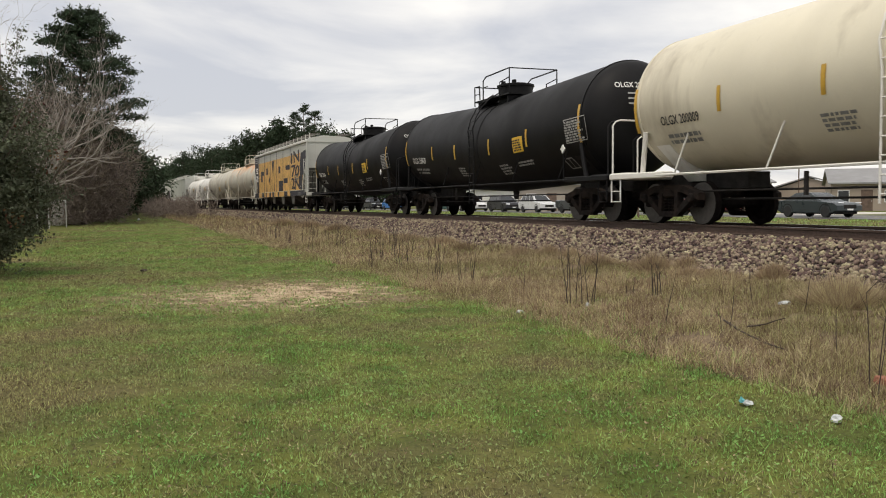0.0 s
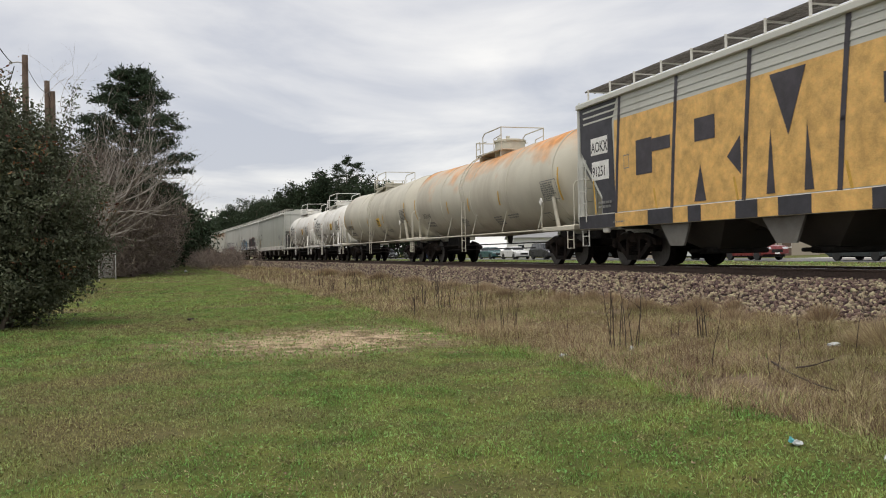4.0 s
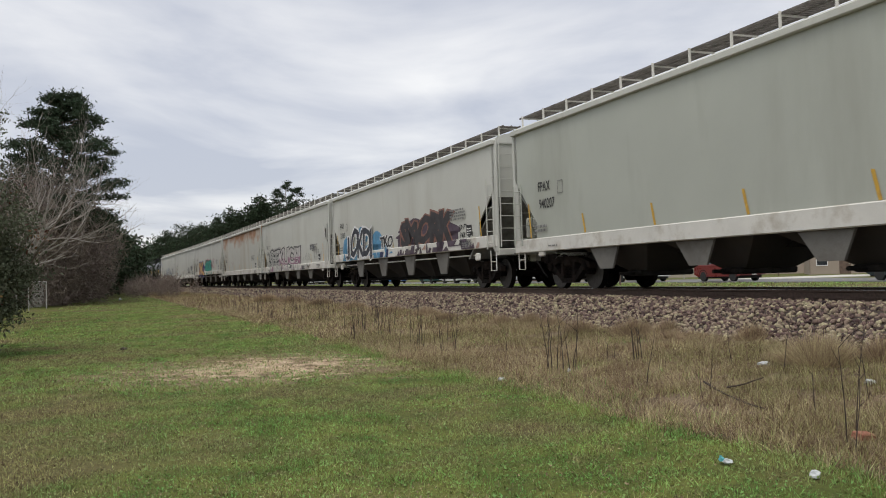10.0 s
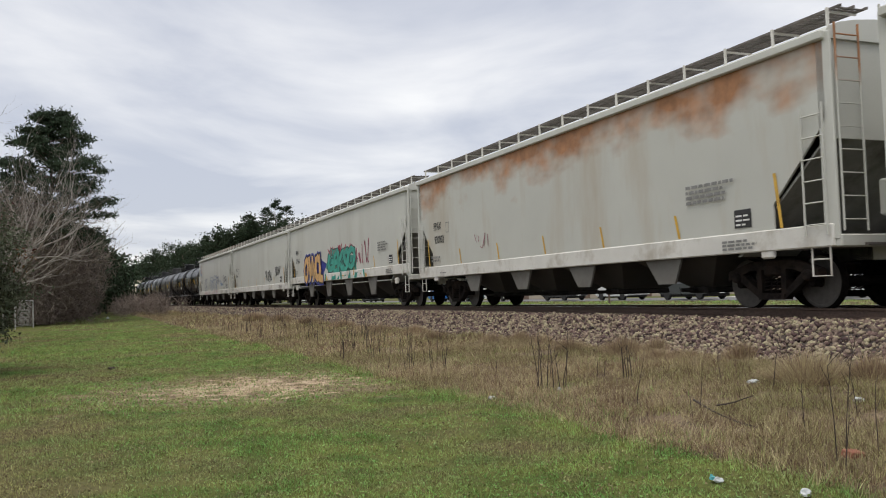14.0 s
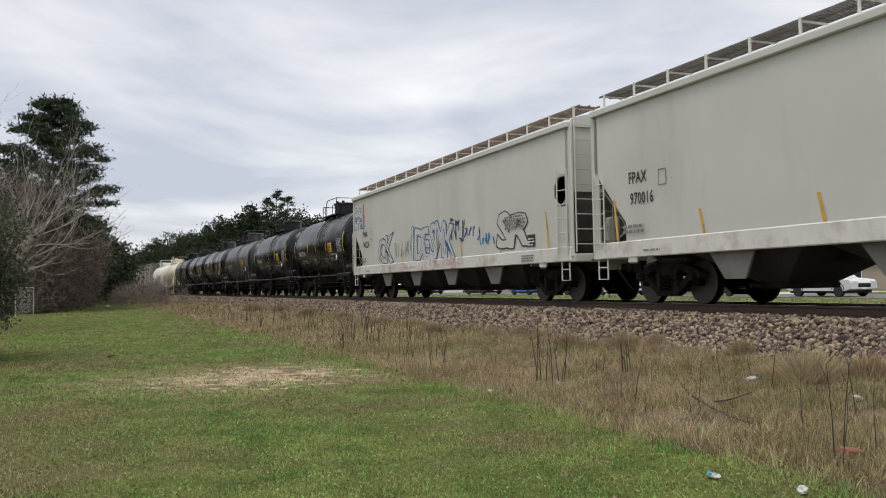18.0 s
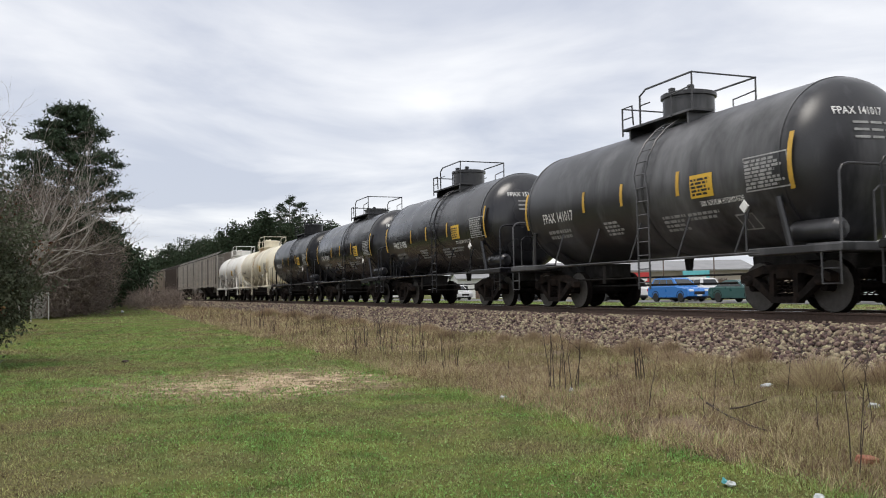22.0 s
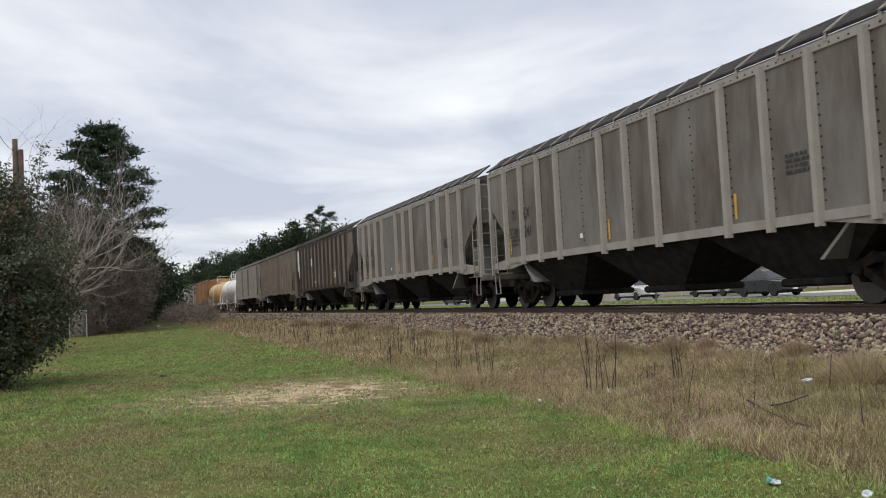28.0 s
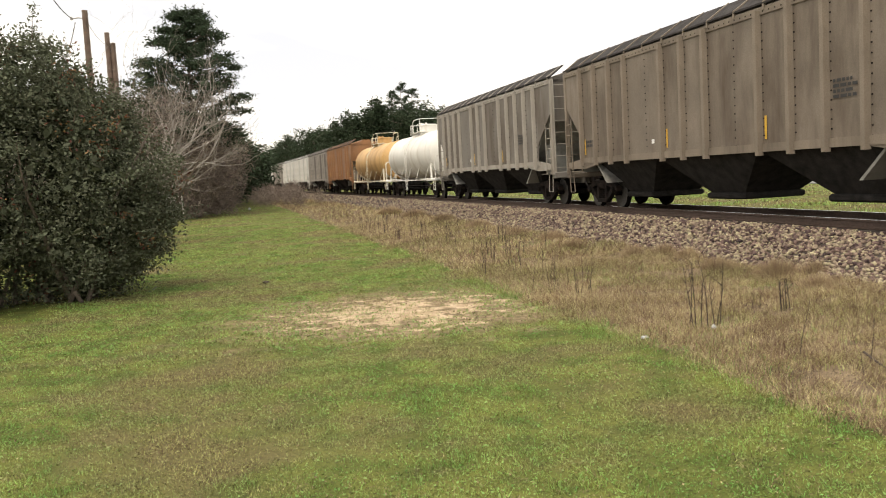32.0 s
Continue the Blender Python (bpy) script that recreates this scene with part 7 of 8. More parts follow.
def vehicle(kind, rgb, label):
    L, W, low, cab = PLAIN[kind]
    name = {"suv": "suv", "sedan": "sedan_car", "pickup": "pickup_truck"}[kind]
    car = thing(name, label, "car", group="road traffic")
    h = W / 2
    rings = []
    for y, k in ((-h, 0.93), (-h + 0.1, 1.0), (h - 0.1, 1.0), (h, 0.93)):
        rings.append([(x * (0.985 if abs(y) > h - 0.05 else 1), y, 0.62 + (z - 0.62) * k) for x, z in low])
    part("body", Shape().loft(rings), car_paint(rgb), car, smooth=25)
    ring2 = [[(x, y, z if z < cab[0][1] + 0.02 else z) for x, z in cab] for y in (-h + 0.1, h - 0.1)]
    for rr, y in zip(ring2, (-1, 1)):
        for i, (x, yy, z) in enumerate(rr):
            rr[i] = (x, y * (h - 0.08 - 0.22 * max(0, (z - cab[0][1])) / 0.65), z)
    part("cabin", Shape().loft(ring2), car_paint(rgb), car, smooth=25)
    zb, zt = cab[0][1], max(z for x, z in cab)
    x0, x1 = cab[0][0], cab[-1][0]
    z0, z1 = zb + 0.08, zt - 0.12

    def side_y(z):
        return h - 0.08 - 0.22 * max(0, z - zb) / 0.65 + 0.008

    def at_z(z, front):
        pts = cab[::-1] if front else cab
        for (xa, za), (xb, zb2) in zip(pts, pts[1:]):
            if min(za, zb2) <= z <= max(za, zb2) and abs(zb2 - za) > 1e-6:
                return xa + (xb - xa) * (z - za) / (zb2 - za)
        return pts[-1][0]

    split = [0.0, 0.34, 0.68, 1.0] if kind == "suv" else [0.0, 0.5, 1.0]
    for sgn in (-1, 1):
        for a, b in zip(split, split[1:]):
            def px(u, z):
                lo, hi = at_z(z, False) + 0.14, at_z(z, True) - 0.18
                return lo + (hi - lo) * u
            g = 0.018
            quad = [(px(a, z0) + 0.03, sgn * side_y(z0), z0), (px(b, z0) - 0.03, sgn * side_y(z0), z0), (px(b, z1) - 0.03, sgn * side_y(z1), z1), (px(a, z1) + 0.03, sgn * side_y(z1), z1)]
            part("side_window", Shape().loft([quad, [(x, y + sgn * 0.006, z) for x, y, z in quad]]), M_GLASS, car)
    fx0, fx1 = at_z(z0, True), at_z(z1, True)
    q = [(fx0 + 0.012, -side_y(z0) + 0.12, z0), (fx0 + 0.012, side_y(z0) - 0.12, z0), (fx1 + 0.012, side_y(z1) - 0.12, z1), (fx1 + 0.012, -side_y(z1) + 0.12, z1)]
    part("windscreen", Shape().loft([q, [(x + 0.01, y, z + 0.005) for x, y, z in q]]), M_GLASS, car)
    bx0, bx1 = at_z(z0, False), at_z(z1, False)
    q = [(bx0 - 0.012, -side_y(z0) + 0.15, z0), (bx0 - 0.012, side_y(z0) - 0.15, z0), (bx1 - 0.012, side_y(z1) - 0.15, z1), (bx1 - 0.012, -side_y(z1) + 0.15, z1)]
    part("rear_window", Shape().loft([q, [(x - 0.01, y, z + 0.005) for x, y, z in q]]), M_GLASS, car)
    nose = L / 2
    for y in (-h + 0.28, h - 0.28):
        part("headlight", Shape().chamfer(nose - 0.12, nose + 0.01, y - 0.2, y + 0.2, low[-5][1] - 0.02 if kind != "suv" else 0.7, 0.86, 0.03), M_LAMP, car)
        part("tail_light", Shape().chamfer(-nose - 0.01, -nose + 0.08, y - 0.1, y + 0.1, 0.72, 0.95, 0.02), M_TAIL, car)
    part("grille", Shape().chamfer(nose - 0.06, nose + 0.015, -0.45, 0.45, 0.5, 0.72, 0.02), M_UNDER, car)
    part("number_plate", Shape().chamfer(nose - 0.02, nose + 0.03, -0.2, 0.2, 0.4, 0.5, 0.005), M_CHALK, car, "plain pale plate")
    part("underbody", Shape().box(-nose + 0.3, nose - 0.3, -h + 0.1, h - 0.1, 0.2, 0.4), M_UNDER, car)
    for x in (-L * 0.3, L * 0.31):
        for y in (-h + 0.1, h - 0.1):
            w = part("wheel", TYRE, None, car, m=pose(x, y, 0.335))
            part("rim", RIMM, None, w)
            part("wheel_arch", Shape().lathe([(-0.02, 0.38), (-0.02, 0.43), (0.02, 0.43), (0.02, 0.38)], "y", (x, y + (0.09 if y > 0 else -0.09), 0.36), 16, 270, 450), M_UNDER, car)
    return car


# (kind, colour, label, lane, place along the line at 0 s, metres a second, start of motion)
TRAFFIC = []
for kind, rgb, label, d, s0, vel, t0 in (
        ("suv", (0.68, 0.68, 0.68), "white suv waiting on the road", -25.4, 43.5, 5.0, 9.0),
        ("suv", (0.16, 0.02, 0.02), "dark red suv waiting on the road", -25.4, 36.7, 5.0, 8.2),
        ("sedan", (0.03, 0.04, 0.045), "dark grey sedan waiting on the road", -25.4, 26.8, 5.0, 7.4),
        ("suv", (0.66, 0.66, 0.66), "white suv on the far lane", -29.6, -12.0, -3.0, 0.0),
        ("pickup", (0.05, 0.055, 0.06), "dark pickup truck on the road", -25.4, 54.0, 5.0, 9.2),
        ("suv", (0.62, 0.63, 0.64), "silver white suv on the road", -25.4, 62.0, 5.0, 9.3),
        ("suv", (0.03, 0.03, 0.035), "black suv on the road", -25.4, 69.5, 5.0, 9.5),
        ("sedan", (0.6, 0.6, 0.6), "silver car on the road", -25.4, 77.5, 5.0, 10.2),
        ("sedan", (0.03, 0.09, 0.09), "dark teal car on the road", -25.4, 84.5, 5.0, 10.4),
        ("suv", (0.03, 0.17, 0.5), "bright blue suv on the road", -25.4, 105.7, 5.0, 7.5),
        ("pickup", (0.04, 0.042, 0.045), "black pickup truck on the road", -25.4, 115.5, 5.0, 7.5),
        ("suv", (0.035, 0.038, 0.042), "dark grey suv on the road", -25.4, 130.0, 5.0, 7.5),
        ("suv", (0.5, 0.5, 0.5), "silver suv on the road", -25.4, 148.0, 5.0, 7.0),
        ("pickup", (0.7, 0.7, 0.7), "white pickup truck on the road", -25.4, 166.0, 5.0, 7.0),
        ("sedan", (0.05, 0.05, 0.055), "dark car on the road", -25.4, 192.0, 5.2, 7.0),
        ("suv", (0.62, 0.62, 0.62), "white suv on the far lane", -29.6, -60.0, -6.0, 4.0),
        ("pickup", (0.4, 0.4, 0.4), "grey pickup truck on the far lane", -29.6, -95.0, -6.0, 4.0)):
    TRAFFIC.append((vehicle(kind, rgb, label), d, s0, vel, t0))


def building(label, az, dist, w, dep, wall_h, roof_h, mat, roof, turn=0.0, doors=2, windows=4):
    """A plain low building with a gabled roof, doors and windows with frames."""
    x, y = math.sin(radians(az)) * dist, math.cos(radians(az)) * dist
    b = thing("building", label, "building", pose(x, y, 0.4, 0, 0, turn))
    a, c = w / 2, dep / 2
    part("wall", Shape().box(-a, a, -c, -c + 0.2, 0, wall_h), mat, b)
    part("wall", Shape().box(-a, a, c - 0.2, c, 0, wall_h), mat, b)
    for k in (-1, 1):
        part("gable_wall", Shape().prism([(-c + 0.2, 0), (c - 0.2, 0), (c - 0.2, wall_h), (0, wall_h + roof_h * 0.93), (-c + 0.2, wall_h)], k * a - 0.1, k * a + 0.1, "yz"), mat, b)
    for k in (-1, 1):
        part("roof", Shape().prism([(k * (c + 0.4), wall_h - 0.05), (0, wall_h + roof_h), (0, wall_h + roof_h + 0.14), (k * (c + 0.4), wall_h + 0.1)], -a - 0.4, a + 0.4, "yz"), roof, b)
    for i in range(doors):
        xx = -a + w * (i + 0.5) / doors
        d = part("door", Shape().box(xx - 0.5, xx + 0.5, -c - 0.05, -c - 0.004, 0.05, 2.1), M_POLE, b)
        part("door_handle", Shape().box(xx + 0.36, xx + 0.42, -c - 0.1, -c - 0.05, 1.0, 1.1), M_FENCE, d)
    for i in range(windows):
        xx = -a + w * (i + 0.25) / windows
        q = part("window", Shape().box(xx - 0.45, xx + 0.45, -c - 0.03, -c - 0.006, 1.0, 2.0), M_GLASS, b)
        part("window_frame", Shape().box(xx - 0.52, xx + 0.52, -c - 0.05, -c - 0.008, 2.0, 2.08).box(xx - 0.52, xx + 0.52, -c - 0.06, -c - 0.008, 0.92, 1.0).box(xx - 0.52, xx - 0.45, -c - 0.05, -c - 0.008, 1.0, 2.0).box(xx + 0.45, xx + 0.52, -c - 0.05, -c - 0.008, 1.0, 2.0), M_SIDING, q)
    return b


M_BRICKW = material("brown_brick_wall", (0.3, 0.19, 0.145), 0.85, vary=0.15, scale=2, fine=30, bump=0.3)
M_TEALW = material("teal_sign_board", (0.12, 0.45, 0.5), 0.5, vary=0.08, scale=2, bump=0.0)
M_REDW = material("red_sign_board", (0.45, 0.04, 0.04), 0.5, vary=0.08, scale=2, bump=0.0)
building("long cream metal building with a white roof", 12.5, 100, 26, 12, 3.0, 1.1, material("cream_metal_wall", (0.36, 0.315, 0.26), 0.6, vary=0.06, scale=0.5, bump=0.05), M_ROOF, -4, 4, 6)
building("small tan house with a grey gabled roof", 23.0, 112, 8, 9, 2.3, 1.5, M_WALLT, M_ROOF, 62, 1, 2)
building("low brown brick building with a grey roof", 17.6, 104, 8, 7, 2.6, 0.4, M_BRICKW, M_ROOF, -10, 1, 2)
building("tan building with a dark roof", 27.5, 95, 12, 8, 2.7, 1.4, M_WALLT, M_ROOF, -20, 2, 3)
building("long white shop building with a grey roof", 5.5, 135, 18, 10, 3.0, 1.0, M_SIDING, M_ROOF, 5, 3, 5)
building("large tan warehouse with a grey roof", 33.0, 120, 22, 12, 3.4, 1.2, M_WALLT, M_ROOF, -25, 2, 4)
for az, dist, mt, lab in ((17.2, 84, M_TEALW, "teal and white sign on a post"), (13.6, 88, M_REDW, "red and white sign on posts"), (9.8, 110, M_REDW, "red sign on a post")):
    x, y = math.sin(radians(az)) * dist, math.cos(radians(az)) * dist
    sg = thing("road_sign", lab, "sign", pose(x, y, 0.45, 0, 0, -az))
    part("board", Shape().chamfer(-1.2, 1.2, -0.08, 0.08, 1.7, 2.7, 0.02), mt, sg)
    part("white_panel", Shape().box(-0.9, 0.9, -0.095, -0.084, 1.85, 2.25), M_SIDING, sg)
    for xx in (-0.9, 0.9):
        part("post", Shape().tube([(xx, 0, 0), (xx, 0, 1.75)], 0.06, 8), M_FENCE, sg)
for az, dist, hh in ((12.6, 56, 1.9), (18.3, 90, 5.5), (15.2, 92, 4.5), (22.2, 88, 4.5)):
    x, y = math.sin(radians(az)) * dist, math.cos(radians(az)) * dist
    pp = thing("marker_post", "thin dark post beyond the railway", "post", pose(x, y, 0.5))
    part("shaft", Shape().tube([(0, 0, -0.1), (0, 0, hh)], 0.06, 8), M_POLE, pp)
    part("cap", Shape().lathe([(hh, 0.07), (hh + 0.06, 0.05), (hh + 0.07, 0.0)], "z", seg=8), M_FENCE, pp)

# ---- near side: utility poles and wires, fence, house, guy wire ----
for x, y, top, lab in ((-19.05, 35.3, 10.1, "weathered wooden utility pole with a wire bracket"), (-21.05, 41.0, 10.2, "weathered wooden utility pole"), (-20.83, 41.1, 9.7, "reddish wooden utility pole")):
    up = thing("utility_pole", lab, "pole", pose(x, y, 0.2))
    part("shaft", Shape().tube([(0, 0, -0.3), (0.0, 0, (top - 0.2) * 0.5), (0, 0, top - 0.2)], 0.16, 12, 0.12), M_POLE, up)
    if top == 10.1:
        part("insulator_bracket", Shape().tube([(0, 0, 9.55), (-0.25, -0.1, 9.6), (-0.5, -0.2, 9.55)], 0.025, 6).lathe([(9.5, 0.0), (9.5, 0.06), (9.56, 0.07), (9.62, 0.04), (9.66, 0.0)], "z", (-0.5, -0.2, 0), 10), M_FENCE, up)


def wire(label, a, b, sag, r=0.012, name="overhead_wire"):
    A, B = Vector(a), Vector(b)
    pts = [A.lerp(B, i / 14) - Vector((0, 0, sag * 4 * (i / 14) * (1 - i / 14))) for i in range(15)]
    return tagged(part(name, Shape().tube(pts, r, 5), M_UNDER, None, label), category="wire")


wire("black service wire running from the pole", (-19.5, 35.1, 9.75), (-6.1, 8.0, 6.9), 0.5, 0.016)
wire("black service wire between the poles", (-19.1, 35.3, 9.9), (-21.0, 41.0, 9.6), 0.3, 0.012)
wire("slack wire hanging from the pole", (-19.4, 35.1, 9.6), (-19.9, 34.2, 7.6), 0.4, 0.02)
wire("thin guy wire beside the bush", (-13.4, 15.9, 3.8), (-15.6, 17.0, 12.5), 0.0, 0.012, "guy_wire")
wire("thin guy wire beside the bush", (-13.0, 16.2, 3.8), (-15.0, 17.6, 12.5), 0.0, 0.012, "guy_wire")
gg = thing("guy_guard", "yellow plastic guard on a leaning guy wire", "guard")
part("guard_tube", Shape().tube([(-11.65, 15.23, 3.72), (-11.5, 15.35, 1.67)], 0.05, 8), material("yellow_plastic", (0.75, 0.5, 0.03), 0.4, vary=0.08, scale=4, bump=0.0), gg)
part("anchor_rod", Shape().tube([(-11.5, 15.35, 1.67), (-11.36, 15.46, 0.0)], 0.02, 6), M_YEL, gg)
house = thing("house", "white house with horizontal board siding behind the bush", "house", pose(-15.52, 13.5, 0.0, 0, 0, 29))
part("wall", Shape().box(-3.0, 3.0, -0.1, 0.1, 0.0, 2.7), M_SIDING, house)
part("side_wall", Shape().box(2.8, 3.0, 0.1, 5.0, 0.0, 2.7), M_SIDING, house)
board = mesh_of(Shape().prism([(0, 0), (-0.03, 0.0), (-0.012, 0.19), (0, 0.19)], -3.02, 3.02, "yz"), M_SIDING)
for i in range(14):
    part("siding_board", board, None, house, m=pose(0, -0.1, 0.03 + i * 0.185))
part("roof", Shape().prism([(-0.4, 2.6), (2.6, 3.5), (5.4, 2.6), (5.4, 2.75), (2.6, 3.65), (-0.4, 2.75)], -3.4, 3.4, "yz"), M_ROOF, house)
part("corner_board", Shape().chamfer(2.9, 3.06, -0.16, 0.02, 0.0, 2.7, 0.01), M_SIDING, house)
part("foundation_block", Shape().chamfer(3.2, 3.75, -0.25, 0.05, 0.0, 0.72, 0.02), M_SIDING, house, "low white painted block")
lb = part("loose_board", Shape().chamfer(-0.5, 0.5, -0.09, 0.09, 0, 0.04, 0.008), M_PALEBARK, None, "pale loose board lying on the grass", pose(-11.7, 14.9, 0.12, 4, 3, 55))
tagged(lb, category="board")
fn = thing("chain_link_fence", "low galvanised chain-link fence with a gate at the wood's edge", "fence")
FP = [(-28.6, 53.2), (-27.4, 53.8), (-26.4, 54.3), (-25.6, 54.7), (-25.0, 55.0), (-25.2, 58.0)]
for x, y in FP:
    part("fence_post", Shape().tube([(x, y, 0.1), (x, y, 1.95)], 0.035, 7), M_FENCE, fn)
for (xa, ya), (xb, yb2) in zip(FP, FP[1:]):
    part("top_rail", Shape().tube([(xa, ya, 1.9), (xb, yb2, 1.9)], 0.022, 6), M_FENCE, fn)
    mesh = Shape()
    L = math.hypot(xb - xa, yb2 - ya)
    n = int(L / 0.2)
    for i in range(-5, n + 6):
        for sg in (1, -1):
            u0, u1 = i * 0.2, i * 0.2 + sg * 1.0
            z0, z1 = 0.25, 1.9
            pts = []
            for u, z in ((u0, z0), (u1, z1)):
                pts.append((u, z))
            (ua, za), (ub, zb2) = pts
            if min(ua, ub) < 0 or max(ua, ub) > L:
                continue
            f = lambda u, z: (xa + (xb - xa) * u / L, ya + (yb2 - ya) * u / L, z)
            mesh.tube([f(ua, za), f(ub, zb2)], 0.008, 3)
    tagged(part("wire_mesh", mesh, M_FENCE, fn, smooth=0, fix=False), kind="stuff")

# ---- grass blades and dry verge ----
def lawn_density(n, s0, s1, d0, d1, keep=None):
    s, d = inside(n, s0, s1, d0, d1)
    x, y = place(s, d)
    ok = np.hypot(x, y) > 1.2
    if keep is not None:
        ok &= keep(s, d, x, y)
    return s[ok], d[ok]


def verge_edge(s):
    return EDGE_D + 0.13 * ripple(s, s * 0, 0.8) + 0.15 * smooth01(s, 3, 20)


def on_lawn(s, d, x, y):
    bare = np.exp(-((x + 2.9) / 3.2) ** 2 - ((y - 14.8) / 3.0) ** 2)
    return (d > verge_edge(s) - 0.12 + rng.normal(0, 0.1, len(s))) & (rng.uniform(0, 1, len(s)) > bare * 0.8)


grass = thing("lawn_grass", "short green lawn grass with paler straw in it", "grass", kind="stuff")


def mown(s, d, x, y):
    clump = 0.3 * patchy(x, y, 1.1, 1) + 0.3 * patchy(x, y, 4.0, 2) + 0.4 * patchy(x, y, 9.0, 3)
    return on_lawn(s, d, x, y) & (rng.uniform(0, 1, len(s)) < 2.6 * clump - 0.55)


def uneven(s, d, lo, hi, seed):
    """Blade heights that rise and fall in clumps."""
    x, y = place(s, d)
    k = 0.4 * patchy(x, y, 1.4, seed) + 0.6 * patchy(x, y, 7.0, seed + 1)
    return lo + (hi - lo) * k * rng.uniform(0.4, 1.35, len(s))


for n, box, h0, h1, w in ((340000, (-14, -1, 7.0, 19.5), 0.015, 0.065, 0.008), (140000, (-1, 12, 7.0, 16.5), 0.02, 0.075, 0.012), (75000, (12, 40, 7.2, 15), 0.03, 0.09, 0.02), (9000, (40, 80, 8, 15), 0.05, 0.13, 0.03), (90000, (-14, 12, 16.5, 26), 0.02, 0.075, 0.013), (12000, (12, 40, 15, 22), 0.04, 0.1, 0.024)):
    s, d = lawn_density(n, *box, keep=mown)
    tagged(part("green_blade", blades(s, d, uneven(s, d, h0, h1, 5), np.full(len(s), w), M_GRASS, "blades", 0.9), None, grass), kind="stuff")


def strewn(s, d, x, y):
    k = 0.6 * patchy(x, y, 0.7, 11) + 0.4 * patchy(x, y, 3.0, 12)
    thin = np.exp(-((x + 2.9) / 3.3) ** 2 - ((y - 14.8) / 3.1) ** 2) + 0.8 * np.exp(-((x + 2.7) / 0.9) ** 2 - ((y - 8.8) / 0.55) ** 2) + 0.7 * np.exp(-((x + 0.4) / 1.0) ** 2 - ((y - 5.7) / 0.9) ** 2)
    return (d > verge_edge(s) - 0.2) & (rng.uniform(0, 1, len(s)) < np.clip((k - 0.45) * 2.4, 0.04, 1) + thin)


for n, h1, w, mt, lab in ((42000, 0.04, 0.007, M_PALE, "pale dead grass stems"), (52000, 0.05, 0.008, M_BROWNB, "dead brown grass stems")):
    s, d = lawn_density(n, -14, 12, 7.0, 16.5, keep=strewn)
    tagged(part("dead_stem", blades(s, d, rng.uniform(0.015, h1, len(s)), np.full(len(s), w), mt, "straw", 2.0), None, grass, lab), kind="stuff")

for n, box, mt, lo, hi, keep, nm in ((150000, (-14, -1, 7.4, 19.0), M_CLOVER, 0.006, 0.015, mown, "low_leaf"), (50000, (-1, 12, 7.4, 16.5), M_CLOVER, 0.01, 0.022, mown, "low_leaf"), (12000, (-14, -2, 7.4, 17.0), M_DEADLEAF, 0.006, 0.014, strewn, "dead_leaf")):
    s, d = lawn_density(n, *box, keep=keep)
    x, y = place(s, d)
    pts = np.stack([x, y, ground_z(s, d) + uneven(s, d, 0.002, 0.045, 51)], -1)
    tagged(part(nm, leaf_mesh("leaves", pts, rng.uniform(lo, hi, len(s)), mt, aspect=0.6), None, grass), kind="stuff")


def fringe(s, d, x, y):
    return np.abs(d - verge_edge(s) - 0.12) < np.abs(rng.normal(0, 0.17, len(s)))


s, d = lawn_density(46000, -12, 30, 7.0, 8.6, keep=fringe)
tagged(part("fringe_blade", blades(s, d, uneven(s, d, 0.03, 0.13, 53), np.where(s < 2, 0.007, 0.014), M_GRASS, "fringe", 0.6), None, grass, "taller unmown green fringe along the verge"), kind="stuff")

verge = thing("verge_grass", "matted dry brown grass along the railway bank", "grass", kind="stuff")


def on_verge(s, d, x, y):
    clump = 0.35 * patchy(x, y, 0.9, 21) + 0.65 * patchy(x, y, 4.5, 22)
    return (d < verge_edge(s) + rng.normal(0, 0.11, len(s))) & (rng.uniform(0, 1, len(s)) < 2.4 * clump - 0.5)


for n, box, h0, h1, w, mt, lean in ((150000, (-13, 6, 3.5, 8.0), 0.02, 0.16, 0.0065, M_HAY, 1.05), (150000, (-13, 6, 3.5, 8.0), 0.02, 0.18, 0.0065, M_BROWNB, 1.0), (36000, (-13, 6, 3.6, 7.9), 0.04, 0.26, 0.006, M_PALE, 0.8), (44000, (6, 30, 3.4, 8.5), 0.05, 0.2, 0.017, M_HAY, 1.3), (38000, (6, 30, 3.4, 8.5), 0.05, 0.24, 0.017, M_BROWNB, 1.1), (9000, (6, 30, 3.4, 8.4), 0.08, 0.32, 0.012, M_PALE, 0.8), (9000, (30, 90, 3.4, 9.0), 0.1, 0.35, 0.03, M_HAY, 0.7), (8000, (30, 90, 3.4, 9.0), 0.1, 0.4, 0.03, M_BROWNB, 0.7)):
    s, d = lawn_density(n, *box, keep=on_verge)
    tagged(part("dry_blade", blades(s, d, uneven(s, d, h0, h1, 31), np.full(len(s), w), mt, "dry", lean), None, verge), kind="stuff")


far_grass = thing("far_verge_grass", "bright green grass between the railway and the road", "grass", kind="stuff")
s, d = inside(70000, -12, 110, -22.8, -4.5)
tagged(part("green_blade", blades(s, d, rng.uniform(0.05, 0.13, len(s)), np.full(len(s), 0.045), M_GRASS, "far", 0.7), None, far_grass), kind="stuff")


def greener(s, d, x, y):
    return (d < verge_edge(s) + 0.2) & (patchy(x, y, 0.8, 41) * 0.6 + patchy(x, y, 2.6, 42) * 0.4 + 0.12 * (d > 7.0) > 0.55)


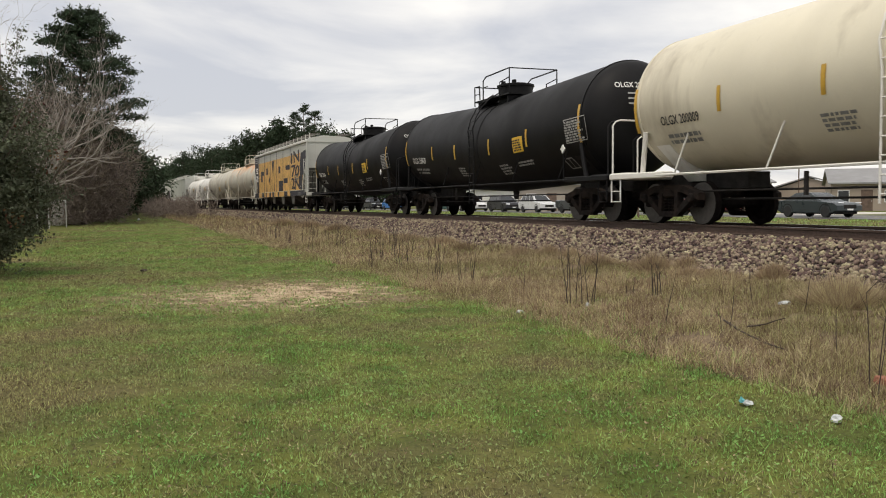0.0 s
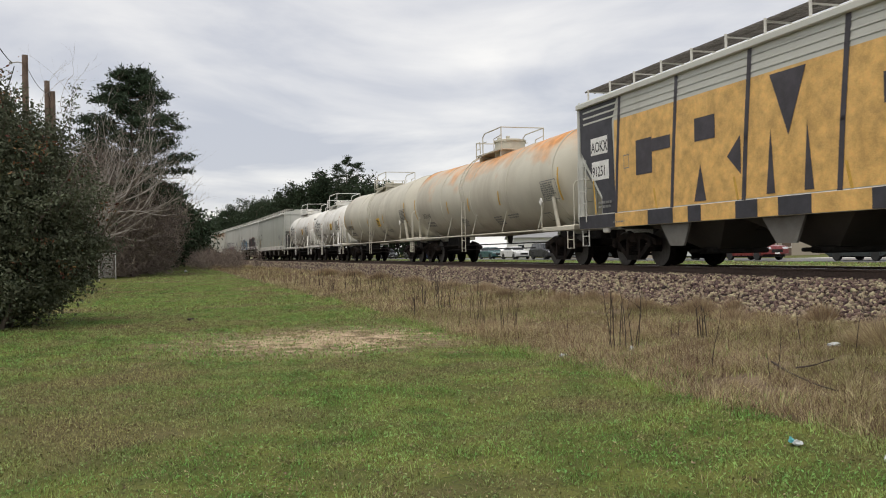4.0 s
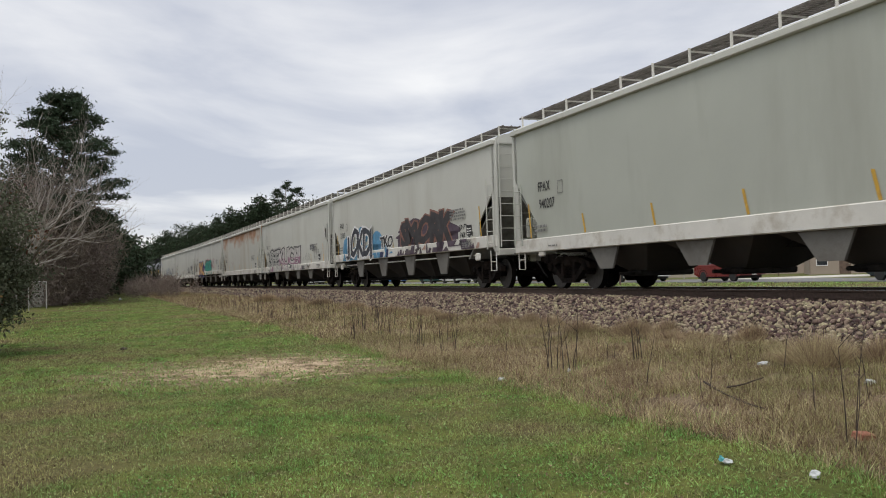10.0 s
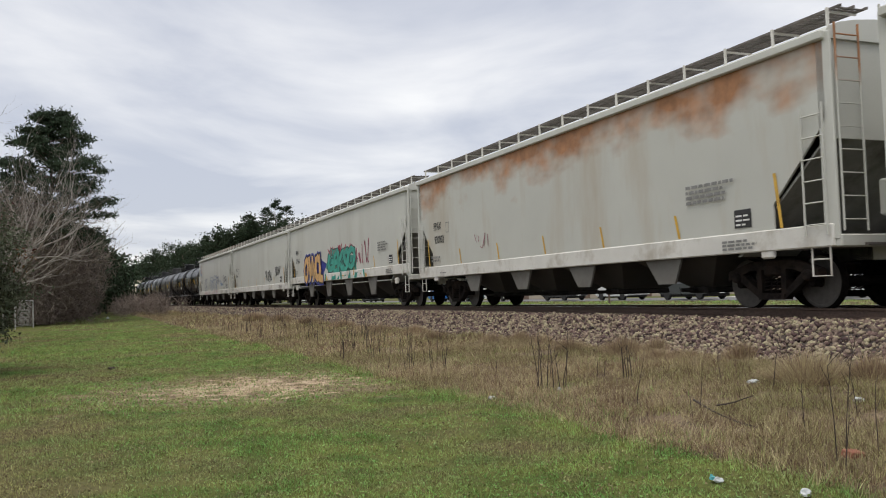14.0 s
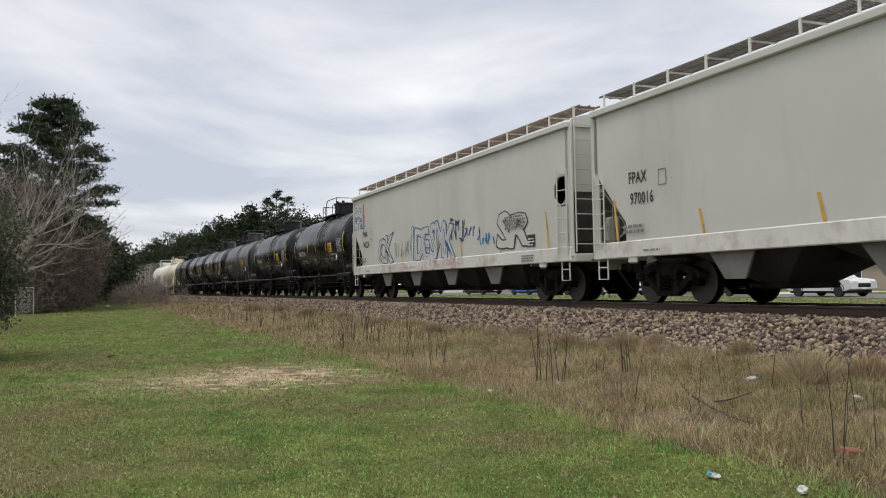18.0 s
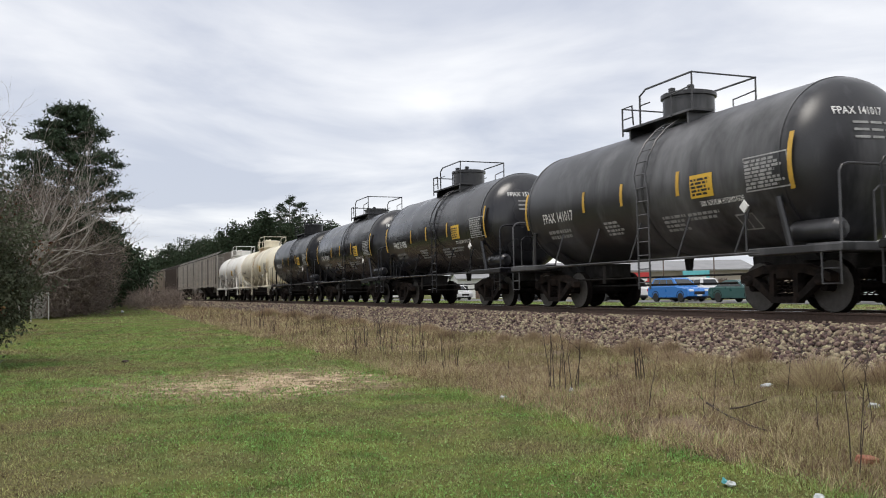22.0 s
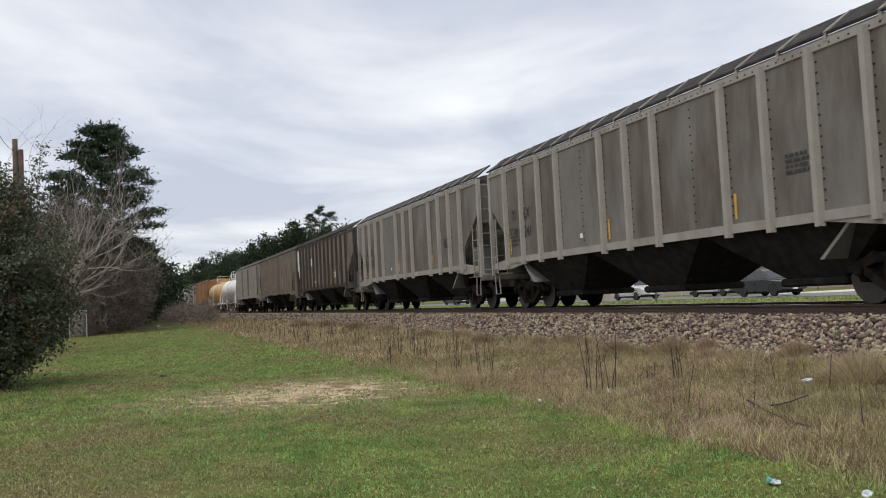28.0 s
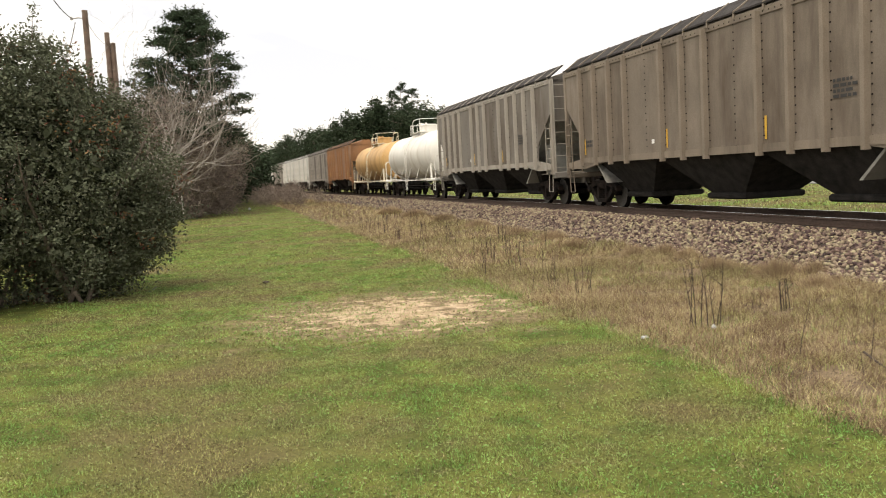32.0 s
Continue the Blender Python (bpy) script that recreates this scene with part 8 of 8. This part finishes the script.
s, d = lawn_density(34000, -13, 14, 4.2, 8.4, keep=greener)
tagged(part("green_blade", blades(s, d, rng.uniform(0.04, 0.14, len(s)), np.full(len(s), 0.008), M_GRASS, "green", 0.8), None, verge, "green blades in the dry grass"), kind="stuff")


def tuft(label, s, d, radius, height, n=420, mat=None, loose=0.07):
    """A rounded, fuzzy tussock of dry grass."""
    t = thing("grass_tussock", label, "grass", kind="stuff")
    a, u = rng.uniform(0, 2 * np.pi, n), np.sqrt(rng.uniform(0, 1, n))
    x, y = place(np.full(n, s), np.full(n, d))
    lump = 1 + 0.18 * np.sin(a * 3 + s * 5) + 0.1 * np.sin(a * 7 + d)
    r = radius * u * 0.75 * lump
    base = np.stack([x + np.cos(a) * r, y + np.sin(a) * r, ground_z(np.full(n, s), np.full(n, d)) - 0.02], -1)
    out = np.stack([np.cos(a), np.sin(a), 0 * a], -1)
    hh = height * (1 - 0.75 * u ** 2) * rng.uniform(0.55, 1.15, n) + 0.04
    stray = np.stack([rng.normal(0, loose, n), rng.normal(0, loose, n), 0 * a], -1)
    tip = base + out * (radius * 0.45 * u)[:, None] + stray + np.stack([0 * a, 0 * a, hh], -1)
    b = rng.uniform(0, 2 * np.pi, n)
    side = np.stack([np.cos(b), np.sin(b), 0 * a], -1) * 0.004
    v = np.stack([base - side, base + side, tip], 1).reshape(-1, 3)
    part("dry_blade", fast_mesh("tuft", v, np.arange(n * 3).reshape(-1, 3), mat or M_TUFT), None, t)
    return t


for s, d, r, h in ((0.1, 3.75, 0.4, 0.34), (-0.4, 3.4, 0.2, 0.28), (-2.55, 3.4, 0.24, 0.3), (-5.3, 3.8, 0.26, 0.34), (5.1, 4.0, 0.28, 0.26), (4.4, 3.6, 0.26, 0.28), (3.4, 3.6, 0.24, 0.28), (1.4, 4.1, 0.32, 0.28), (10.8, 3.8, 0.4, 0.3), (13.3, 4.0, 0.45, 0.32), (18.5, 3.8, 0.5, 0.34), (24, 3.8, 0.6, 0.4), (30, 3.8, 0.7, 0.45), (36, 4.0, 0.8, 0.5), (8.0, 4.3, 0.35, 0.26), (-1.3, 4.0, 0.25, 0.2)):
    tuft("rounded tussock of dry brown grass at the foot of the ballast", s, d, r, h, int(9000 * r * r + 900), M_TUFT)
tuft("large pale fuzzy tussock of dry grass", -4.8, 4.3, 0.55, 0.42, 3000, M_PALE, 0.11)


def dead_weed(label, s, d, height, stems, seed, branch=0.5, rad=0.009):
    """Upright dead weed stalks with a few side shoots."""
    r = random.Random(seed)
    x, y = place(np.array(float(s)), np.array(float(d)))
    t = thing("dead_weed", label, "weed", pose(float(x), float(y), float(ground_z(np.array(float(s)), np.array(float(d))))))
    for i in range(stems):
        sh = Shape()
        h = height * r.uniform(0.6, 1.0)
        pts, dv = limb(sh, (r.gauss(0, 0.05 * stems ** 0.5), r.gauss(0, 0.05 * stems ** 0.5), -0.03), (r.uniform(-0.12, 0.12), r.uniform(-0.12, 0.12), 1), h, rad, rad * 0.4, 0.06, r, 5, 6)
        for p in pts[3:]:
            if r.random() < branch:
                a = r.uniform(0, 6.28)
                limb(sh, p, (math.cos(a) * 0.7, math.sin(a) * 0.7, 0.8), h * r.uniform(0.1, 0.3), rad * 0.55, rad * 0.3, 0.15, r, 4, 3)
        part("stalk", sh, M_STALK, t, smooth=60)
    return t


dead_weed("cluster of dark dead weed stalks in the dry grass", -2.52, 6.7, 0.92, 8, 1, 0.7, 0.008)
dead_weed("low forked dark dead weed at the foot of the ballast", -2.4, 5.3, 0.5, 5, 2, 0.9, 0.009)
dead_weed("group of tall dark dead weed stalks", -8.1, 6.75, 0.85, 4, 3, 0.4, 0.0055)
dead_weed("tall leaning dead weed stalk with seed heads", -8.15, 7.35, 1.15, 1, 4, 0.7, 0.006)
for i, (s, d, h, n) in enumerate(((-4.49, 6.59, 0.68, 1), (-2.0, 5.57, 0.42, 2), (-5.27, 6.32, 0.52, 1), (-4.0, 5.1, 0.5, 1), (-4.86, 4.97, 0.9, 1), (-6.86, 6.51, 0.62, 1), (-8.28, 7.38, 0.64, 1), (-7.8, 6.9, 1.05, 1), (-5.6, 6.7, 0.4, 1), (-6.9, 5.6, 0.7, 2), (1.65, 7.15, 0.85, 4), (1.18, 7.04, 0.95, 4), (1.54, 6.63, 0.9, 4), (2.4, 6.9, 0.8, 3), (3.4, 6.7, 0.9, 2), (2.4, 7.4, 0.7, 1), (7.4, 7.0, 0.9, 1), (4.6, 7.1, 1.0, 2), (5.6, 6.4, 0.7, 3), (-1.2, 5.9, 0.5, 1), (0.4, 5.2, 0.5, 2), (-0.6, 6.6, 0.4, 1))):
    dead_weed("thin dark dead weed stalks in the dry grass" if n > 1 else "single thin dead weed stalk", s, d, h, n, 20 + i, 0.5, 0.0055)
wr = random.Random(77)
for i in range(34):
    s, d = wr.uniform(5.0, 30.0), wr.uniform(4.6, 7.5)
    dead_weed("thin dark dead weed stalk in the dry grass", s, d, wr.uniform(0.5, 1.1), wr.choice((1, 2, 3, 4)), 400 + i, 0.7, 0.0085)

# ---- litter ----
M_PLASTIC = material("white_plastic", (0.5, 0.53, 0.54), 0.35, vary=0.1, scale=9, bump=0.2)
M_TEAL = material("teal_print", (0.1, 0.4, 0.45), 0.4, vary=0.2, scale=9, bump=0.1)
M_BRICK = material("old_brick", (0.3, 0.12, 0.075), 0.9, vary=0.25, scale=12, bump=0.5)


def crumple(seed, sx, sy, sz):
    r = random.Random(seed)
    bm = bmesh.new()
    bmesh.ops.create_icosphere(bm, subdivisions=2, radius=1.0)
    s = Shape()
    vs = []
    for v in bm.verts:
        k = r.uniform(0.55, 1.15)
        vs.append((v.co.x * k * sx, v.co.y * k * sy, max(v.co.z * k * sz, -sz * 0.4) + sz * 0.4))
    s.add(vs, [tuple(v.index for v in f.verts) for f in bm.faces])
    bm.free()
    return s


def litter(name, label, x, y, dims, mat, seed, extra=None):
    s, d = line_of(np.array(x), np.array(y))
    z = float(ground_z(s, d))
    ob = part(name, crumple(seed, *dims), mat, None, label, pose(x, y, z + 0.01, 0, 0, seed * 37), smooth=0)
    tagged(ob, category="litter")
    if extra:
        part("printed_part", crumple(seed + 50, dims[0] * 0.6, dims[1] * 0.55, dims[2] * 0.9), extra, ob, "teal printed side", pose(0.03, 0.02, 0.012), smooth=0)
    return ob


litter("crumpled_wrapper", "crumpled white plastic wrapper with teal print on the lawn", 2.13, 6.22, (0.055, 0.033, 0.03), M_PLASTIC, 3, M_TEAL)
litter("crumpled_paper", "scrap of crumpled white paper in the dry grass", 0.96, 11.3, (0.06, 0.04, 0.035), M_PLASTIC, 4)
litter("crumpled_paper", "scrap of white paper in the dry grass", 4.2, 10.8, (0.09, 0.04, 0.035), M_PLASTIC, 5)
litter("crumpled_paper", "small white scrap at the edge of the lawn", 2.55, 5.72, (0.05, 0.04, 0.035), M_PLASTIC, 6)
litter("crumpled_paper", "white scrap among the weed stalks", 1.9, 11.7, (0.05, 0.04, 0.05), M_PLASTIC, 7)
litter("crumpled_paper", "white scrap in the verge", 4.55, 8.9, (0.07, 0.05, 0.04), M_PLASTIC, 8)
litter("dark_clod", "dark clod of leaves on the lawn", -6.92, 19.93, (0.1, 0.08, 0.05), M_STALK, 9)
litter("pale_clod", "pale lump at the far end of the lawn", -26.5, 75.5, (0.15, 0.12, 0.14), M_PLASTIC, 10)
bk = part("brick", Shape().chamfer(-0.1, 0.1, -0.048, 0.048, 0, 0.06, 0.008), M_BRICK, None, "single weathered red brick in the dry grass", pose(3.35, 6.68, 0.17, 12, 8, 35))
tagged(bk, category="brick")
fb = Shape()
limb(fb, (0, 0, 0.06), (1, -0.15, -0.16), 1.5, 0.012, 0.006, 0.03, random.Random(4), 6, 7)
limb(fb, (0.5, -0.05, 0.06), (0.8, 0.6, 0.1), 0.4, 0.01, 0.004, 0.1, random.Random(5), 5, 4)
x, y = place(np.array(-5.14), np.array(6.29))
tagged(part("fallen_branch", fb, M_STALK, None, "dark fallen branch lying in the dry grass", pose(float(x), float(y), float(ground_z(np.array(-5.14), np.array(6.29))) + 0.03, 0, 0, -75)), category="branch")


def motions():
    """All that moves: the train along its line, and the traffic beyond it."""
    for car, mid in TRAIN:
        rows = []
        for i in range(33):
            t = 1.0 * i
            ahead = (1.1, 0.4)[i] if i < 2 else 0.0
            x, y, a = along(mid - SPEED * (t - 14.0) - ahead, 1.6)
            rows.append((t, pose(x, y, RAIL_Z, 0, 0, math.degrees(a) - 90)))
        walk(car, rows)
    for car, d, s0, vel, t0 in TRAFFIC:
        rows = []
        for i in range(33):
            t = float(i)
            go = max(0.0, t - t0)
            go = go - 1.0 if go > 2.0 else go * go / 4
            m = beside(s0 - vel * go, d, 0.59, 180 if vel < 0 else 0)
            rows.append((t, m))
        walk(car, rows)


motions()
